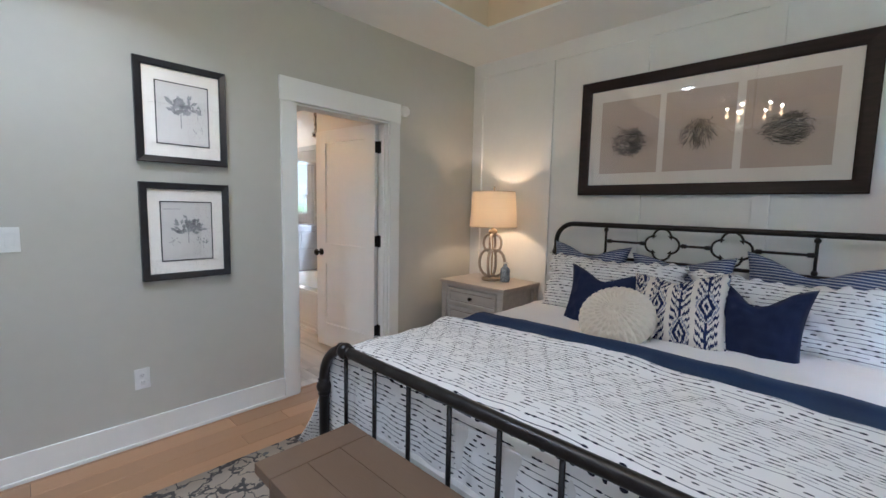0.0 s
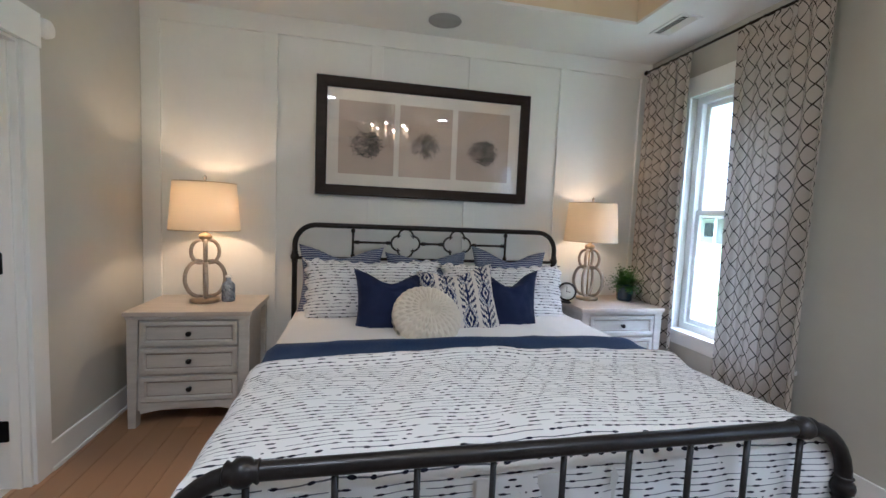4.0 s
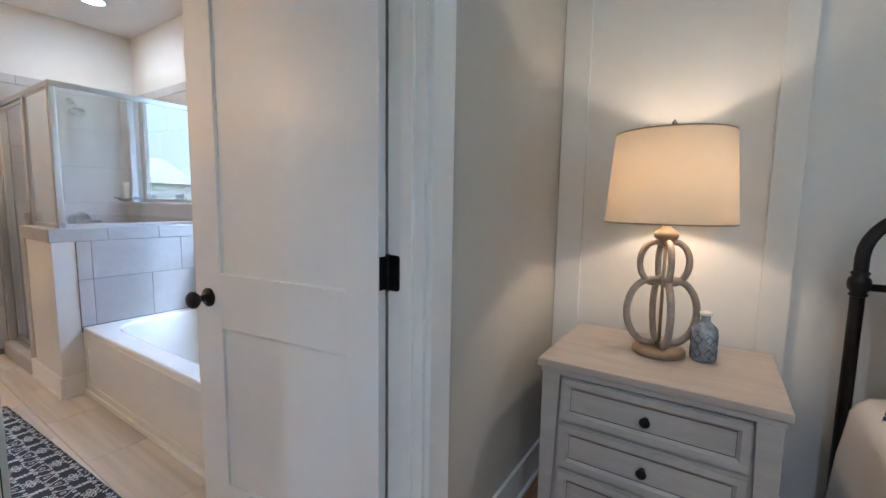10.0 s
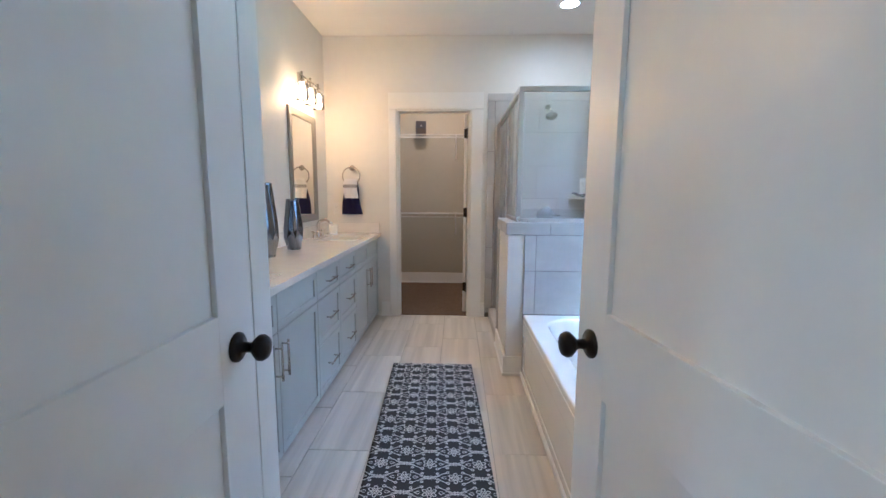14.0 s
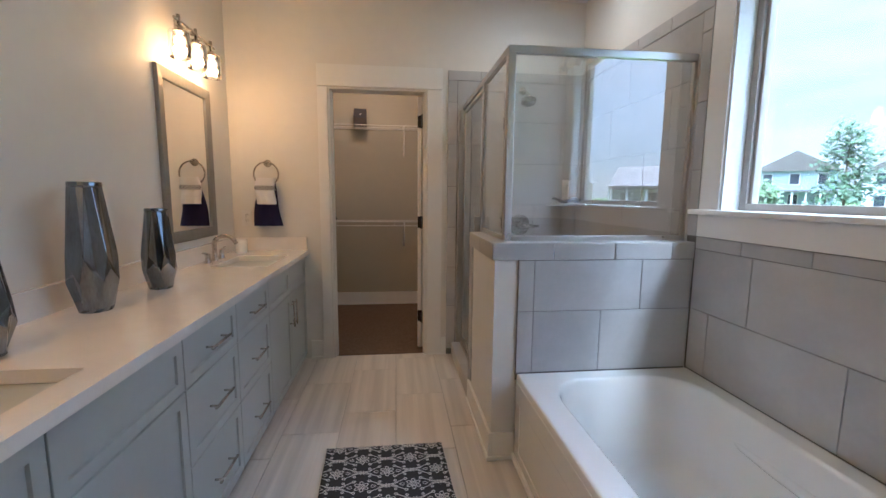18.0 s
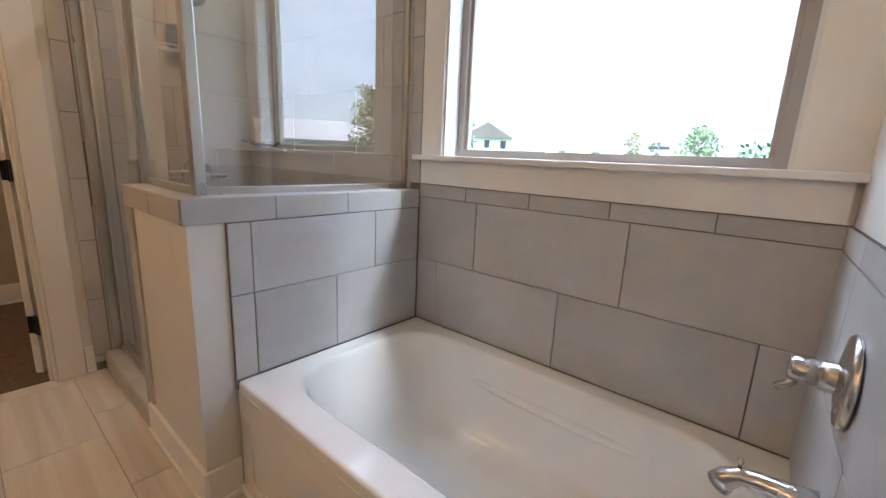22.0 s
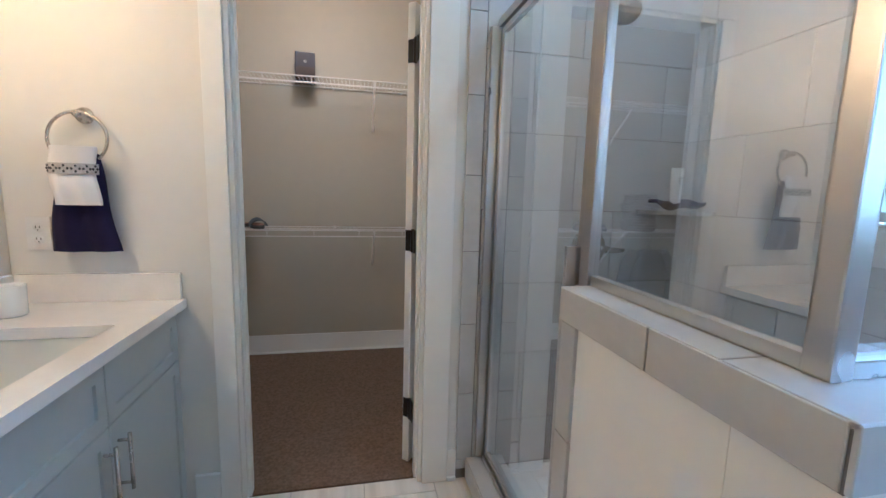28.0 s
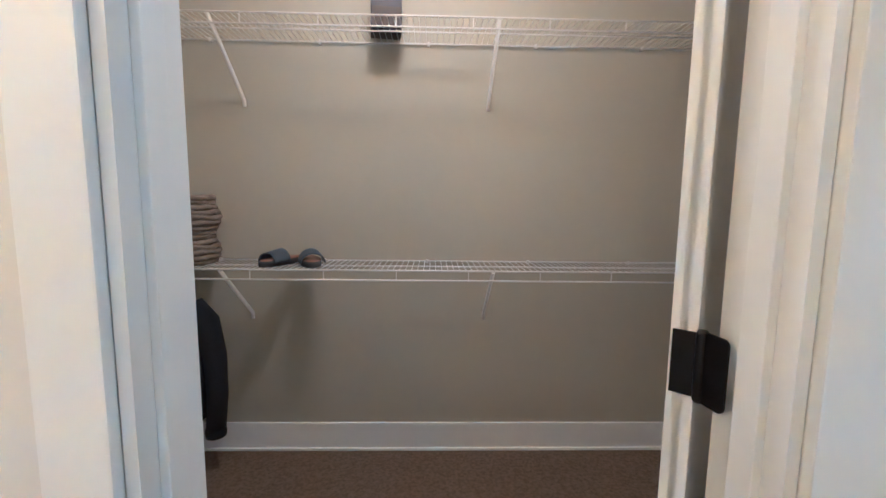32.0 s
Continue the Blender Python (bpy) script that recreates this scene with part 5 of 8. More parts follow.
# ---- framed pictures ----
def leafy(bm, x, z, rnd, n, size, spread, y):
    """A drawn sprig of small leaves, flat on the paper."""
    for i in range(n):
        t = i / max(1, n - 1)
        a = rnd.uniform(-spread, spread) + math.pi / 2
        d = size * (0.25 + 0.75 * t) * rnd.uniform(0.6, 1.0)
        px, pz = x + d * math.cos(a), z + d * math.sin(a)
        b = a + rnd.uniform(-0.9, 0.9)
        L, w = size * 0.30, size * 0.075
        q = [(px, pz), (px + L * 0.5 * math.cos(b) - w * math.sin(b), pz + L * 0.5 * math.sin(b) + w * math.cos(b)), (px + L * math.cos(b), pz + L * math.sin(b)), (px + L * 0.5 * math.cos(b) + w * math.sin(b), pz + L * 0.5 * math.sin(b) - w * math.cos(b))]
        bm.faces.new([bm.verts.new((p[0], y - 0.0001 * (i % 9), p[1])) for p in q])
    w = size * 0.018
    bm.faces.new([bm.verts.new(p) for p in ((x - w, y, z - size * 0.35), (x + w, y, z - size * 0.35), (x + w, y, z + size * 0.6), (x - w, y, z + size * 0.6))])


def framed_print(zc, label, seed):
    W, H = 0.45, 0.545
    p = thing("framed_print", (2.38, BY1 - 0.004, zc), label, "picture", group="framed botanical prints")
    part("frame", mitre_frame(bmesh.new(), W, H, [(0.0, 0.0), (0.0, 0.026), (0.004, 0.030), (0.030, 0.024), (0.036, 0.020), (0.036, 0.004)]), M_PICFRAME2, p)
    part("mat_board", nbox(-W / 2 + 0.03, W / 2 - 0.03, -0.010, -0.002, -H / 2 + 0.03, H / 2 - 0.03), M_MATBOARD, p, "cream mat board")
    pw, ph = 0.265, 0.34
    part("fillet", mitre_frame(bmesh.new(), pw, ph, [(0.0, 0.0102), (0.0, 0.0125), (0.006, 0.0125), (0.006, 0.0105)]), M_PICFRAME2, p)
    part("paper", nbox(-pw / 2 + 0.003, pw / 2 - 0.003, -0.0112, -0.0102, -ph / 2 + 0.003, ph / 2 - 0.003), M_PAPER2, p, "pale grey paper")
    rnd = random.Random(seed)
    bm = bmesh.new()
    if seed == 1:
        leafy(bm, -0.01, -0.03, rnd, 46, 0.13, 0.75, -0.0116)
        leafy(bm, 0.075, 0.0, rnd, 18, 0.06, 0.6, -0.0116)
        leafy(bm, 0.06, -0.105, rnd, 7, 0.03, 0.6, -0.0116)
        leafy(bm, 0.095, -0.085, rnd, 5, 0.025, 0.6, -0.0116)
    else:
        leafy(bm, 0.005, -0.03, rnd, 60, 0.11, 1.1, -0.0116)
        leafy(bm, -0.075, -0.07, rnd, 9, 0.035, 1.4, -0.0116)
        leafy(bm, 0.08, -0.085, rnd, 11, 0.05, 0.9, -0.0116)
        box(bm, -0.115, -0.03, -0.0116, -0.0113, 0.125, 0.128)
    part("drawing", bm, M_INK2, p, "soft grey botanical drawing")
    g = part("glass", nbox(-W / 2 + 0.034, W / 2 - 0.034, -0.018, -0.016, -H / 2 + 0.034, H / 2 - 0.034), M_GLASS, p)
    g.visible_shadow = False
    return p


framed_print(1.845, "botanical print in a dark wood frame with cream mat", 1)
framed_print(1.192, "leaf print in a dark wood frame with cream mat", 2)

W, H = 1.675, 0.872
p = thing("nest_picture", (BX1 - 0.018, 3.203, 1.917), "wide dark wood frame with three bird nest prints", "picture", rz=-90)
part("frame", mitre_frame(bmesh.new(), W, H, [(0.0, 0.0), (0.0, 0.034), (0.006, 0.040), (0.062, 0.030), (0.078, 0.024), (0.078, 0.004)]), M_PICFRAME, p)
part("mat_board", nbox(-W / 2 + 0.06, W / 2 - 0.06, -0.012, -0.002, -H / 2 + 0.06, H / 2 - 0.06), M_MATBOARD, p, "off-white mat board")


def strand(bm, x, z, a, bend, length, w, y):
    """One drawn strand: a thin ribbon that bends a little and tapers."""
    prev = None
    for k in range(5):
        c = (x, z)
        if prev:
            wa, wb = w * (1.1 - 0.2 * (k - 1)), w * (1.1 - 0.2 * k)
            nx, nz = -math.sin(a), math.cos(a)
            bm.faces.new([bm.verts.new(q) for q in ((prev[0] - nx * wa, y, prev[1] - nz * wa), (prev[0] + nx * wa, y, prev[1] + nz * wa), (c[0] + nx * wb, y, c[1] + nz * wb), (c[0] - nx * wb, y, c[1] - nz * wb))])
        prev = c
        a += bend / 4
        x, z = x + math.cos(a) * length / 4, z + math.sin(a) * length / 4


def nest(bm, x, z, rnd, rx, rz, n, thatch):
    """Strands of a drawn nest: laid across in a ragged dome, or falling from its crown like thatch."""
    for i in range(n):
        r, q = math.sqrt(rnd.random()), rnd.uniform(0, 2 * math.pi)
        px, pz = r * math.cos(q), r * math.sin(q)
        if rnd.random() < 0.35:
            px = 0.3 + 0.55 * px
        edge = rnd.random() < 0.10
        if thatch:
            a = math.atan2(pz - 0.75 - rnd.uniform(0.2, 0.7), px * 1.2 + rnd.gauss(-0.12, 0.25))
        else:
            a = -0.35 * px * (1 if pz > -0.2 else -0.6) + rnd.gauss(0, 0.28) + (0.9 * rnd.choice((-1, 1)) if edge else 0)
            if rnd.random() < 0.5:
                a += math.pi
        L = rnd.uniform(0.02, 0.075) * (1.35 if edge else 1.0)
        strand(bm, x + px * rx * 0.85 - math.cos(a) * L / 2, z + pz * rz * 0.85 - math.sin(a) * L / 2, a, rnd.gauss(0, 0.55), L, rnd.uniform(0.0006, 0.0017), -0.0145 - 0.00002 * (i % 60))


for i, (xa, xb) in enumerate(((-0.675, -0.258), (-0.218, 0.198), (0.242, 0.672))):
    part("print_paper", nbox(xa, xb, -0.0138, -0.0122, -0.272, 0.272), M_PAPER, p, "taupe paper")
    bm = bmesh.new()
    rnd = random.Random(20 + i)
    if i == 1:
        nest(bm, (xa + xb) / 2, -0.03, rnd, 0.135, 0.105, 300, True)
    else:
        nest(bm, (xa + xb) / 2, -0.045, rnd, 0.13, 0.115, 460, False)
    part("nest_drawing", bm, M_INK, p, "charcoal bird nest drawing")
g = part("glass", nbox(-W / 2 + 0.07, W / 2 - 0.07, -0.022, -0.0195, -H / 2 + 0.07, H / 2 - 0.07), M_GLASS, p)
g.visible_shadow = False

# ---- bedroom window, curtains and rod ----
for WB, lab in ((WIN_BED, "white double-hung window between curtains, daylight outside"), (WIN_BED2, "white double-hung window, daylight outside")):
    x0, x1, z0, z1 = WB
    w = thing("window_bedroom", (0, 0, 0), lab, "window", kind="structure")
    bm = bmesh.new()
    for a, b, c, d in ((x0, x0 + 0.05, z0, z1), (x1 - 0.05, x1, z0, z1), (x0 + 0.05, x1 - 0.05, z1 - 0.05, z1), (x0 + 0.05, x1 - 0.05, z0, z0 + 0.05)):
        box(bm, a, b, BY0 - 0.12, BY0 - 0.05, c, d, 0.003)
    part("window_frame", bm, M_WINFRAME, w)
    for za, zb, y in ((z0 + 0.05, 1.475, BY0 - 0.085), (1.44, z1 - 0.05, BY0 - 0.105)):
        s = bmesh.new()
        for a, b, c, d in ((x0 + 0.05, x0 + 0.085, za, zb), (x1 - 0.085, x1 - 0.05, za, zb), (x0 + 0.085, x1 - 0.085, za, za + 0.04), (x0 + 0.085, x1 - 0.085, zb - 0.035, zb)):
            box(s, a, b, y - 0.012, y + 0.012, c, d, 0.002)
        so = part("sash", s, M_WINFRAME, w)
        g = part("pane", nbox(x0 + 0.08, x1 - 0.08, y - 0.003, y + 0.003, za + 0.035, zb - 0.03), M_GLASS, so)
        g.visible_shadow = False
    bm = bmesh.new()
    box(bm, x0 - 0.09, x0, BY0, BY0 + 0.018, z0, z1, 0.002)
    box(bm, x1, x1 + 0.09, BY0, BY0 + 0.018, z0, z1, 0.002)
    box(bm, x0 - 0.09, x1 + 0.09, BY0, BY0 + 0.02, z1 + 0.001, z1 + 0.15, 0.002)
    box(bm, x0 - 0.11, x1 + 0.11, BY0 - 0.05, BY0 + 0.045, z0 - 0.025, z0 - 0.001, 0.006)
    box(bm, x0 - 0.09, x1 + 0.09, BY0, BY0 + 0.018, z0 - 0.115, z0 - 0.026, 0.002)
    part("window_casing", bm, M_TRIM, w)

rod = thing("curtain_rod", (0, 0, 0), "thin black metal curtain rod with ball ends", "curtain rod")
RY, RZ = BY0 + 0.09, 2.645
part("bar", tube(bmesh.new(), [(3.0, RY, RZ), (4.88, RY, RZ)], 0.0095, 12), M_BLACK, rod)
for x in (3.0, 4.885):
    part("finial", lathe(bmesh.new(), [(0.0, -0.022), (0.014, -0.017), (0.021, 0.0), (0.014, 0.017), (0.0, 0.022)], x, RY, RZ, n=16, axis='x', caps=False), M_BLACK, rod)
for x in (3.12, 4.80):
    bm = tube(bmesh.new(), [(x, BY0, RZ - 0.03), (x, BY0 + 0.05, RZ - 0.03), (x, RY, RZ - 0.012)], 0.006, 8)
    part("bracket", bm, M_BLACK, rod)


def curtain(xa_top, xb_top, xa_bot, xb_bot, folds, seed, label):
    bm = bmesh.new()
    zt, zb = 2.63, 0.015
    cw = abs(xb_top - xa_top) * 1.85

    def fn(u, v):
        z = zt + (zb - zt) * v
        a = xa_top + (xa_bot - xa_top) * v
        b = xb_top + (xb_bot - xb_top) * v
        x = a + (b - a) * u
        ph = 2 * math.pi * folds * u
        amp = (0.026 + 0.006 * math.sin(5 * u + seed)) * (0.55 + 0.45 * min(1, v * 5))
        wave = math.sin(ph + 0.35 * math.sin(v * 2.6 + seed) + 0.5 * math.sin(3 * u + seed))
        y = RY + amp * math.copysign(abs(wave) ** 0.8, wave) + 0.004 * math.sin(2.3 * ph + seed + v)
        if v < 0.05:
            k = 1 - v / 0.05
            y = RY + (y - RY) * (1 - 0.35 * k) + 0.008 * k * math.sin(3 * ph)
        x += 0.008 * math.sin(ph * 2 + seed) * (1 - 0.4 * v)
        return (x, y + 0.01, z)
    grid_sheet(bm, int(folds * 22), 40, fn)
    uvl = bm.loops.layers.uv.verify()
    for f in bm.faces:
        for l in f.loops:
            l[uvl].uv = (l[uvl].uv[0] * cw, l[uvl].uv[1] * (zt - zb))
    t = thing("curtain", (0, 0, 0), label, "curtain", group="pair of curtains at the window")
    part("panel", bm, M_CURTAIN, t, smooth=True)
    for k in range(folds):
        x = xa_top + (xb_top - xa_top) * (k + 0.3) / folds
        part("ring", tube(bmesh.new(), [(x, RY + 0.017 * math.cos(2 * math.pi * j / 12), RZ - 0.006 + 0.017 * math.sin(2 * math.pi * j / 12)) for j in range(12)], 0.0018, 6, closed=True), M_BLACK, t)
    return t


curtain(4.37, 4.86, 4.33, 4.88, 5, 0.4, "cream pleated curtain with dark trellis lattice, by the bed")
curtain(3.40, 3.99, 3.42, 3.97, 6, 1.7, "cream pleated curtain with dark trellis lattice")

# ---- ceiling speaker, vent, smoke sensor, outlet, switch ----
s = thing("ceiling_speaker", (4.66, 3.15, CH), "round white ceiling speaker with fabric grille", "speaker")
part("rim", lathe(bmesh.new(), [(0.118, 0.0), (0.13, -0.002), (0.132, -0.006), (0.124, -0.008), (0.118, -0.005)], n=40, caps=False), M_WHITEPLASTIC, s)
part("grille", lathe(bmesh.new(), [(0.0, -0.0055), (0.119, -0.0045), (0.119, -0.001), (0.0, -0.001)], n=40), mat("grey_speaker_grille", (0.34, 0.34, 0.34), rough=0.8, bump=0.6, bscale=500), s)
s = thing("ceiling_vent", (4.26, 1.60, CH), "white metal ceiling vent with slats", "vent")
bm = bmesh.new()
for a, b, c, d in ((-0.16, 0.16, -0.085, -0.062), (-0.16, 0.16, 0.062, 0.085), (-0.16, -0.137, -0.062, 0.062), (0.137, 0.16, -0.062, 0.062)):
    box(bm, a, b, c, d, -0.008, 0.0, 0.002)
part("frame", bm, M_WHITEPLASTIC, s)
part("duct", nbox(-0.137, 0.137, -0.062, 0.062, -0.002, 0.0), M_DARK, s)
for k in range(9):
    y = -0.055 + k * 0.0138
    bm = nbox(-0.137, 0.137, -0.006, 0.006, -0.0008, 0.0008)
    bm.transform(pose(0, y, -0.006, 35 if k < 5 else -35, 0, 0))
    part("slat", bm, M_WHITEPLASTIC, s)
s = thing("wall_sensor", (4.03, BY1, 2.155), "small round white wall sensor", "sensor")
part("case", lathe(bmesh.new(), [(0.0, -0.030), (0.030, -0.030), (0.040, -0.024), (0.044, -0.012), (0.046, 0.0)], n=30, axis='y', caps=False), M_WHITEPLASTIC, s)


def outlet(name, at, rz, label):
    o = thing(name, at, label, "outlet", rz)
    part("cover_plate", nbox(-0.036, 0.036, -0.006, 0.0, -0.058, 0.058, 0.003), M_WHITEPLASTIC, o)
    for dz in (-0.02, 0.02):
        part("socket", lathe(bmesh.new(), [(0.0, -0.0075), (0.015, -0.0075), (0.0165, -0.0055)], 0, 0, dz, n=20, axis='y', caps=False), M_WHITEPLASTIC, o)
        bm = bmesh.new()
        box(bm, -0.007, -0.005, -0.0082, -0.0074, dz - 0.002, dz + 0.007)
        box(bm, 0.005, 0.007, -0.0082, -0.0074, dz - 0.002, dz + 0.006)
        lathe(bm, [(0.0, -0.0082), (0.0022, -0.0082)], 0, 0, dz - 0.008, n=8, axis='y', caps=False)
        part("slot", bm, M_DARK, o)
    return o


outlet("wall_outlet", (2.133, BY1, 0.374), 0, "white duplex wall outlet")
s = thing("light_switch", (1.64, BY1, 1.17), "white double rocker light switch plate", "switch")
part("cover_plate", nbox(-0.058, 0.058, -0.006, 0.0, -0.058, 0.058, 0.003), M_WHITEPLASTIC, s)
for dx in (-0.023, 0.023):
    part("rocker", nbox(dx - 0.016, dx + 0.016, -0.010, -0.005, -0.033, 0.033, 0.002), M_WHITEPLASTIC, s)

# ---- bench at the foot of the bed, on the rug ----
b = thing("bench", (0, 0, 0), "rustic brown plank bench at the foot of the bed", "bench")
BXa, BXb, BYa, BYb = 2.225, 2.628, 2.45, 3.895
for ya, yb in ((BYa, BYa + 0.13), (BYb - 0.13, BYb)):
    part("end_board", nbox(BXa, BXb, ya + 0.001, yb - 0.001, 0.40, 0.44, 0.004), M_BENCH, b)
for k in range(3):
    wdt = (BXb - BXa) / 3
    part("plank", nbox(BXa + k * wdt + 0.0008, BXa + (k + 1) * wdt - 0.0008, BYa + 0.131, BYb - 0.131, 0.401, 0.4395, 0.003), M_BENCH, b)
for x in (BXa + 0.03, BXb - 0.10):
    for y in (BYa + 0.05, BYb - 0.12):
        part("leg", nbox(x, x + 0.07, y, y + 0.07, 0.013, 0.40, 0.004), M_BENCH, b)
for x in (BXa + 0.05, BXb - 0.08):
    part("apron", nbox(x, x + 0.025, BYa + 0.12, BYb - 0.12, 0.31, 0.40, 0.003), M_BENCH, b)
bm = bmesh.new()
grid_sheet(bm, 20, 20, lambda u, v: (0.3 + 2.9 * u, 1.62 + 3.04 * v, 0.012 + 0.001 * math.sin(u * 40) * math.sin(v * 31)))
uvl = bm.loops.layers.uv.verify()
for f in bm.faces:
    for l in f.loops:
        l[uvl].uv = (l[uvl].uv[0] * 2.9, l[uvl].uv[1] * 3.04)
ob = single("area_rug", bm, M_AREARUG, "faded beige floral area rug under the bed", "rug")
md = ob.modifiers.new("thickness", 'SOLIDIFY')
md.thickness, md.offset = 0.011, -1.0

# ---- chandelier and downlights over the bed ----
ch = thing("chandelier", (2.21, 3.30, 0), "dark metal candle chandelier, lit", "chandelier")
part("canopy", lathe(bmesh.new(), [(0.0, 3.058), (0.06, 3.058), (0.065, 3.045), (0.03, 3.03), (0.0, 3.03)], n=24), M_BLACK, ch)
part("stem", tube(bmesh.new(), [(0, 0, 2.28), (0, 0, 3.04)], 0.008, 10), M_BLACK, ch)
for k in range(6):
    a = 2 * math.pi * k / 6 + 0.3
    c_, s_ = math.cos(a), math.sin(a)
    arm = tube(bmesh.new(), [(0.01 * c_, 0.01 * s_, 2.33), (0.10 * c_, 0.10 * s_, 2.28), (0.20 * c_, 0.20 * s_, 2.30), (0.25 * c_, 0.25 * s_, 2.36)], 0.007, 8)
    am = part("arm", arm, M_BLACK, ch)
    part("candle_sleeve", lathe(bmesh.new(), [(0.03, 2.36), (0.032, 2.366), (0.012, 2.37), (0.012, 2.45), (0.0, 2.45)], 0.25 * c_, 0.25 * s_, 0, n=14), M_WHITEPLASTIC, am)
    part("bulb", lathe(bmesh.new(), [(0.008, 2.45), (0.017, 2.475), (0.016, 2.495), (0.006, 2.53), (0.0, 2.54)], 0.25 * c_, 0.25 * s_, 0, n=14), M_BULB, am, "glowing candle bulb")


def downlight(at, label="round white recessed ceiling light, lit"):
    d = thing("downlight", at, label, "downlight", group="recessed ceiling lights")
    part("trim_ring", lathe(bmesh.new(), [(0.068, -0.002), (0.072, -0.008), (0.092, -0.006), (0.095, 0.0)], n=36, caps=False), M_WHITEPLASTIC, d)
    part("lens", lathe(bmesh.new(), [(0.0, -0.004), (0.07, -0.004), (0.07, -0.001), (0.0, -0.001)], n=36), M_CAN, d, "glowing lens")
    return d


for x, y in ((1.60, 4.15), (0.75, 2.25)):
    downlight((x, y, 3.06))

# ---- oak planks ----
rnd = random.Random(11)
meshes = {}
y, row = BY0 - 0.02, 0
PW = 0.127
while y < BY1 + 0.05:
    x = BX0 - 0.05 - rnd.uniform(0, 1.2)
    while x < BX1 + 0.02:
        L = rnd.choice((0.9, 1.2, 1.5, 1.8))
        a, b_ = max(x, BX0 - 0.02), min(x + L, BX1 + 0.02)
        ya, yb = y, min(y + PW, BY1 + 0.058)
        if b_ - a > 0.05 and yb - ya > 0.02:
            key = (round(b_ - a, 3), round(yb - ya, 3))
            if key not in meshes:
                bm = nbox(0.0008, b_ - a - 0.0008, 0.0008, yb - ya - 0.0008, -0.02, 0.0, 0.0012, 1)
                me = bpy.data.meshes.new("plank")
                bm.to_mesh(me)
                bm.free()
                me.materials.append(M_PLANK)
                meshes[key] = me
            o = new("plank", meshes[key])
            o.parent = floor_bed
            o.location = (a, ya, 0)
        x += L
    y += PW

# ---- vanity: base units, counter, sinks ----
CTZ, CFX = 0.86, 2.612


def shaker(bm, y0, y1, z0, z1, x, t=0.02, fr=0.055):
    """A shaker front facing +x: a frame round a sunk panel."""
    fr = min(fr, (z1 - z0) * 0.3)
    box(bm, x - t, x, y0, y1, z0, z1, 0.0015, 1)
    front = [max(bm.faces, key=lambda f: (f.normal.x > 0.99) * f.calc_area())]
    bmesh.ops.inset_region(bm, faces=front, thickness=fr, depth=0.0)
    bmesh.ops.inset_region(bm, faces=front, thickness=0.002, depth=-0.008)
    return bm


def bar_pull(bm, x, y, z, length, upright):
    d = Vector((0, 0, 1)) if upright else Vector((0, 1, 0))
    c = Vector((x + 0.03, y, z))
    tube(bm, [c - d * length / 2, c + d * length / 2], 0.0055, 10)
    for s in (-1, 1):
        e = c + d * s * (length / 2 - 0.02)
        tube(bm, [e - Vector((0.03, 0, 0)), e], 0.0045, 8)
    return bm


def base_unit(y0, y1, kind, label):
    u = thing("vanity_cabinet", (0, 0, 0), label, "cabinet", group="vanity cabinets")
    part("body", nbox(VX + 0.003, CFX - 0.021, y0 + 0.0005, y1 - 0.0005, 0.03, CTZ - 0.036), M_CAB, u)
    part("toe_kick", nbox(VX + 0.003, CFX - 0.05, y0 + 0.0005, y1 - 0.0005, 0.0, 0.03), M_CAB, u)
    g = 0.0025
    rows = ((0.035, 0.348), (0.353, 0.625), (0.630, 0.805))
    if kind == "drawers":
        for z0, z1 in rows:
            d = part("drawer_front", shaker(bmesh.new(), y0 + g, y1 - g, z0, z1, CFX), M_CAB, u)
            part("pull", bar_pull(bmesh.new(), CFX, (y0 + y1) / 2, (z0 + z1) / 2, 0.17, False), M_NICKEL, d, "brushed nickel bar pull")
    else:
        m = (y0 + y1) / 2
        for a, b, hy in ((y0, m, m - 0.035), (m, y1, m + 0.035)):
            part("false_front", shaker(bmesh.new(), a + g, b - g, rows[2][0], rows[2][1], CFX), M_CAB, u)
            d = part("cabinet_door", shaker(bmesh.new(), a + g, b - g, 0.035, 0.625, CFX), M_CAB, u)
            part("pull", bar_pull(bmesh.new(), CFX, hy, 0.50, 0.17, True), M_NICKEL, d, "brushed nickel bar pull")
    return u


VY0, VY1 = 6.148, 9.268
base_unit(6.350, 7.420, "sink", "grey shaker sink cabinet with two doors")
base_unit(7.420, 7.878, "drawers", "grey shaker three-drawer vanity unit")
base_unit(7.878, 8.340, "drawers", "grey shaker three-drawer vanity unit beside the far sink")
base_unit(8.340, 9.265, "sink", "grey shaker sink cabinet by the far wall")
f = thing("filler_panel", (0, 0, 0), "flat grey painted filler panel at the vanity end", "panel")
part("board", nbox(VX + 0.003, CFX - 0.004, 6.150, 6.348, 0.0, CTZ - 0.036, 0.002), M_CAB, f)

SINKS = ((2.245, 2.565, 6.61, 7.07), (2.245, 2.565, 8.50, 8.965))
ct = thing("countertop", (0, 0, 0), "cream polished quartz vanity counter with backsplash", "countertop")
bm = bmesh.new()
z0, z1 = CTZ - 0.034, CTZ
ys = [VY0, SINKS[0][2], SINKS[0][3], SINKS[1][2], SINKS[1][3], VY1]
xs = [VX + 0.001, SINKS[0][0], SINKS[0][1], 2.648]
for j in range(5):
    for i in range(3):
        if i == 1 and j in (1, 3):
            continue
        box(bm, xs[i], xs[i + 1], ys[j], ys[j + 1], z0, z1)
bmesh.ops.remove_doubles(bm, verts=bm.verts, dist=0.0003)
seen = {}
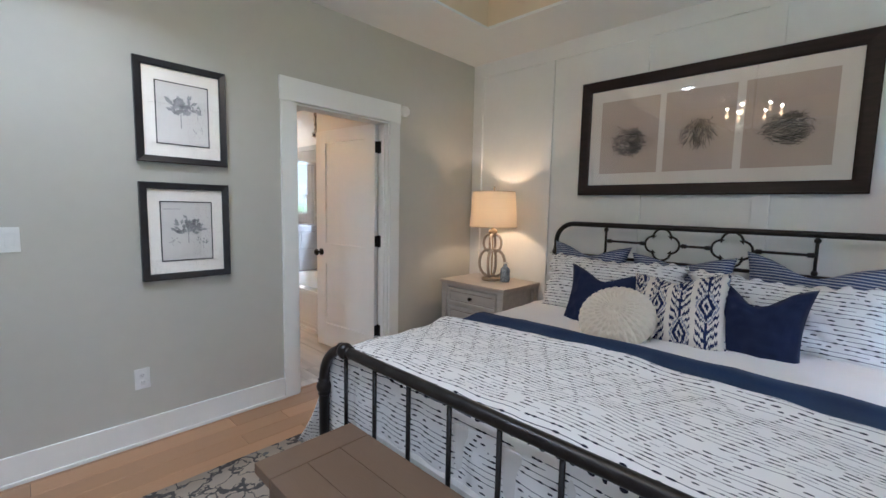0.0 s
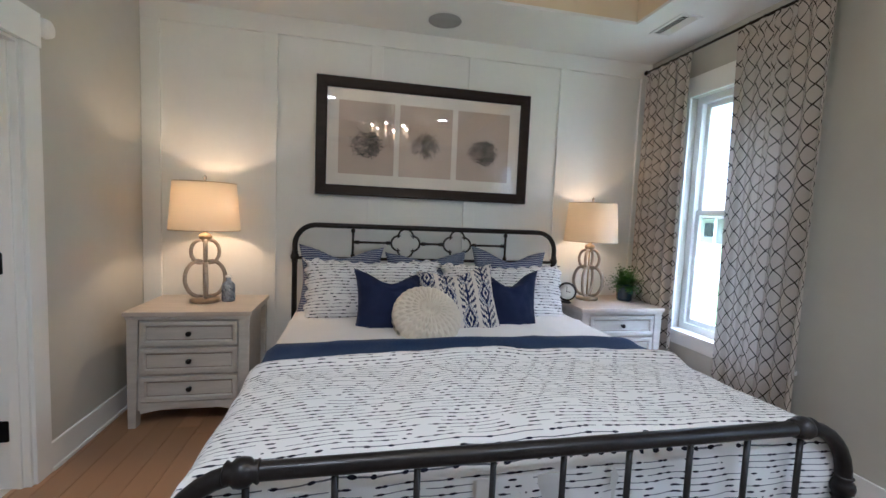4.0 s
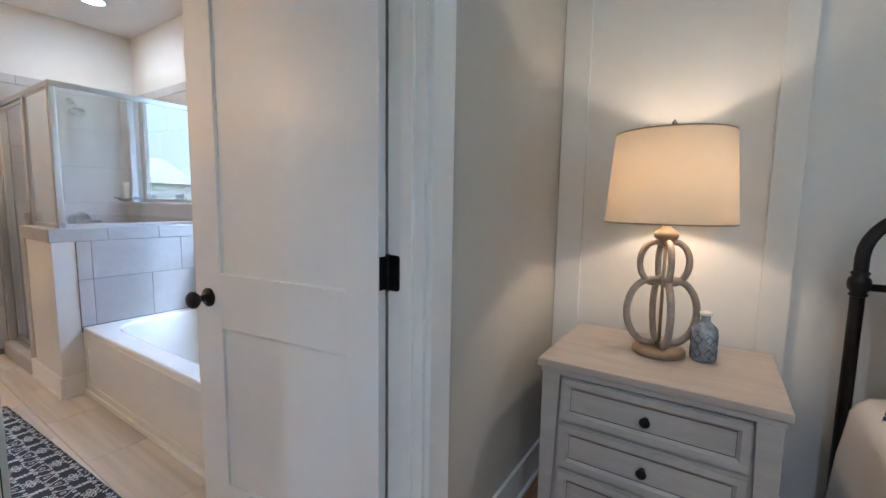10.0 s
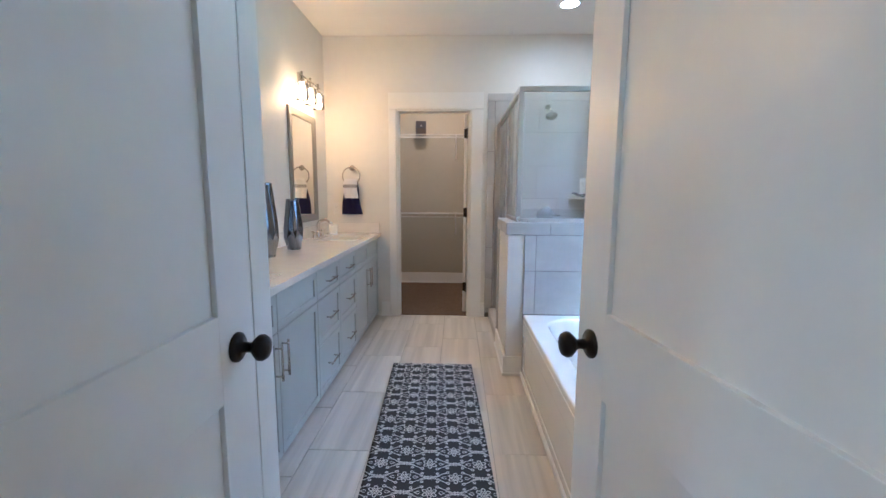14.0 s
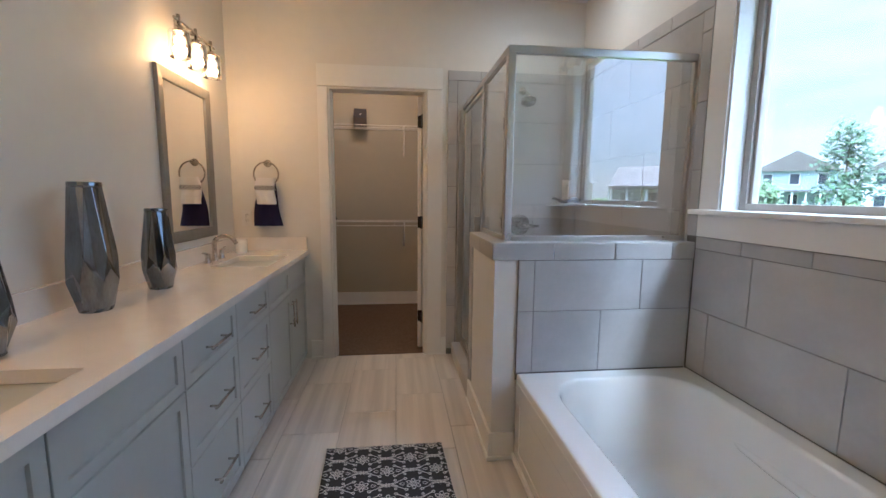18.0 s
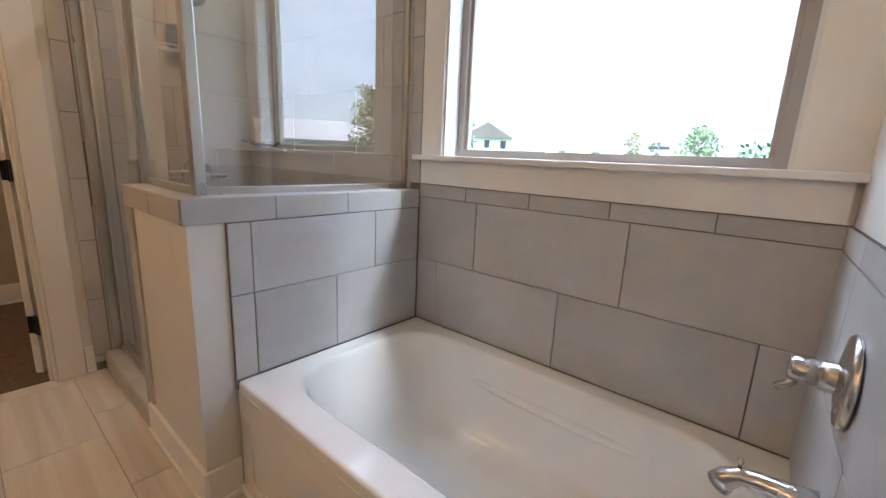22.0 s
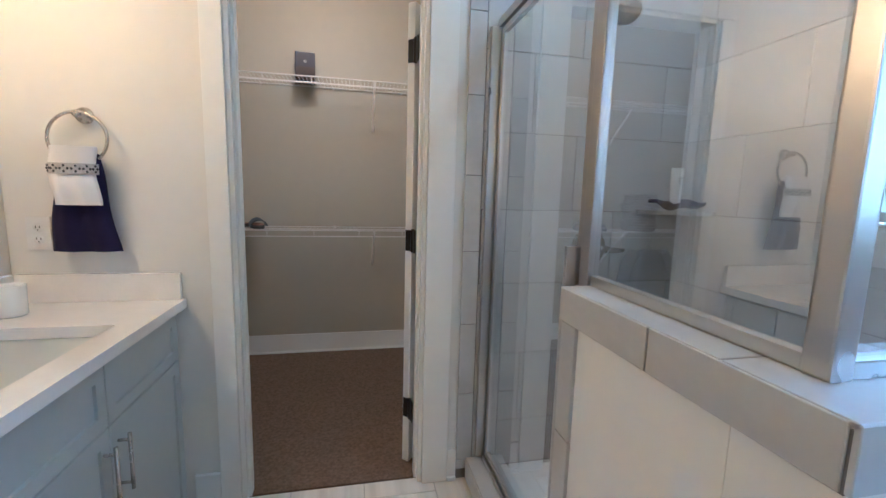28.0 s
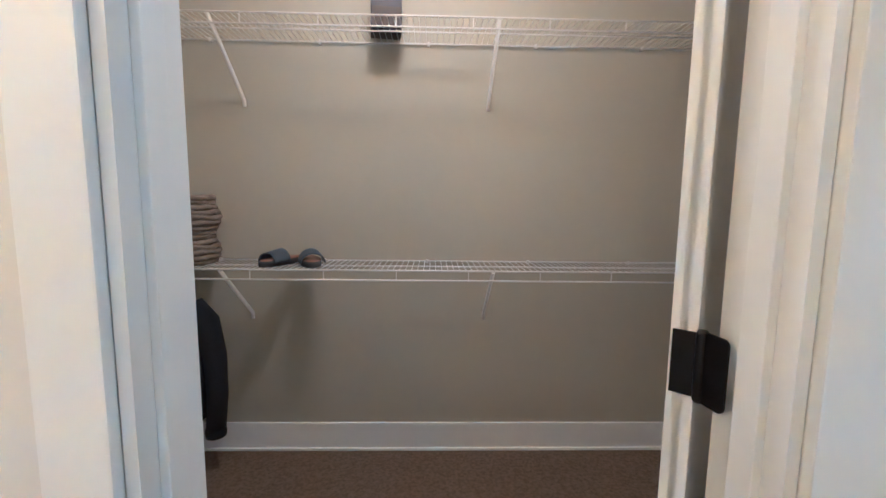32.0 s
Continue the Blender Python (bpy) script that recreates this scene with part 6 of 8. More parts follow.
for f in list(bm.faces):
    k = tuple(round(c, 4) for c in f.calc_center_median())
    seen.setdefault(k, []).append(f)
bmesh.ops.delete(bm, geom=[f for v in seen.values() if len(v) > 1 for f in v], context='FACES')
part("slab", bm, M_QUARTZ, ct)
part("backsplash", nbox(VX + 0.001, VX + 0.02, VY0, VY1 - 0.02, CTZ + 0.0005, CTZ + 0.10, 0.002), M_QUARTZ, ct)
part("side_splash", nbox(VX + 0.02, 2.635, VY1 - 0.02, VY1, CTZ + 0.0005, CTZ + 0.10, 0.002), M_QUARTZ, ct)


def ring(x0, x1, y0, y1, r, z, k=6):
    pts = []
    for cx, cy, a0 in ((x1 - r, y1 - r, 0), (x0 + r, y1 - r, 90), (x0 + r, y0 + r, 180), (x1 - r, y0 + r, 270)):
        for i in range(k + 1):
            a = math.radians(a0 + 90 * i / k)
            pts.append((cx + r * math.cos(a), cy + r * math.sin(a), z))
    return pts


def loft(bm, rings, close_last=True, smooth=True):
    vr = [[bm.verts.new(p) for p in r] for r in rings]
    n = len(vr[0])
    for a, b in zip(vr, vr[1:]):
        for j in range(n):
            f = bm.faces.new((a[j], a[(j + 1) % n], b[(j + 1) % n], b[j]))
            f.smooth = smooth
    if close_last:
        f = bm.faces.new(vr[-1])
        f.smooth = smooth
    bmesh.ops.recalc_face_normals(bm, faces=bm.faces)
    return bm


for x0, x1, y0, y1 in SINKS:
    s = thing("undermount_sink", (0, 0, 0), "white rectangular undermount basin", "sink", group="vanity sinks")
    rs = [ring(x0 - 0.012, x1 + 0.012, y0 - 0.012, y1 + 0.012, 0.02, z0 - 0.001), ring(x0 - 0.003, x1 + 0.003, y0 - 0.003, y1 + 0.003, 0.02, z0 - 0.002)]
    for d, i, r in ((0.01, 0.0, 0.03), (0.05, 0.008, 0.05), (0.09, 0.02, 0.06), (0.115, 0.045, 0.07), (0.125, 0.09, 0.06)):
        rs.append(ring(x0 + i, x1 - i, y0 + i * 1.4, y1 - i * 1.4, r, z0 - d))
    part("basin", loft(bmesh.new(), rs), M_PORC, s, smooth=True)
    part("drain", lathe(bmesh.new(), [(0.0, -0.121), (0.02, -0.121), (0.022, -0.124)], (x0 + x1) / 2, (y0 + y1) / 2, z0, n=20), M_NICKEL, s)


def faucet(y):
    f = thing("faucet", (2.185, y, CTZ), "brushed nickel two-handle arched faucet", "faucet", group="vanity faucets")
    bm = lathe(bmesh.new(), [(0.028, 0.0), (0.028, 0.006), (0.019, 0.018), (0.016, 0.04), (0.015, 0.06)], n=20)
    part("pedestal", bm, M_NICKEL, f)
    pts = []
    for i in range(13):
        a = math.radians(180 - 150 * i / 12)
        pts.append((0.062 + 0.062 * math.cos(a), 0, 0.105 + 0.052 * math.sin(a)))
    pts = [(0.0, 0, 0.05), (0.0, 0, 0.08)] + pts + [(0.132, 0, 0.108)]
    part("spout", tube(bmesh.new(), pts, [0.014] * 5 + [0.0125] * 6 + [0.0115] * 4 + [0.0125], 14), M_NICKEL, f)
    for s in (-1, 1):
        bm = lathe(bmesh.new(), [(0.024, 0.0), (0.024, 0.005), (0.016, 0.02), (0.014, 0.045), (0.016, 0.055), (0.010, 0.062)], 0, s * 0.10, 0, n=18)
        tube(bm, [(0, s * 0.10, 0.055), (0, s * 0.13, 0.066), (0, s * 0.165, 0.070)], [0.008, 0.0065, 0.0055], 10)
        part("lever_handle", bm, M_NICKEL, f)
    return f


faucet(6.81)
faucet(8.735)

# ---- mirrors and lights over the sinks ----
for yc, lab in ((6.79, "tall rectangular mirror in a grey wood frame"), (8.635, "tall rectangular mirror in a grey wood frame by the far wall")):
    m = thing("vanity_mirror", (VX + 0.001, yc, 1.463), lab, "mirror", rz=90, group="mirrors over the vanity")
    w, h = 0.60, 0.915
    part("frame", mitre_frame(bmesh.new(), w, h, [(0.0, 0.0), (0.0, 0.016), (0.004, 0.02), (0.058, 0.014), (0.062, 0.010), (0.062, 0.002)]), M_MIRFRAME, m)
    part("mirror_glass", nbox(-w / 2 + 0.055, w / 2 - 0.055, -0.006, -0.002, -h / 2 + 0.055, h / 2 - 0.055), M_MIRROR, m)
    v = thing("vanity_light", (VX + 0.001, yc + 0.0, 2.16), "three-bulb brushed nickel vanity light with clear glass shades, lit", "wall light", group="vanity lights")
    part("back_plate", nbox(0.0, 0.018, -0.06, 0.06, -0.06, 0.06, 0.004), M_NICKEL, v)
    part("arm", tube(bmesh.new(), [(0.015, 0, 0), (0.085, 0, 0)], 0.008, 10), M_NICKEL, v)
    part("bar", tube(bmesh.new(), [(0.085, -0.235, 0), (0.085, 0.235, 0)], 0.0075, 12), M_NICKEL, v)
    for dy in (-0.19, 0.0, 0.19):
        bm = lathe(bmesh.new(), [(0.0, 0.028), (0.009, 0.028), (0.009, -0.03), (0.022, -0.032), (0.024, -0.062), (0.02, -0.064), (0.0, -0.064)], 0.085, dy, 0, n=20)
        so = part("socket_cup", bm, M_NICKEL, v)
        g = part("glass_shade", lathe(bmesh.new(), [(0.024, -0.05), (0.047, -0.056), (0.052, -0.066), (0.052, -0.185), (0.050, -0.185), (0.050, -0.067), (0.046, -0.058), (0.024, -0.053)], 0.085, dy, 0, n=28, caps=False), M_GLASS, so)
        g.visible_shadow = False
        part("bulb", lathe(bmesh.new(), [(0.012, -0.064), (0.013, -0.08), (0.024, -0.105), (0.027, -0.125), (0.022, -0.145), (0.0, -0.157)], 0.085, dy, 0, n=18), M_BULB, so, "glowing filament bulb")

# ---- faceted vases ----
M_VASE = mat("gunmetal_lustre_glass", (0.20, 0.225, 0.27), rough=0.045, metal=1.0, var=0.3, scale=9, coat=0.5, stretch=(3, 3, 0.5))


def facet_vase(at, h, r, rz, label):
    v = thing("faceted_vase", at, label, "vase", rz, group="faceted vases on the counter")
    bm = bmesh.new()
    n = 14
    levels = [(0.66, 0.0, 0.0), (0.71, 0.03, 0.0), (0.99, 0.29, 0.5), (0.98, 0.38, 0.0), (0.65, 0.955, 0.5), (0.64, 0.965, 0.5)]
    # every other corner is cut in, so that neighbouring facets turn well away from each other
    cut = [0.0, 0.10, -0.09, 0.10, -0.06, 0.0]

    def corner(k, z, o, c, j):
        a = 2 * math.pi * (j + o) / n
        q = r * k * (1 - max(0.0, c if j % 2 else -c))
        return (q * math.cos(a), q * math.sin(a), h * (z + (0.05 * (-1) ** j if 0.2 < z < 0.5 else 0.0)))
    rings = [[bm.verts.new(corner(k, z, o, c, j)) for j in range(n)] for (k, z, o), c in zip(levels, cut)]
    for a, b, (ka, za, oa), (kb, zb, ob_) in zip(rings, rings[1:], levels, levels[1:]):
        for j in range(n):
            if oa == ob_:
                bm.faces.new((a[j], a[(j + 1) % n], b[(j + 1) % n], b[j]))
            elif oa < ob_:
                bm.faces.new((a[j], a[(j + 1) % n], b[j]))
                bm.faces.new((a[(j + 1) % n], b[(j + 1) % n], b[j]))
            else:
                bm.faces.new((a[j], b[(j + 1) % n], b[j]))
                bm.faces.new((a[j], a[(j + 1) % n], b[(j + 1) % n]))
    bm.faces.new(list(reversed(rings[0])))
    bm.faces.new(rings[-1])
    bmesh.ops.recalc_face_normals(bm, faces=bm.faces)
    bmesh.ops.bevel(bm, geom=list(bm.edges), offset=0.0012, segments=1, affect='EDGES')
    part("body", bm, M_VASE, v)
    lip = [(0.62, 0.9645), (0.64, 0.972), (0.635, 0.996), (0.62, 1.0), (0.58, 0.998), (0.56, 0.97), (0.0, 0.966)]
    part("rim", lathe(bmesh.new(), [(r * k, h * z) for k, z in lip], n=20, smooth=False), M_VASE, v)
    return v


facet_vase((2.265, 7.155, CTZ + 0.0006), 0.315, 0.076, 10, "short faceted gunmetal vase on the counter")
facet_vase((2.245, 7.60, CTZ + 0.0006), 0.45, 0.076, 30, "tall faceted gunmetal vase on the counter")
facet_vase((2.275, 7.96, CTZ + 0.0006), 0.35, 0.068, 5, "middle-sized faceted gunmetal vase on the counter")
c = thing("tumbler", (2.215, 9.10, CTZ + 0.0006), "small white marbled ceramic tumbler", "cup")
part("cup_body", lathe(bmesh.new(), [(0.0, 0.0), (0.036, 0.0), (0.04, 0.004), (0.041, 0.095), (0.038, 0.097), (0.036, 0.09), (0.034, 0.01), (0.0, 0.008)], n=28), M_PORC, c)

# ---- towel ring and towels ----
t = thing("towel_ring", (2.37, BATHY1, 1.50), "brushed nickel towel ring on the wall", "towel ring")
RR = 0.086
part("mount", lathe(bmesh.new(), [(0.0, -0.05), (0.012, -0.05), (0.014, -0.03), (0.012, -0.014), (0.026, -0.008), (0.028, 0.0)], n=24, axis='y', caps=False), M_NICKEL, t)
part("loop", tube(bmesh.new(), [(RR * math.sin(2 * math.pi * i / 36), -0.045 - 0.012 * (1 - math.cos(2 * math.pi * i / 36)) / 2, -0.080 + RR * math.cos(2 * math.pi * i / 36)) for i in range(36)], 0.0055, 10, closed=True), M_NICKEL, t)


def hang_towel(name, material, label, w0, w1, z0, z1, yoff, seed, thick):
    bm = bmesh.new()
    uvl = bm.loops.layers.uv.verify()
    for s in (-1, 1):
        def fn(u, v, s=s):
            a = 2 * u - 1
            z = z0 + (z1 - z0) * v
            w = w0 + (w1 - w0) * v ** 0.8
            bulge = thick * (1 - abs(a) ** 3) ** 0.5 * (0.75 + 0.25 * math.sin(v * 9 + seed))
            y = s * bulge + 0.006 * math.sin(a * 7 + seed) * v
            return (a * w / 2 + 0.006 * math.sin(v * 6 + seed), y + yoff, z)
        grid_sheet(bm, 18, 18, fn, flip=s > 0)
    for f in bm.faces:
        for l in f.loops:
            l[uvl].uv = (l.vert.co.x, l.vert.co.z)
    bmesh.ops.remove_doubles(bm, verts=bm.verts, dist=0.0006)
    ob = single(name, bm, material, label, "towel", group="towels on the ring", smooth=True)
    ob.location = (2.37, BATHY1, 0)
    return ob


hang_towel("hand_towel", M_TOWELN, "navy blue terry hand towel hanging behind the white one", 0.105, 0.205, 1.372, 1.045, -0.053, 1.0, 0.022)
hang_towel("wash_cloth", M_TOWELW, "white terry washcloth folded over the ring", 0.134, 0.138, 1.392, 1.203, -0.086, 2.0, 0.026)
band = thing("towel_band", (2.37, BATHY1, 1.32), "pale band with dark beadwork tied round the washcloth", "band")
strip_bm = bmesh.new()


def around(u, lift=0.0):
    a = 2 * math.pi * u
    return ((0.071 + lift) * math.cos(a), -0.086 + (0.029 + lift) * math.sin(a))


grid_sheet(strip_bm, 40, 4, lambda u, v: (*around(u), -0.017 + 0.034 * v))
part("strap", strip_bm, mat("pale_woven_strap", (0.46, 0.45, 0.44), rough=0.7, var=0.2, scale=80), band, smooth=True)
bead_bm = bmesh.new()
for i in range(19):
    for z in (-0.009, 0.0, 0.009):
        if (i % 3 == 2) != (z == 0.0):
            x, y = around(0.53 + 0.44 * i / 18, 0.001)
            lathe(bead_bm, [(0.0, -0.0045), (0.0034, -0.002), (0.0034, 0.002), (0.0, 0.0045)], x, y, z, n=6, caps=False)
part("beadwork", bead_bm, mat("dark_slate_beads", (0.03, 0.032, 0.045), rough=0.35), band, "dark slate beads")
outlet("wall_outlet", (2.205, BATHY1, 1.10), 0, "white duplex wall outlet over the counter")

# ---- tub ----
tb = thing("bathtub", (0, 0, 0), "white acrylic alcove bathtub with panelled apron", "bathtub")
X0, X1, Y0, Y1, TZ = 3.872, TX - 0.0015, 6.384, 7.8785, 0.436
rs = [ring(X0, X1, Y0, Y1, 0.006, 0.34), ring(X0, X1, Y0, Y1, 0.006, TZ - 0.010), ring(X0 + 0.003, X1 - 0.003, Y0 + 0.003, Y1 - 0.003, 0.008, TZ - 0.002), ring(X0 + 0.010, X1 - 0.010, Y0 + 0.010, Y1 - 0.010, 0.012, TZ)]
ix0, ix1, iy0, iy1 = X0 + 0.112, X1 - 0.085, Y0 + 0.105, Y1 - 0.085
rs.append(ring(X0 + 0.016, X1 - 0.016, Y0 + 0.016, Y1 - 0.016, 0.016, TZ))
for d, i, e, r in ((0.0, -0.012, -0.012, 0.20), (0.0, -0.008, -0.008, 0.20), (0.0015, -0.002, -0.002, 0.198), (0.007, 0.004, 0.004, 0.195), (0.016, 0.008, 0.009, 0.19), (0.03, 0.011, 0.016, 0.185), (0.10, 0.022, 0.045, 0.18), (0.22, 0.034, 0.10, 0.17), (0.30, 0.046, 0.145, 0.155), (0.33, 0.062, 0.175, 0.14), (0.346, 0.090, 0.21, 0.115), (0.352, 0.13, 0.26, 0.08), (0.353, 0.16, 0.30, 0.06)):
    rs.append(ring(ix0 + i, ix1 - i, iy0 + i * 0.8, iy1 - e, r, TZ - d))
part("basin", loft(bmesh.new(), rs), M_TUB, tb, smooth=True)
part("apron", nbox(X0 + 0.004, X0 + 0.03, Y0, Y1, 0.0, 0.345, 0.003), M_TUB, tb)
part("apron_rail", nbox(X0 - 0.002, X0 + 0.006, Y0, Y1, 0.306, 0.40, 0.003), M_TUB, tb)
part("apron_rail", nbox(X0 - 0.002, X0 + 0.006, Y0, Y1, 0.0, 0.069, 0.003), M_TUB, tb)
for a, b in ((Y0, Y0 + 0.07), (Y1 - 0.07, Y1)):
    part("apron_stile", nbox(X0 - 0.0015, X0 + 0.006, a, b, 0.07, 0.305, 0.003), M_TUB, tb)
part("base_moulding", nbox(X0 - 0.014, X0 - 0.001, Y0, Y1, 0.0, 0.03, 0.004), M_TRIM, tb)
part("overflow_cover", lathe(bmesh.new(), [(0.0, 0.016), (0.026, 0.016), (0.032, 0.010), (0.032, 0.0)], 4.30, iy0 + 0.014, 0.375, n=24, axis='y', caps=False), M_NICKEL, tb)
part("drain", lathe(bmesh.new(), [(0.0, 0.004), (0.024, 0.003), (0.026, 0.0)], 4.30, iy0 + 0.25, TZ - 0.351, n=20, caps=False), M_NICKEL, tb)
part("grip_ledge", tube(bmesh.new(), [(ix1 + 0.004, 6.62, 0.315), (ix1 - 0.008, 6.80, 0.308), (ix1 - 0.010, 7.00, 0.306), (ix1 - 0.010, 7.25, 0.306), (ix1 - 0.008, 7.40, 0.308), (ix1 + 0.004, 7.55, 0.315)], [0.012, 0.022, 0.026, 0.026, 0.022, 0.012], 20), M_TUB, tb)
EW = 6.405          # tiled face at the foot of the tub
f = thing("tub_filler", (4.30, EW, 0.60), "brushed nickel tub spout on the tiled wall", "faucet")
part("spout", tube(bmesh.new(), [(0, 0, 0.0), (0, 0.04, 0.002), (0, 0.085, 0.004), (0, 0.118, 0.0), (0, 0.138, -0.016), (0, 0.15, -0.036)], [0.031, 0.025, 0.019, 0.018, 0.023, 0.026], 16), M_NICKEL, f)
part("diverter", lathe(bmesh.new(), [(0.004, 0.0), (0.004, 0.012), (0.007, 0.016), (0.006, 0.024), (0.0, 0.027)], 0, 0.122, 0.014, n=12), M_NICKEL, f)
f = thing("tub_valve", (4.30, EW, 0.86), "brushed nickel tub valve with lever", "valve")
part("escutcheon", lathe(bmesh.new(), [(0.085, 0.0), (0.086, 0.006), (0.08, 0.012), (0.04, 0.018), (0.03, 0.02)], n=36, axis='y', caps=False), M_NICKEL, f)
bm = lathe(bmesh.new(), [(0.028, 0.010), (0.027, 0.040), (0.022, 0.041), (0.024, 0.043), (0.024, 0.078), (0.019, 0.086), (0.0, 0.088)], n=22, axis='y', caps=False)
tube(bm, [(0, 0.070, -0.012), (0, 0.080, -0.034), (0, 0.098, -0.046)], [0.010, 0.008, 0.007], 10)
part("lever_handle", bm, M_NICKEL, f)

# ---- half wall with cap, shower enclosure ----
hw = struct("half_wall", nbox(3.757, TX + 0.0125, 7.892, 8.028, 0, 0.981, 0.002), M_BATHWALL, "white half wall between tub and shower", "half wall")
part("return_wall", nbox(3.757, 3.885, 8.0285, 8.488, 0, 0.9805, 0.002), M_BATHWALL, hw)
bm = bmesh.new()
for a, b, c, d in ((3.742, 3.757, 7.877, 8.488), (3.7575, 3.868, 7.877, 7.8918)):
    box(bm, a, b, c, d, 0.0, 0.135, 0.003)
box(bm, 3.733, 3.757, 7.866, 8.488, 0.0, 0.018, 0.003)
box(bm, 3.757, 3.868, 7.866, 7.8918, 0.0, 0.018, 0.003)
part("baseboard", bm, M_TRIM, hw)

en = thing("shower_enclosure", (0, 0, 0), "framed glass shower enclosure with satin aluminium frame", "shower")
GZ0, GZ1 = 1.0625, 1.955
SXG, SYG = 3.832, 7.978
part("top_rail", nbox(SXG - 0.016, TX - 0.001, SYG - 0.016, SYG + 0.016, GZ1 - 0.034, GZ1, 0.003), M_ALU, en)
part("top_rail", nbox(SXG - 0.016, SXG + 0.016, SYG + 0.0165, 9.258, GZ1 - 0.034, GZ1 - 0.0005, 0.003), M_ALU, en)
part("corner_post", nbox(SXG - 0.018, SXG + 0.018, SYG - 0.018, SYG + 0.018, GZ0, GZ1 - 0.035, 0.004), M_ALU, en)
part("sill_rail", nbox(SXG + 0.019, TX - 0.001, SYG - 0.014, SYG + 0.014, GZ0, GZ0 + 0.024, 0.003), M_ALU, en)
part("sill_rail", nbox(SXG - 0.014, SXG + 0.014, SYG + 0.019, 8.488, GZ0, GZ0 + 0.024, 0.003), M_ALU, en)
part("wall_channel", nbox(TX - 0.018, TX - 0.0012, SYG - 0.013, SYG + 0.013, GZ0 + 0.025, GZ1 - 0.035, 0.002), M_ALU, en)
part("mullion", nbox(SXG - 0.017, SXG + 0.017, 8.497, 8.534, 0.112, GZ1 - 0.035, 0.004), M_ALU, en)
part("door_jamb", nbox(SXG - 0.048, SXG + 0.017, 9.236, 9.2585, 0.112, GZ1 - 0.035, 0.004), M_ALU, en)
part("threshold", nbox(SXG - 0.02, SXG + 0.02, 8.536, 9.227, 0.106, 0.125, 0.004), M_ALU, en)
bm = bmesh.new()
for a, b, c, d in ((8.538, 8.562, 0.13, 1.912), (9.20, 9.224, 0.13, 1.912), (8.562, 9.20, 1.888, 1.912), (8.562, 9.20, 0.13, 0.155)):
    box(bm, SXG - 0.011, SXG + 0.011, a, b, c, d, 0.003)
dr = part("shower_door", bm, M_ALU, en)
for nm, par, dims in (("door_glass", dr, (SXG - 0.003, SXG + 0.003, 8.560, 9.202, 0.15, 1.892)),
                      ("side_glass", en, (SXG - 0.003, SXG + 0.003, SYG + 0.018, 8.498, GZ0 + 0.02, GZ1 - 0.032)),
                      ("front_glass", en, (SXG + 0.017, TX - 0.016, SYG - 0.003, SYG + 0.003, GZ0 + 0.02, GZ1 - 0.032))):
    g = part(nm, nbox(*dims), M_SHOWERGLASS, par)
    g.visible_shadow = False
part("door_handle", nbox(SXG - 0.05, SXG - 0.011, 8.545, 8.557, 1.05, 1.15, 0.003), M_ALU, dr)
struct("shower_curb", nbox(3.752, 3.885, 8.4885, 9.258, 0.0, 0.092, 0.002), M_WGROUT, "tiled shower curb", "shower curb")
struct("shower_pan", nbox(3.8855, TX - 0.0005, 8.0285, 9.2585, -0.003, 0.045, 0.004), M_TUB, "white shower pan", "shower pan")
s = thing("wall_shower", (4.275, 9.26, 2.075), "brushed nickel shower head on a short arm", "shower head")
part("flange", lathe(bmesh.new(), [(0.03, 0.0), (0.028, -0.006), (0.012, -0.012)], n=22, axis='y', caps=False), M_NICKEL, s)
part("arm", tube(bmesh.new(), [(0, 0, 0), (0, -0.05, 0.0), (0, -0.09, -0.02), (0, -0.12, -0.05)], 0.009, 12), M_NICKEL, s)
bm = lathe(bmesh.new(), [(0.012, 0.045), (0.018, 0.03), (0.022, 0.012), (0.05, -0.012), (0.056, -0.022), (0.054, -0.03), (0.0, -0.032)], n=28, caps=False)
bm.transform(pose(0, -0.145, -0.085, -30, 0, 0))
part("head", bm, M_NICKEL, s)
s = thing("shower_valve", (4.28, 9.26, 1.052), "brushed nickel round shower valve with lever handle", "valve")
part("escutcheon", lathe(bmesh.new(), [(0.082, 0.0), (0.083, -0.005), (0.076, -0.012), (0.05, -0.016), (0.034, -0.018)], n=40, axis='y', caps=False), M_NICKEL, s)
bm = lathe(bmesh.new(), [(0.034, -0.012), (0.032, -0.035), (0.026, -0.055), (0.02, -0.06), (0.0, -0.062)], n=24, axis='y', caps=False)
tube(bm, [(0.0, -0.045, 0), (0.05, -0.052, -0.004), (0.095, -0.056, -0.008), (0.14, -0.056, -0.006)], [0.021, 0.017, 0.013, 0.008], 12)
part("lever_handle", bm, M_NICKEL, s)
bm = bmesh.new()
a, b = Vector((TX - 0.001, 9.2585, 1.205)), 0.24
pts = [(a.x, a.y), (a.x - b, a.y), (a.x - b, a.y - 0.02), (a.x - 0.02, a.y - 0.19), (a.x, a.y - 0.19)]
lo = [bm.verts.new((x, y, 1.205)) for x, y in pts]
hi = [bm.verts.new((x, y, 1.222)) for x, y in pts]
bm.faces.new(hi)
bm.faces.new(list(reversed(lo)))
for j in range(5):
    bm.faces.new((lo[j], lo[(j + 1) % 5], hi[(j + 1) % 5], hi[j]))
bmesh.ops.recalc_face_normals(bm, faces=bm.faces)
single("corner_shelf", bm, M_WTILE, "grey tile corner shelf in the shower", "shelf")
s = thing("lotion_tube", (4.60, 9.14, 1.2545), "white lotion tube standing on its cap", "bottle")
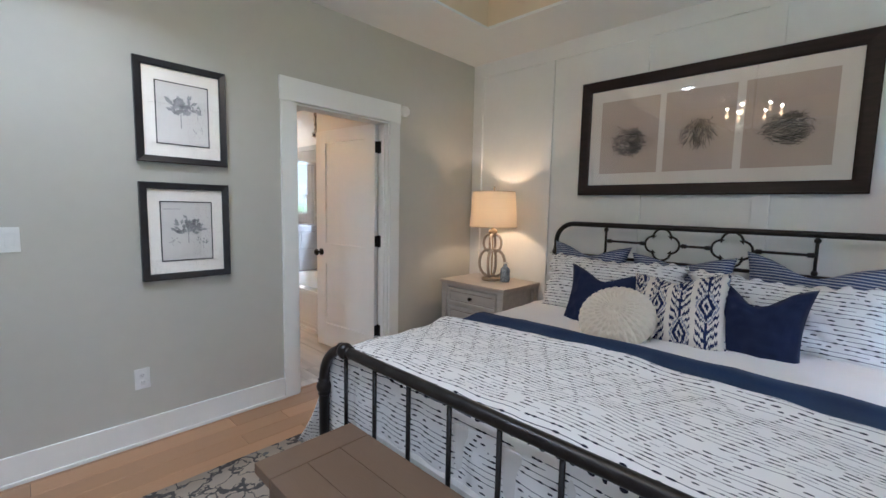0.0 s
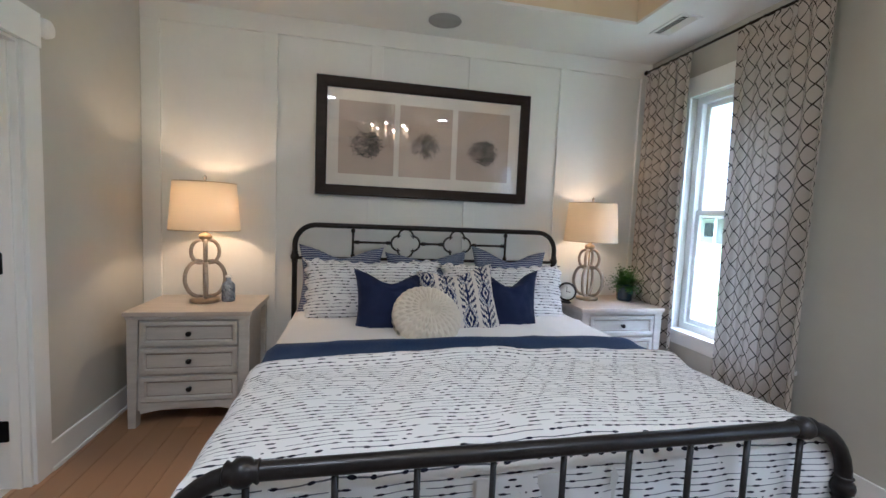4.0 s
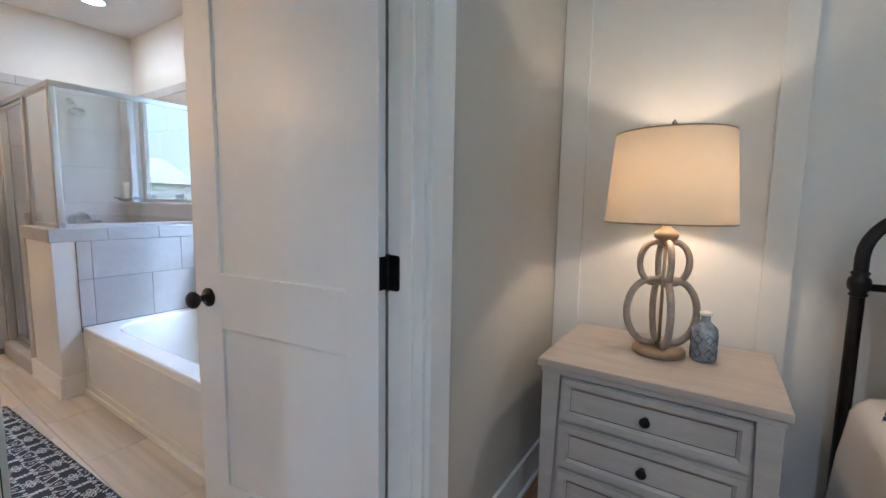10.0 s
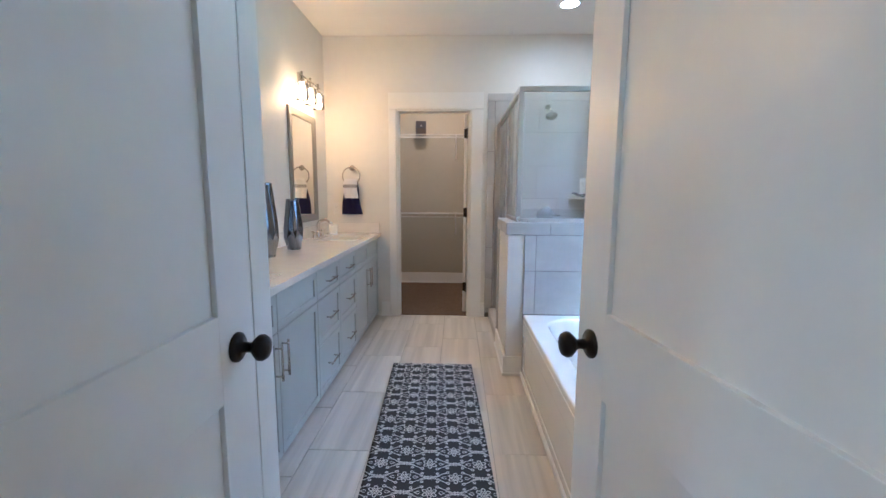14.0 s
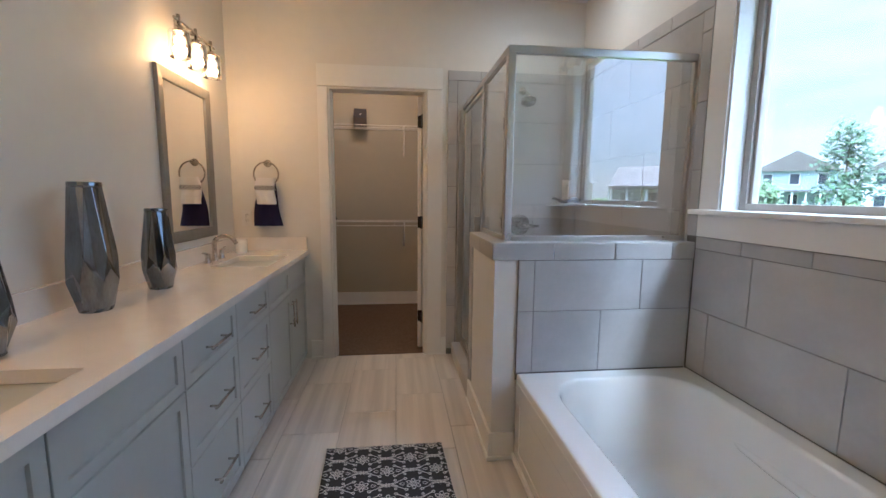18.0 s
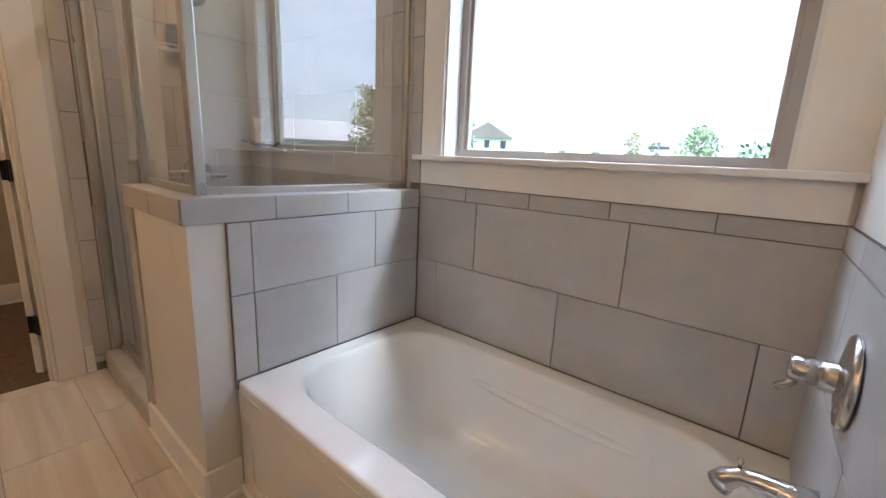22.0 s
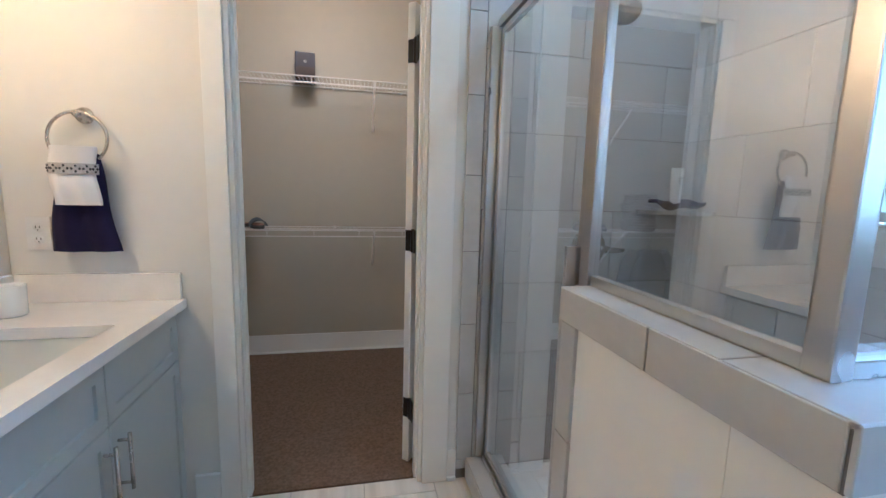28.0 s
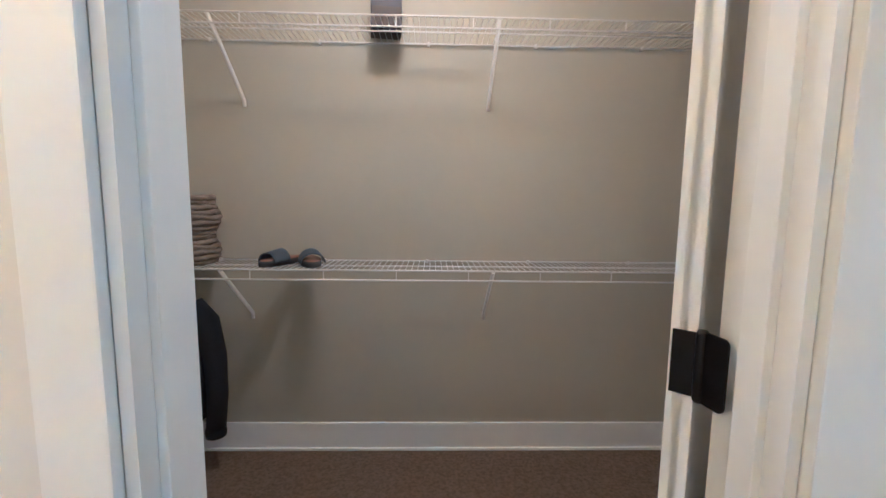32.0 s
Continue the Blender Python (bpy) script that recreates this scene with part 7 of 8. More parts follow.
part("tube_body", loft(bmesh.new(), [ring(-0.022, 0.022, -0.018, 0.018, 0.017, 0.018), ring(-0.026, 0.026, -0.016, 0.016, 0.015, 0.08), ring(-0.031, 0.031, -0.003, 0.003, 0.0025, 0.148)]), M_PORC, s)
part("cap", lathe(bmesh.new(), [(0.0, 0.0), (0.019, 0.0), (0.02, 0.004), (0.02, 0.018), (0.0, 0.018)], n=20), M_WHITEPLASTIC, s)
bm = bmesh.new()
for k, w in enumerate((0.026, 0.018, 0.012)):
    box(bm, -w / 2, w / 2, -0.0195, -0.0185, 0.105 - k * 0.012, 0.108 - k * 0.012)
part("label_line", bm, M_DARK, s)
bm = bmesh.new()
grid_sheet(bm, 20, 14, lambda u, v: (4.52 + 0.19 * u, 9.20 - 0.115 * v, 1.236 + 0.014 * math.sin(u * 9) * math.sin(v * 5 + 1) + 0.02 * abs(2 * u - 1) ** 2))
uvl = bm.loops.layers.uv.verify()
ob = single("folded_washcloth", bm, M_TOWELN, "dark blue washcloth on the shower shelf", "towel", smooth=True)
md = ob.modifiers.new("thickness", 'SOLIDIFY')
md.thickness = 0.012

# ---- bath window ----
y0, y1, z0, z1 = WIN_BATH
w = thing("window_bath", (0, 0, 0), "large fixed window in a taupe frame, street and lawn outside", "window", kind="structure")
bm = bmesh.new()
for a, b, c, d in ((y0, y0 + 0.045, z0, z1), (y1 - 0.045, y1, z0, z1), (y0 + 0.045, y1 - 0.045, z1 - 0.045, z1), (y0 + 0.045, y1 - 0.045, z0, z0 + 0.03)):
    box(bm, TX + 0.085, TX + 0.150, a, b, c, d, 0.003)
for a, b, c, d in ((y0 + 0.045, y0 + 0.062, z0 + 0.03, z1 - 0.045), (y1 - 0.062, y1 - 0.045, z0 + 0.03, z1 - 0.045)):
    box(bm, TX + 0.098, TX + 0.125, a, b, c, d, 0.003)
part("window_frame", bm, M_WINTAN, w, "taupe vinyl frame")
g = part("pane", nbox(TX + 0.108, TX + 0.114, y0 + 0.05, y1 - 0.05, z0 + 0.025, z1 - 0.04), M_GLASS, w)
g.visible_shadow = False
bm = bmesh.new()
for a, b in ((y0 - 0.002, y0 + 0.012), (y1 - 0.012, y1 + 0.002)):
    box(bm, TX + 0.0005, TX + 0.085, a, b, z0, z1)
part("return", bm, M_WINFRAME, w)
bm = bmesh.new()
box(bm, TX - 0.008, TX + 0.0118, y0 - 0.15, y0, z0, z1 + 0.20, 0.002)
box(bm, TX - 0.008, TX + 0.0118, y1, y1 + 0.118, z0, z1 + 0.20, 0.002)
part("window_casing", bm, M_TRIM, w)
part("window_stool", nbox(TX - 0.045, TX + 0.085, y0 - 0.17, y1 + 0.145, z0 - 0.024, z0 - 0.0005, 0.007, 3), M_TRIM, w)
part("window_apron", nbox(TX - 0.012, TX + 0.0118, y0 - 0.125, y1 + 0.115, 1.094, z0 - 0.0245, 0.003), M_TRIM, w)

# gathered fabric shade
sh = thing("roman_shade", (0, 0, 0), "cream roman shade with dark branching pattern, gathered at the hem", "window shade")
VYa, VYb = 6.409, 7.90


def uv_metres(bm, su, sv):
    uvl = bm.loops.layers.uv.verify()
    for f in bm.faces:
        for l in f.loops:
            l[uvl].uv = (l[uvl].uv[0] * su, l[uvl].uv[1] * sv)
    return bm


bm = bmesh.new()
grid_sheet(bm, 40, 14, lambda u, v: (TX - 0.045 - 0.008 * math.sin(v * 3.1) - 0.004 * math.sin(u * 14), VYa + (VYb - VYa) * u, 2.735 - 0.37 * v))
part("panel", uv_metres(bm, 1.46, 0.39), M_DAMASK, sh, smooth=True)
for k in range(3):
    bm = bmesh.new()

    def fn(u, v, k=k):
        a = math.pi * (v * 1.25 - 0.1)
        wob = 0.006 * math.sin(u * 37 + k * 2) + 0.004 * math.sin(u * 83 + k)
        return (TX - 0.050 - (0.026 + 0.006 * k) * math.sin(a) - wob, VYa - 0.006 + (VYb - VYa + 0.012) * u, 2.372 - 0.022 * k - 0.032 * v + wob)
    grid_sheet(bm, 90, 8, fn)
    part("hem_fold", uv_metres(bm, 1.46, 0.36), M_DAMASK, sh, smooth=True)
for y in (VYa, VYb):
    part("return_edge", nbox(TX - 0.046, TX - 0.009, min(y, y), y + 0.002, 2.37, 2.735), M_DAMASK, sh)
downlight((4.285, 8.63, CH), "round white recessed ceiling light over the shower, lit")

# ---- bath rug ----
bm = bmesh.new()
grid_sheet(bm, 30, 60, lambda u, v: (2.955 + 0.575 * u + 0.07 * (1 - v), 6.455 + 1.572 * v, 0.011 + 0.0012 * math.sin(u * 23) * math.sin(v * 41)))
ob = single("bath_rug", uv_metres(bm, 0.575, 1.572), M_BATHRUG, "charcoal bath runner with white rosettes and scrolls", "rug")
md = ob.modifiers.new("thickness", 'SOLIDIFY')
md.thickness, md.offset = 0.010, -1.0

# ---- closet: wire shelves and what lies on them ----
def wire_shelf(z, label):
    s = thing("wire_shelf", (0, 0, 0), label, "shelf", group="wire shelves in the closet")
    ya, yb = CY1 - 0.305, CY1 - 0.012
    xa, xb = CX0 + 0.01, CX1 - 0.01
    for y, zz in ((ya, z), (ya, z - 0.042), (yb, z), ((ya + yb) / 2, z - 0.004)):
        part("long_rod", tube(bmesh.new(), [(xa, y, zz), (xb, y, zz)], 0.0040, 8), M_WIRE, s)
    n = int((xb - xa) / 0.0254)
    wire = tube(bmesh.new(), [(0, yb, z + 0.003), (0, ya + 0.002, z + 0.003), (0, ya - 0.001, z - 0.006)], 0.0014, 5)
    me = bpy.data.meshes.new("cross_wire")
    wire.to_mesh(me)
    wire.free()
    me.materials.append(M_WIRE)
    for i in range(n + 1):
        o = new("cross_wire", me)
        o.parent = s
        o.location = (xa + (xb - xa) * i / n, 0, 0)
    for i in range(12):
        x = xa + 0.15 + i * 0.305
        part("spacer", nbox(x - 0.0022, x + 0.0022, ya - 0.004, ya - 0.001, z - 0.043, z + 0.002, 0.001), M_WIRE, s)
    for x in (2.250, 3.395, 4.54):
        bm = tube(bmesh.new(), [(x, ya, z - 0.004), (x, CY1 - 0.006, z - 0.265), (x, CY1 - 0.003, z - 0.295)], 0.0088, 8)
        part("brace", bm, M_WIRE, s)
        part("screw", lathe(bmesh.new(), [(0.0, -0.006), (0.005, -0.005), (0.006, 0.0)], x, CY1 - 0.001, z - 0.288, n=10, axis='y', caps=False), M_NICKEL, s)
    for i in range(7):
        x = xa + 0.3 + i * 0.5
        part("wall_clip", nbox(x - 0.006, x + 0.006, CY1 - 0.018, CY1 - 0.0005, z - 0.01, z + 0.008, 0.002), M_WIRE, s)
    return s


wire_shelf(2.008, "white wire closet shelf near the ceiling")
wire_shelf(0.991, "white wire closet shelf holding sandals and a basket")

b = thing("storage_box", (2.923, CY1 - 0.105, 2.0125), "dark navy box standing on the top shelf", "box", 8)
part("box_body", nbox(-0.066, 0.066, -0.06, 0.06, 0.0, 0.185, 0.003), mat("dark_navy_card", (0.012, 0.012, 0.028), rough=0.5, var=0.2), b)
part("box_front", nbox(-0.063, 0.063, -0.0625, -0.0605, 0.004, 0.090, 0.001), mat("dark_brown_card", (0.03, 0.018, 0.014), rough=0.6, var=0.3), b)
part("emblem", lathe(bmesh.new(), [(0.006, -0.0615), (0.0085, -0.0615)], 0, 0, 0.125, n=20, axis='y', caps=False), M_WHITEPLASTIC, b)

M_SEAGRASS = mat("grey_woven_rope", (0.20, 0.165, 0.13), rough=0.9, var=0.4, scale=30, bump=1.0, bscale=90, stretch=(1, 1, 6))
k = thing("rope_basket", (2.035, CY1 - 0.165, 0.9955), "tall grey woven rope basket on the lower shelf", "basket")
for i in range(14):
    z = 0.012 + i * 0.0215
    r = 0.118 + 0.012 * math.sin(i * 0.9) + 0.010 * (i / 13)
    bm = bmesh.new()
    pts = [((r + 0.004 * math.sin(9 * a + i)) * math.cos(a), (r + 0.004 * math.sin(9 * a + i)) * math.sin(a), z + 0.003 * math.sin(5 * a + 2 * i)) for a in (2 * math.pi * j / 36 for j in range(36))]
    tube(bm, pts, 0.0125, 7, closed=True)
    part("rope_coil", bm, M_SEAGRASS, k)
part("basket_floor", lathe(bmesh.new(), [(0.0, 0.0), (0.118, 0.0), (0.118, 0.012), (0.0, 0.012)], n=30), M_SEAGRASS, k)

M_SOLE = mat("dark_grey_foam_sole", (0.035, 0.035, 0.04), rough=0.7)
M_STRAP = mat("slate_leather_strap", (0.05, 0.065, 0.085), rough=0.5)
M_FOOTBED = mat("tan_footbed", (0.22, 0.11, 0.07), rough=0.6)


def sandal(at, rz, mirror):
    s = thing("sandal", at, "slate blue slide sandal with tan footbed on the wire shelf", "shoe", rz, group="pair of sandals")
    outline = []
    for i in range(24):
        a = 2 * math.pi * i / 24
        w = 0.043 + 0.007 * math.cos(a)
        outline.append((w * math.sin(a) + 0.006 * mirror * math.cos(a), -0.125 * math.cos(a)))
    part("sole", loft(bmesh.new(), [[(x, y, 0.0) for x, y in outline], [(x * 1.02, y * 1.01, 0.012) for x, y in outline], [(x * 0.98, y * 0.99, 0.024) for x, y in outline]]), M_SOLE, s)
    part("footbed", loft(bmesh.new(), [[(x * 0.94, y * 0.96, 0.0242) for x, y in outline], [(x * 0.9, y * 0.94, 0.028) for x, y in outline]]), M_FOOTBED, s, "tan footbed")
    bm = bmesh.new()
    grid_sheet(bm, 14, 6, lambda u, v: (0.049 * math.cos(math.pi * u), -0.085 + 0.085 * v, 0.014 + 0.052 * math.sin(math.pi * u) * (0.75 + 0.25 * v)))
    st = part("strap", bm, M_STRAP, s, smooth=True)
    md = st.modifiers.new("thickness", 'SOLIDIFY')
    md.thickness = 0.005
    return s


sandal((2.462, CY1 - 0.17, 0.9965), -28, 1)
sandal((2.588, CY1 - 0.17, 0.9965), 24, -1)

# a dark jacket hanging from the lower shelf
j = thing("jacket", (1.93, CY1 - 0.19, -0.03), "black jacket hanging under the lower shelf", "jacket")
M_JACKET = mat("black_denim", (0.006, 0.008, 0.013), rough=0.85, var=0.4, scale=12, bump=0.4, bscale=200)


def sleeve(sx):
    pts = [(sx * 0.13, 0, 0.84), (sx * 0.19, 0, 0.76), (sx * 0.215, 0.01, 0.60), (sx * 0.225, 0.0, 0.42), (sx * 0.215, -0.01, 0.25)]
    return tube(bmesh.new(), pts, [0.05, 0.058, 0.052, 0.046, 0.042], 14)


bm = loft(bmesh.new(), [ring(-0.16, 0.16, -0.06, 0.06, 0.055, 0.30), ring(-0.17, 0.17, -0.07, 0.07, 0.06, 0.50), ring(-0.17, 0.17, -0.065, 0.065, 0.06, 0.72), ring(-0.12, 0.12, -0.05, 0.05, 0.045, 0.83), ring(-0.05, 0.05, -0.035, 0.035, 0.03, 0.87)])
part("jacket_body", bm, M_JACKET, j)
for sx in (-1, 1):
    sl = part("sleeve", sleeve(sx), M_JACKET, j)
    part("cuff", lathe(bmesh.new(), [(0.036, -0.03), (0.044, -0.025), (0.046, 0.0), (0.043, 0.012)], sx * 0.215, -0.01, 0.25, n=16, caps=False), M_JACKET, sl)
part("hanger_hook", tube(bmesh.new(), [(0, 0, 0.865), (0, 0, 0.97), (0, 0.012, 0.99), (0, 0.022, 0.985)], 0.0025, 8), M_NICKEL, j)
d = thing("flush_light", (3.05, 9.95, CH), "flush round closet ceiling light, lit", "ceiling light")
part("pan", lathe(bmesh.new(), [(0.14, 0.0), (0.145, -0.02), (0.135, -0.03)], n=36, caps=False), M_WHITEPLASTIC, d)
part("diffuser", lathe(bmesh.new(), [(0.135, -0.028), (0.11, -0.055), (0.06, -0.072), (0.0, -0.078)], n=36, caps=False), glow_mat("glowing_opal_glass", (1.0, 0.86, 0.68), 5.0), d)

# ---- tiles, each a piece of its own ----
_tiles = {}


def tile(name, parent, material, size, at, gap=0.0016, bevel=0.0012):
    """A tile of the given size (x, y, z), its low corner at the given place; alike tiles share their mesh."""
    key = (material.name, *(round(s, 3) for s in size))
    if key not in _tiles:
        thin = min(range(3), key=lambda i: size[i])
        lo = [gap, gap, gap]
        hi = [s - gap for s in size]
        lo[thin], hi[thin] = 0.0, size[thin]
        bm = nbox(lo[0], hi[0], lo[1], hi[1], lo[2], hi[2], bevel, 1)
        me = bpy.data.meshes.new(name)
        bm.to_mesh(me)
        bm.free()
        me.materials.append(material)
        _tiles[key] = me
    o = new(name, _tiles[key])
    o.parent = parent
    o.location = at
    return o


# bath floor: long tiles along y, each column stepped by a third
TW, TL = 0.303, 0.605
for i in range(-1, 4):
    x = 2.692 + i * TW
    y = 8.192 + 0.2017 * (i % 3) - 6 * TL
    while y < BATHY1 + 0.02:
        xa, xb = max(x, 2.55), min(x + TW, 3.90)
        ya, yb = max(y, BY1 + 0.062), min(y + TL, BATHY1 + 0.028)
        if xb - xa > 0.03 and yb - ya > 0.03:
            tile("floor_tile", floor_bath, M_FTILE, (xb - xa, yb - ya, 0.0085), (xa, ya, -0.0085))
        y += TL
part("threshold_strip", nbox(DOOR_A[0] + 0.015, DOOR_A[1] - 0.015, BY1 + 0.045, BY1 + 0.068, -0.004, 0.004, 0.002), M_PLANK, floor_bath)


def tile_face(backing, axis, face, out, u0, u1, z0, z1, rows, offs, length, thick=0.0095):
    """Rows of tiles on a wall face; rows are heights from z0 up, offs shifts of each row's joints."""
    z = z0
    for r, h in enumerate(rows):
        zt = min(z + h, z1)
        u = u0 - offs[r % len(offs)]
        while u < u1:
            a, b = max(u, u0), min(u + length, u1)
            if b - a > 0.012 and zt - z > 0.012:
                if axis == 'x':
                    tile("wall_tile", backing, M_WTILE, (thick, b - a, zt - z), (face if out > 0 else face - thick, a, z))
                else:
                    tile("wall_tile", backing, M_WTILE, (b - a, thick, zt - z), (a, face if out > 0 else face - thick, z))
            u += length
        z += h


# tub surround on the window wall
tw = struct("tile_wall_tub", nbox(TX + 0.0005, TX + 0.0119, 6.4065, 7.8765, 0.0, 1.0925), M_WGROUT, "large grey wall tiles round the tub", "wall tile")
tile_face(tw, 'x', TX + 0.002, -1, 6.4145, 7.876, 0.437, 0.740, (0.303,), (0.479,), 0.6075, 0.008)
tile_face(tw, 'x', TX + 0.002, -1, 6.4145, 7.876, 0.740, 1.033, (0.293,), (0.098,), 0.615, 0.008)
tile_face(tw, 'x', TX + 0.002, -1, 6.4145, 7.876, 1.033, 1.092, (0.059,), (0.020,), 0.3035, 0.008)
# on the half wall
th = struct("tile_wall_half", nbox(3.868, TX - 0.0085, 7.8832, 7.8917, 0.40, 0.9805), M_WGROUT, "large grey tiles on the half wall over the tub", "wall tile")
for u0, u1, z0, z1 in ((3.868, 3.944, 0.437, 0.737), (3.868, 3.944, 0.737, 0.980), (3.944, 4.277, 0.437, 0.737), (4.277, 4.735, 0.437, 0.737), (3.944, 4.475, 0.737, 0.980), (4.475, 4.735, 0.737, 0.980)):
    tile("wall_tile", th, M_WTILE, (u1 - u0, 0.0065, z1 - z0), (u0, 7.8785, z0))
# cap of the half wall, mitred strips
cp = struct("tile_cap", nbox(3.746, TX - 0.001, 7.8885, 8.041, 0.9815, 1.053), M_WGROUT, "grey tile cap on the half wall", "wall tile")
part("cap_core", nbox(3.746, 3.893, 8.0415, 8.486, 0.9815, 1.053), M_WGROUT, cp)
xs = [3.7445, 4.036, 4.336, 4.626, TX - 0.0012]
for a, b in zip(xs, xs[1:]):
    tile("cap_tile", cp, M_WTILE, (b - a, 0.008, 0.081), (a, 7.8815, 0.981))
    tile("cap_tile", cp, M_WTILE, (b - a, 0.164, 0.008), (a, 7.8820, 1.0542))
for a, b in ((7.8900, 8.185), (8.1855, 8.4885)):
    tile("cap_tile", cp, M_WTILE, (0.008, b - a, 0.081), (3.7425, a, 0.981))
tile("cap_tile", cp, M_WTILE, (0.155, 0.441, 0.008), (3.7445, 8.0465, 1.0542))
tile("cap_tile", cp, M_WTILE, (0.155, 0.008, 0.962), (3.7445, 8.4872, 0.10))
for z0, z1 in ((0.15, 0.42), (0.42, 0.70), (0.70, 0.980)):
    tile("cap_tile", cp, M_WTILE, (0.010, 0.068, z1 - z0), (3.7475, 8.42, z0))
# foot of the tub
te = struct("tile_wall_end", nbox(3.882, TX - 0.001, 6.3935, 6.3995, 0.40, 1.0925), M_WGROUT, "large grey tiles on the wall with the tub spout", "wall tile")
for u0, u1, z0, z1 in ((3.88, 3.952, 0.437, 0.745), (3.88, 3.952, 0.745, 1.03), (3.952, 4.20, 0.437, 0.745), (4.20, 4.735, 0.437, 0.745), (3.952, 4.50, 0.745, 1.03), (4.50, 4.735, 0.745, 1.03), (3.88, 4.18, 1.03, 1.092), (4.18, 4.48, 1.03, 1.092), (4.48, 4.735, 1.03, 1.092)):
    tile("wall_tile", te, M_WTILE, (u1 - u0, 0.0065, z1 - z0), (u0, 6.3985, z0))
te.matrix_basis = pose(4.30, 6.403, 0, 0, 0, math.degrees(math.atan(SKEW))) @ pose(-4.30, -6.403, 0)
# shower: end wall and window-side wall, with a border of narrow tiles
sn = struct("tile_wall_shower_end", nbox(3.703, TX - 0.0005, 9.2625, 9.2698, 0.0, 2.205), M_WGROUT, "grey tiles on the shower end wall", "wall tile")
tile_face(sn, 'y', 9.2585, 1, 3.773, TX - 0.002, 0.046, 2.136, (0.217, 0.3157, 0.3157, 0.3157, 0.3157, 0.3157, 0.294), (0.195, 0.40, 0.19, -0.005), 0.612, 0.007)
for z0, z1 in [(0.046, 0.088)] + [(0.088 + 0.3150 * k, min(0.088 + 0.3150 * (k + 1), 2.136)) for k in range(7)]:
    if z1 - z0 > 0.02:
        tile("border_tile", sn, M_WTILE, (0.073, 0.0085, z1 - z0), (3.699, 9.257, z0))
for a, b in ((3.699, 3.95), (3.95, 4.255), (4.255, 4.56), (4.56, TX - 0.002)):
    tile("border_tile", sn, M_WTILE, (b - a, 0.0085, 0.072), (a, 9.257, 2.136))
se = struct("tile_wall_shower_side", nbox(TX + 0.0005, TX + 0.0119, 7.877, 9.2565, 0.0, 2.205), M_WGROUT, "grey tiles on the shower side wall", "wall tile")
tile_face(se, 'x', TX + 0.002, -1, 7.945, 9.2565, 0.046, 2.136, (0.217, 0.3157, 0.3157, 0.3157, 0.3157, 0.3157, 0.294), (0.0, 0.20, 0.41), 0.612, 0.0075)
for k in range(4):
    z0, z1 = 1.092 + 0.3157 * k, min(1.092 + 0.3157 * (k + 1), 2.136)
    if z1 - z0 > 0.02:
        tile("border_tile", se, M_WTILE, (0.009, 0.067, z1 - z0), (TX - 0.0075, 7.8775, z0))
for a, b in ((7.8775, 8.18), (8.18, 8.485), (8.485, 8.79), (8.79, 9.2565)):
    tile("border_tile", se, M_WTILE, (0.009, b - a, 0.072), (TX - 0.0075, a, 2.136))
cb = bpy.data.objects["shower_curb"]
for a, b in ((8.4955, 8.80), (8.80, 9.2565)):
    tile("curb_tile", cb, M_WTILE, (0.145, b - a, 0.009), (3.745, a, 0.0925))
    tile("curb_tile", cb, M_WTILE, (0.008, b - a, 0.09), (3.7438, a, 0.0015))

# ---- outside: lawn, street, houses, trees ----
GZ = -0.45
M_GRASS = mat("mown_grass", (0.065, 0.105, 0.028), rough=0.9, var=0.35, scale=0.5, bump=0.6, bscale=20, spec=0.1)
M_ASPHALT = mat("grey_asphalt", (0.075, 0.077, 0.08), rough=0.9, var=0.15, scale=1.0)
M_CONC = mat("pale_concrete", (0.30, 0.28, 0.25), rough=0.9, var=0.1, scale=1.5)
M_SIDING = mat("white_lap_siding", (0.50, 0.50, 0.50), rough=0.7, var=0.06, scale=1.0)
M_SIDING2 = mat("blue_grey_siding", (0.27, 0.32, 0.38), rough=0.7, var=0.06, scale=1.0)
M_SIDING3 = mat("tan_siding", (0.42, 0.36, 0.29), rough=0.7, var=0.06, scale=1.0)
M_ROOF = mat("brown_shingle", (0.12, 0.10, 0.085), rough=0.9, var=0.2, scale=2.0)
M_ROOF2 = mat("pale_metal_roof", (0.36, 0.37, 0.38), rough=0.5, var=0.08, scale=1.0)
M_WINDARK = mat("dark_window_glass", (0.03, 0.035, 0.045), rough=0.1)
M_TRUNK = mat("grey_bark", (0.12, 0.095, 0.07), rough=0.9, var=0.3, scale=20, bump=0.5)
M_FOL = mat("green_foliage", (0.07, 0.115, 0.03), rough=0.7, var=0.5, scale=1.5)
M_FOL2 = mat("deep_green_foliage", (0.045, 0.085, 0.03), rough=0.7, var=0.5, scale=1.5)
M_FOL3 = mat("amber_foliage", (0.12, 0.11, 0.03), rough=0.7, var=0.4, scale=1.5)

bm = bmesh.new()
grid_sheet(bm, 24, 24, lambda u, v: ((u - 0.5) * 1800, (v - 0.5) * 1800, GZ))
struct("ground", bm, M_GRASS, "mown green lawn reaching the horizon", "lawn")


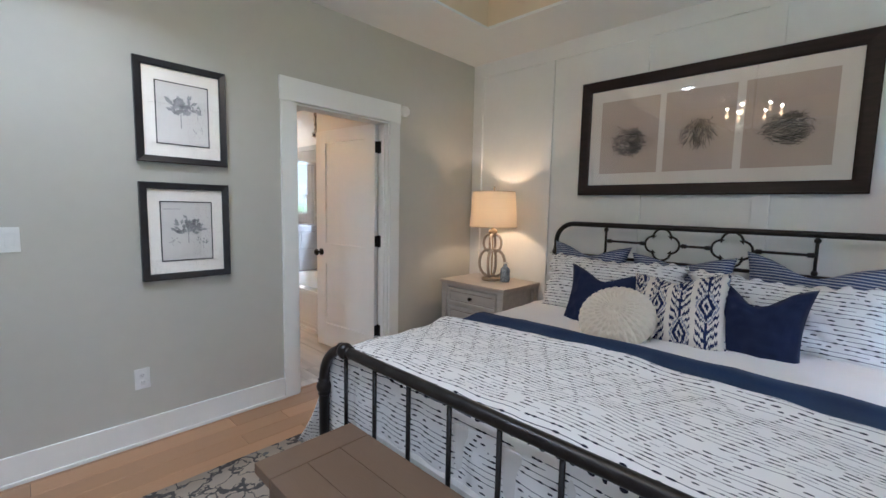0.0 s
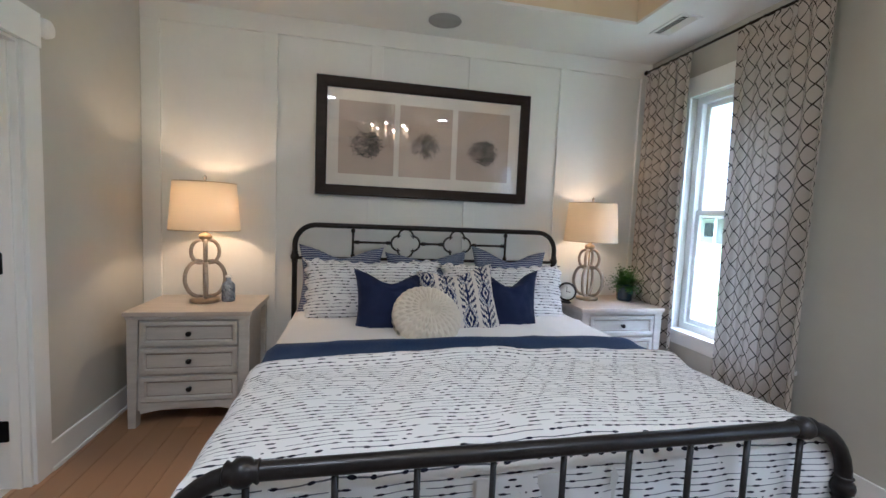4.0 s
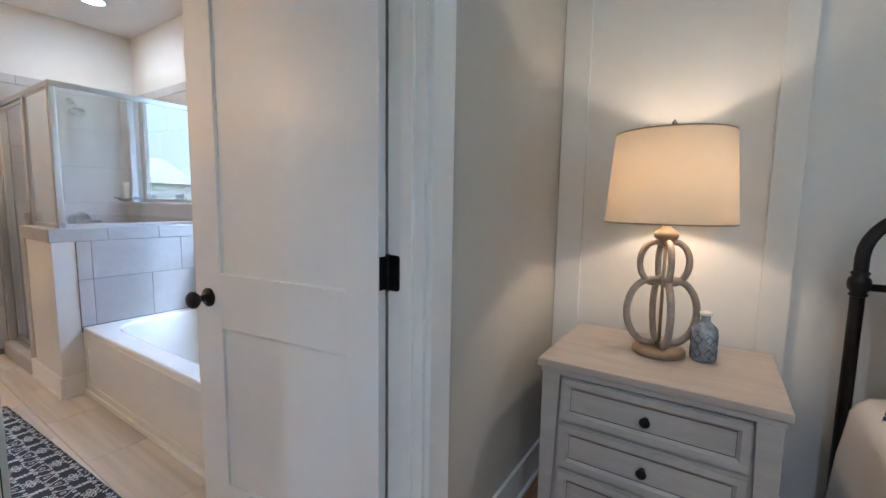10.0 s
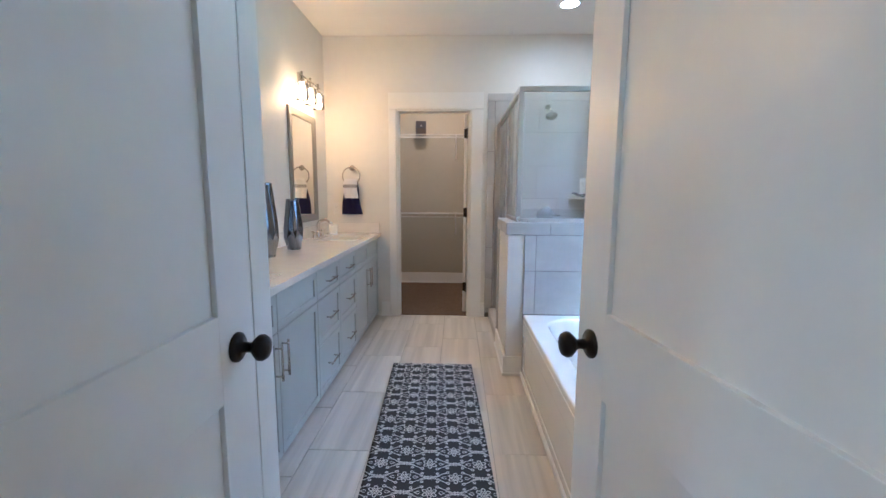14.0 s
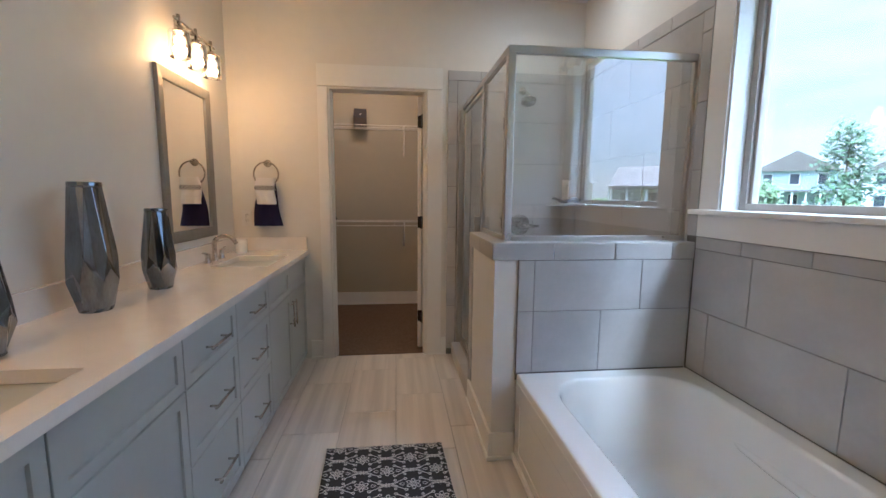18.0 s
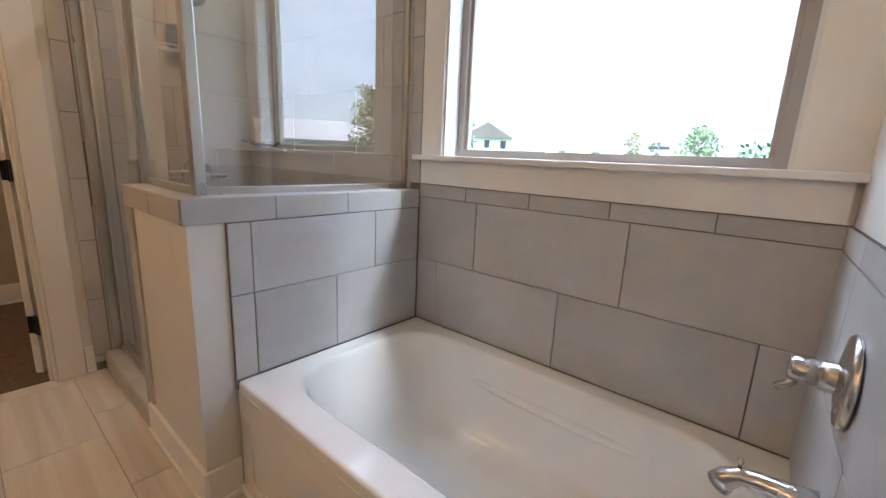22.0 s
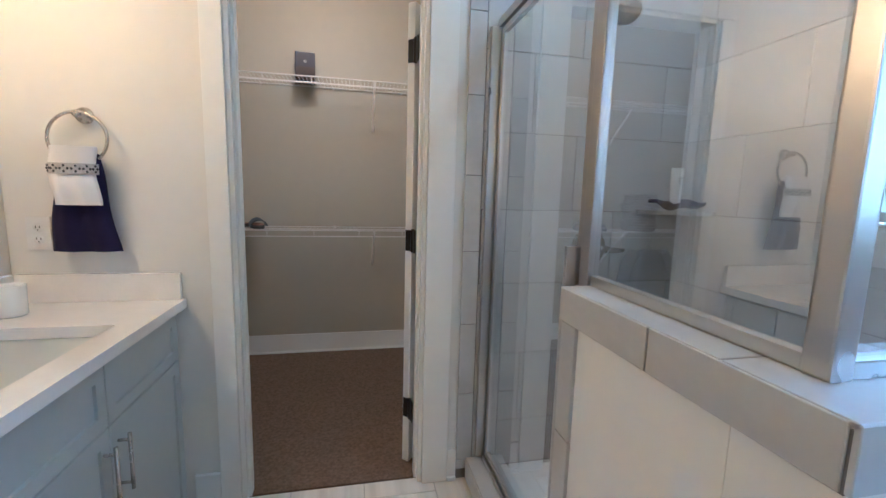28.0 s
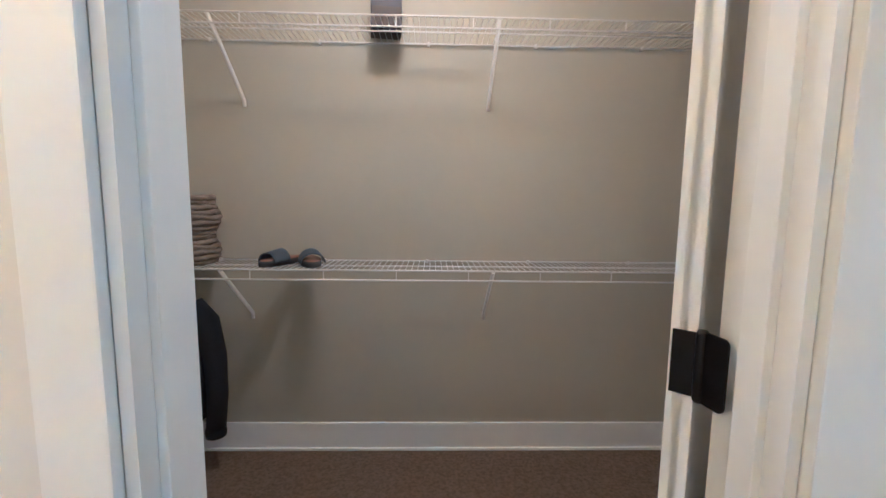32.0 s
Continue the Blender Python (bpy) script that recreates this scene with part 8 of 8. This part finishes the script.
def strip(name, pts, w, z, material, label, cat):
    """A flat slab along points."""
    bm = bmesh.new()
    L = []
    for i, (x, y) in enumerate(pts):
        a = Vector(pts[max(0, i - 1)])
        b = Vector(pts[min(len(pts) - 1, i + 1)])
        d = (b - a).normalized()
        nrm = Vector((-d.y, d.x))
        L.append((Vector((x, y)) + nrm * w / 2, Vector((x, y)) - nrm * w / 2))
    for (a0, a1), (b0, b1) in zip(L, L[1:]):
        q = [bm.verts.new((p.x, p.y, zz)) for zz in (z, z - 0.12) for p in (a0, a1, b1, b0)]
        for f in ((3, 2, 1, 0), (0, 1, 5, 4), (2, 3, 7, 6), (1, 2, 6, 5), (3, 0, 4, 7)):
            bm.faces.new([q[k] for k in f])
    bmesh.ops.recalc_face_normals(bm, faces=bm.faces)
    return struct(name, bm, material, label, cat)


strip("pavement_walk", [(20, 10.4), (60, 17.2), (124, 28.2)], 1.9, GZ + 0.03, M_CONC, "pale concrete sidewalk", "sidewalk")
strip("road_east", [(26, 1.5), (60, 7.6), (130, 19.5), (230, 26)], 13.5, GZ + 0.015, M_ASPHALT, "grey asphalt street", "street")
strip("road_south", [(-120, -14), (20, -14), (29, -6), (33, 40), (33, 120)], 7.0, GZ + 0.011, M_ASPHALT, "grey asphalt street beside the house", "street")
strip("pavement_south", [(-120, -8.5), (23, -8.5)], 1.6, GZ + 0.028, M_CONC, "pale concrete sidewalk along the street", "sidewalk")
for k in range(4):
    p = Vector((34 + k * 4.5, 10.4 + k * 0.8))
    strip("parking_line_%s" % "abcd"[k], [tuple(p), tuple(p + Vector((0.6, -4.2)))], 0.12, GZ + 0.022, M_SIDING, "white painted parking line", "road marking")


def house(at, rz, w, d, h, roof_h, wall, roof, label, dormers=0, porch=False, wins=(3, 2), gable=False):
    o = thing("house", at, label, "house", rz, group="houses across the lawn")
    part("wall", nbox(-w / 2, w / 2, -d / 2, d / 2, 0, h), wall, o)
    bm = bmesh.new()
    e = 0.4
    if gable:
        pts = [(-w / 2 - e, -d / 2 - e, h), (w / 2 + e, -d / 2 - e, h), (w / 2 + e, d / 2 + e, h), (-w / 2 - e, d / 2 + e, h), (0, -d / 2 - e, h + roof_h), (0, d / 2 + e, h + roof_h)]
        fs = ((0, 4, 5, 3), (1, 2, 5, 4), (0, 3, 2, 1), (0, 1, 4), (2, 3, 5))
    else:
        pts = [(-w / 2 - e, -d / 2 - e, h), (w / 2 + e, -d / 2 - e, h), (w / 2 + e, d / 2 + e, h), (-w / 2 - e, d / 2 + e, h), (-w / 2 - e, 0, h + roof_h), (w / 2 + e, 0, h + roof_h)]
        fs = ((0, 1, 5, 4), (2, 3, 4, 5), (0, 3, 2, 1), (0, 4, 3), (1, 2, 5))
    v = [bm.verts.new(p) for p in pts]
    for f in fs:
        bm.faces.new([v[k] for k in f])
    bmesh.ops.recalc_face_normals(bm, faces=bm.faces)
    part("roof", bm, roof, o)
    nx, nz = wins
    for i in range(nx):
        for k in range(nz):
            x = -w / 2 + w * (i + 0.5) / nx
            z = 0.9 + k * 2.9
            if z + 1.5 > h:
                continue
            wn = part("window", nbox(x - 0.62, x + 0.62, -d / 2 - 0.06, -d / 2 + 0.02, z - 0.12, z + 1.52), M_SIDING, o)
            part("window_pane", nbox(x - 0.5, x + 0.5, -d / 2 - 0.08, -d / 2 - 0.05, z, z + 1.4), M_WINDARK, wn)
    for i in range(dormers):
        x = -w / 2 + w * (i + 0.5) / dormers
        dm = part("dormer", nbox(x - 1.3, x + 1.3, -d / 2 + 0.8, -d / 2 + 3.2, h + 0.2, h + roof_h * 0.72), M_SIDING, o)
        part("dormer_window", nbox(x - 0.9, x + 0.9, -d / 2 + 0.74, -d / 2 + 0.79, h + roof_h * 0.34, h + roof_h * 0.62), M_WINDARK, dm)
        bm = bmesh.new()
        yy0, yy1, zt = -d / 2 + 0.6, -d / 2 + 4.2, h + roof_h * 0.72
        v = [bm.verts.new(p) for p in ((x - 1.5, yy0, zt), (x + 1.5, yy0, zt), (x, yy0, zt + 0.9), (x - 1.5, yy1, zt), (x + 1.5, yy1, zt), (x, yy1, zt + 0.9))]
        for f in ((0, 1, 2), (3, 5, 4), (0, 2, 5, 3), (1, 4, 5, 2), (0, 3, 4, 1)):
            bm.faces.new([v[k] for k in f])
        bmesh.ops.recalc_face_normals(bm, faces=bm.faces)
        part("dormer_roof", bm, roof, dm)
    if porch:
        part("porch_roof", nbox(-w / 2, w / 2, -d / 2 - 2.6, -d / 2, 2.7, 2.95), roof, o)
        for i in range(7):
            x = -w / 2 + 0.2 + (w - 0.4) * i / 6
            part("porch_post", nbox(x - 0.11, x + 0.11, -d / 2 - 2.5, -d / 2 - 2.28, 0, 2.7), M_SIDING, o)
        part("porch_floor", nbox(-w / 2, w / 2, -d / 2 - 2.6, -d / 2, 0, 0.25), M_CONC, o)
    part("front_door", nbox(-0.5, 0.5, -d / 2 - 0.07, -d / 2 - 0.01, 0.25, 2.35), M_WINDARK, o)
    return o


# front faces -y locally; rz turns it towards the window
house((134, 57, GZ), -68, 29, 11, 3.6, 2.7, M_SIDING, M_ROOF2, "long white clubhouse with dormers and a porch", 3, True, (7, 1))
house((150, 46, GZ), -70, 12, 9, 4.0, 3.0, M_SIDING, M_ROOF2, "white clubhouse wing with metal roof", 0, False, (4, 1))
house((95, 73, GZ), -55, 9, 9, 5.6, 2.6, M_SIDING, M_ROOF, "white two-storey house far across the lawn", 0, False, (3, 2), True)
house((128, 7.5, GZ), -95, 10, 10, 5.8, 3.2, M_SIDING3, M_ROOF, "tan two-storey house along the street", 0, False, (3, 2), True)
house((113, 1.5, GZ), -95, 10, 10, 5.8, 3.2, M_SIDING, M_ROOF, "white two-storey house along the street, gable to the road", 0, False, (3, 2), True)
house((99, -4.5, GZ), -98, 10, 10, 5.8, 3.2, M_SIDING, M_ROOF, "white two-storey house along the street", 0, True, (3, 2), True)
house((62, 62, GZ), -48, 9, 9, 5.6, 2.8, M_SIDING2, M_ROOF, "blue two-storey house with white porch", 0, True, (3, 2), True)
house((54, 70, GZ), -42, 9, 9, 5.6, 2.8, M_SIDING, M_ROOF, "white two-storey house with porch", 0, True, (3, 2), True)
house((72, 55, GZ), -50, 9, 9, 5.6, 2.8, M_SIDING, M_ROOF, "white gabled two-storey house", 0, False, (3, 2), True)
house((45, 78, GZ), -38, 9, 9, 5.6, 2.8, M_SIDING2, M_ROOF, "blue-grey two-storey house with porch", 0, True, (3, 2), True)
house((37, -38, GZ), -140, 12, 10, 3.1, 2.6, M_SIDING, M_ROOF, "white single-storey house with brown roof", 0, True, (4, 1))
house((47, -26, GZ), -125, 9, 9, 3.0, 1.9, M_SIDING, M_ROOF, "white gabled house behind a fence", 0, False, (2, 1), True)
house((58, -28, GZ), -118, 12, 10, 3.2, 2.6, M_SIDING3, M_ROOF, "tan house with brown hip roof", 0, False, (3, 1))
house((22, -48, GZ), -155, 13, 10, 3.1, 2.8, M_SIDING3, M_ROOF, "tan house with brown roof and screened porch", 0, True, (4, 1))
house((2, -40, GZ), 178, 14, 10, 3.4, 3.0, M_SIDING, M_ROOF, "white house across the street", 0, True, (4, 1))
house((20, -42, GZ), 170, 12, 10, 3.4, 3.0, M_SIDING3, M_ROOF, "tan house with brown roof across the street", 0, False, (4, 1))

fn = thing("vinyl_fence", (39, -20.5, GZ), "white vinyl privacy fence", "fence", -125 + 180)
for k in range(8):
    part("fence_panel", nbox(k * 1.8 - 7, k * 1.8 - 5.32, -0.03, 0.03, 0.05, 1.75, 0.01), M_SIDING, fn)
    part("fence_post", nbox(k * 1.8 - 5.31, k * 1.8 - 5.21, -0.06, 0.06, 0.0, 1.85, 0.01), M_SIDING, fn)


def tree(at, h, r, leaves, seed, fol, label, trunk=0.06, base=0.3, cone=0.0, size=0.16):
    rnd = random.Random(seed)
    t = thing("tree", at, label, "tree", group="young street trees")
    bm = bmesh.new()
    tube(bm, [(0, 0, 0), (0.03, 0.02, h * 0.3), (-0.03, 0.04, h * 0.65), (0, 0, h * 0.93)], [trunk, trunk * 0.8, trunk * 0.5, trunk * 0.15], 8)
    tips = []
    for i in range(26):
        f = base + (0.95 - base) * (i + 0.5) / 26
        a = i * 2.4 + rnd.uniform(-0.4, 0.4)
        reach = r * (1 - f * 0.75 if cone else math.sin(math.pi * min(1, max(0.12, (f - base) / (1 - base) * 0.85 + 0.12)))) * rnd.uniform(0.7, 1.1)
        p0 = Vector((0, 0, h * f))
        p1 = p0 + Vector((math.cos(a) * reach, math.sin(a) * reach, reach * rnd.uniform(0.1, 0.55)))
        tube(bm, [p0, (p0 + p1) / 2 + Vector((0, 0, 0.05)), p1], [trunk * 0.3, trunk * 0.2, trunk * 0.08], 5)
        tips.append((p0, p1))
    part("trunk", bm, M_TRUNK, t)
    bm = bmesh.new()
    for i in range(leaves):
        p0, p1 = rnd.choice(tips)
        k = rnd.uniform(0.25, 1.05)
        c = p0.lerp(p1, k) + Vector((rnd.gauss(0, 1), rnd.gauss(0, 1), rnd.gauss(0, 0.8))) * r * 0.12
        s = size * rnd.uniform(0.5, 1.2)
        u = Vector((rnd.uniform(-1, 1), rnd.uniform(-1, 1), rnd.uniform(-1, 1))).normalized()
        w = u.orthogonal().normalized()
        bm.faces.new([bm.verts.new(c + q) for q in (-u * s, w * s * 0.5, u * s, -w * s * 0.5)])
    part("crown", bm, fol, t, "open leafy crown")
    return t


tree((45.2, 19.2, GZ), 4.9, 1.0, 560, 1, M_FOL3, "slender young tree on the lawn", 0.05, 0.35)
tree((51, 18.9, GZ), 4.3, 0.9, 480, 2, M_FOL, "slender young tree on the lawn", 0.05, 0.35)
tree((32.6, 11.6, GZ), 4.25, 1.3, 950, 3, M_FOL, "young green tree beside the parking bay", 0.05, 0.38, 0, 0.15)
tree((86, 5.8, GZ), 4.0, 1.1, 320, 21, M_FOL3, "small amber street tree beside the houses", 0.05, 0.3, 0, 0.25)
tree((94, 7.4, GZ), 3.8, 1.1, 320, 22, M_FOL, "small green street tree beside the houses", 0.05, 0.3, 0, 0.25)
tree((72, 2.6, GZ), 4.6, 1.4, 380, 23, M_FOL, "green street tree beside the houses", 0.05, 0.3, 0, 0.25)
tree((62, 24.0, GZ), 4.2, 1.3, 700, 4, M_FOL, "young green tree by the sidewalk", 0.05, 0.3)
tree((21.5, -12.5, GZ), 5.9, 1.9, 2600, 5, M_FOL3, "young tree with thin yellow-green crown", 0.07, 0.15, 1, 0.13)
tree((34, -16.0, GZ), 4.6, 1.5, 1300, 6, M_FOL, "young green tree near the fence", 0.06, 0.2, 1, 0.15)
tree((24.5, 23.7, GZ), 5.3, 1.9, 2200, 7, M_FOL2, "young conifer on the lawn", 0.07, 0.08, 1, 0.15)
tree((26.0, 29.6, GZ), 2.6, 1.5, 1600, 8, M_FOL, "small green conifer on the lawn", 0.06, 0.08, 1, 0.15)
tree((10, -22, GZ), 5.0, 1.8, 1200, 9, M_FOL, "young street tree by the south street", 0.07, 0.3)
tree((16, -25, GZ), 4.2, 1.6, 1200, 12, M_FOL, "young street tree by the south street", 0.07, 0.3)
rnd = random.Random(30)
bm = bmesh.new()
for i in range(2600):
    a = rnd.uniform(-0.5, 1.1)
    d = rnd.uniform(235, 300)
    hgt = rnd.uniform(0, 1) ** 0.7 * (9 + 5 * math.sin(a * 9) + 3 * math.sin(a * 23))
    hgt *= 0.42
    if 0.06 < a < 0.132:
        hgt *= 2.4
    c = Vector((d * math.cos(a), d * math.sin(a), GZ + hgt))
    s = rnd.uniform(1.2, 2.6)
    u = Vector((rnd.uniform(-1, 1), rnd.uniform(-1, 1), rnd.uniform(-1, 1))).normalized()
    w = u.orthogonal().normalized()
    bm.faces.new([bm.verts.new(c + q) for q in (-u * s, w * s * 0.7, u * s, -w * s * 0.7)])
single("far_woods", bm, M_FOL2, "distant green tree line on the horizon", "woods", kind="stuff")

# street sign seen from behind
s = thing("stop_sign", (28.9, 12.9, GZ), "stop sign seen from the back, with street name blades", "street sign")
M_SIGN = mat("dark_sign_back", (0.05, 0.055, 0.06), rough=0.5)
part("pole", tube(bmesh.new(), [(0, 0, 0), (0, 0, 2.95)], 0.035, 8), M_SIGN, s)
bm = lathe(bmesh.new(), [(0.0, -0.05), (0.38, -0.05), (0.38, -0.045), (0.0, -0.045)], 0, 0, 2.05, n=8, axis='x', smooth=False)
part("octagon_plate", bm, M_SIGN, s)
part("name_blade", nbox(-0.02, 0.02, -0.55, 0.55, 2.62, 2.80), M_SIGN, s)
part("name_blade", nbox(-0.25, 0.25, -0.02, 0.02, 2.84, 3.02), M_SIGN, s)


def car(at, rz, paint, label):
    c = thing("parked_car", at, label, "car", rz, group="parked cars")
    prof = [(-2.2, 0.35), (-2.2, 0.75), (-1.9, 0.95), (-1.2, 1.0), (-0.6, 1.45), (0.9, 1.48), (1.7, 1.05), (2.15, 0.95), (2.25, 0.4)]
    bm = bmesh.new()
    rs = []
    for y, k in ((-0.88, 0.96), (-0.8, 1.0), (0.8, 1.0), (0.88, 0.96)):
        rs.append([bm.verts.new((x * k, y, 0.30 + (z - 0.30) * (k if abs(y) > 0.85 else 1))) for x, z in prof])
    for a, b in zip(rs, rs[1:]):
        for j in range(len(prof)):
            bm.faces.new((a[j], a[(j + 1) % len(prof)], b[(j + 1) % len(prof)], b[j]))
    bm.faces.new(rs[0])
    bm.faces.new(list(reversed(rs[-1])))
    bmesh.ops.recalc_face_normals(bm, faces=bm.faces)
    part("body", bm, paint, c)
    part("windows", nbox(-0.75, 1.15, -0.90, 0.90, 1.04, 1.36, 0.05), M_WINDARK, c)
    part("rear_window", nbox(1.0, 1.5, -0.7, 0.7, 1.1, 1.36, 0.03), M_WINDARK, c)
    for x in (-1.4, 1.4):
        for y in (-0.8, 0.8):
            wl = part("wheel", lathe(bmesh.new(), [(0.0, -0.1), (0.33, -0.1), (0.34, 0.0), (0.33, 0.1), (0.0, 0.1)], x, y, 0.33, n=16, axis='y'), M_WINDARK, c)
            part("rim", lathe(bmesh.new(), [(0.0, -0.11), (0.2, -0.11), (0.2, 0.11), (0.0, 0.11)], x, y, 0.33, n=12, axis='y'), M_NICKEL, wl)
    for y in (-0.65, 0.65):
        part("tail_light", nbox(2.14, 2.20, y - 0.17, y + 0.17, 0.78, 0.92, 0.02), mat("red_tail_light", (0.3, 0.01, 0.01), rough=0.2), c)
    return c


P_BLACK = mat("black_car_paint", (0.012, 0.012, 0.014), rough=0.15, coat=0.6)
P_WHITE = mat("white_car_paint", (0.6, 0.6, 0.6), rough=0.15, coat=0.6)
P_SILVER = mat("silver_car_paint", (0.35, 0.36, 0.38), rough=0.2, metal=0.5, coat=0.6)
car((60.9, 15.7, GZ + 0.016), 190, P_BLACK, "black parked sedan beside the lawn")
car((124.7, 18.4, GZ + 0.016), 10, P_SILVER, "silver car driving along the street")
car((44.4, 6.0, GZ + 0.016), 10, P_WHITE, "white parked car beside the street")
car((79, 9.2, GZ + 0.016), 10, P_SILVER, "silver parked car beside the street")
car((96, 12.5, GZ + 0.016), 10, P_BLACK, "black parked truck beside the street")
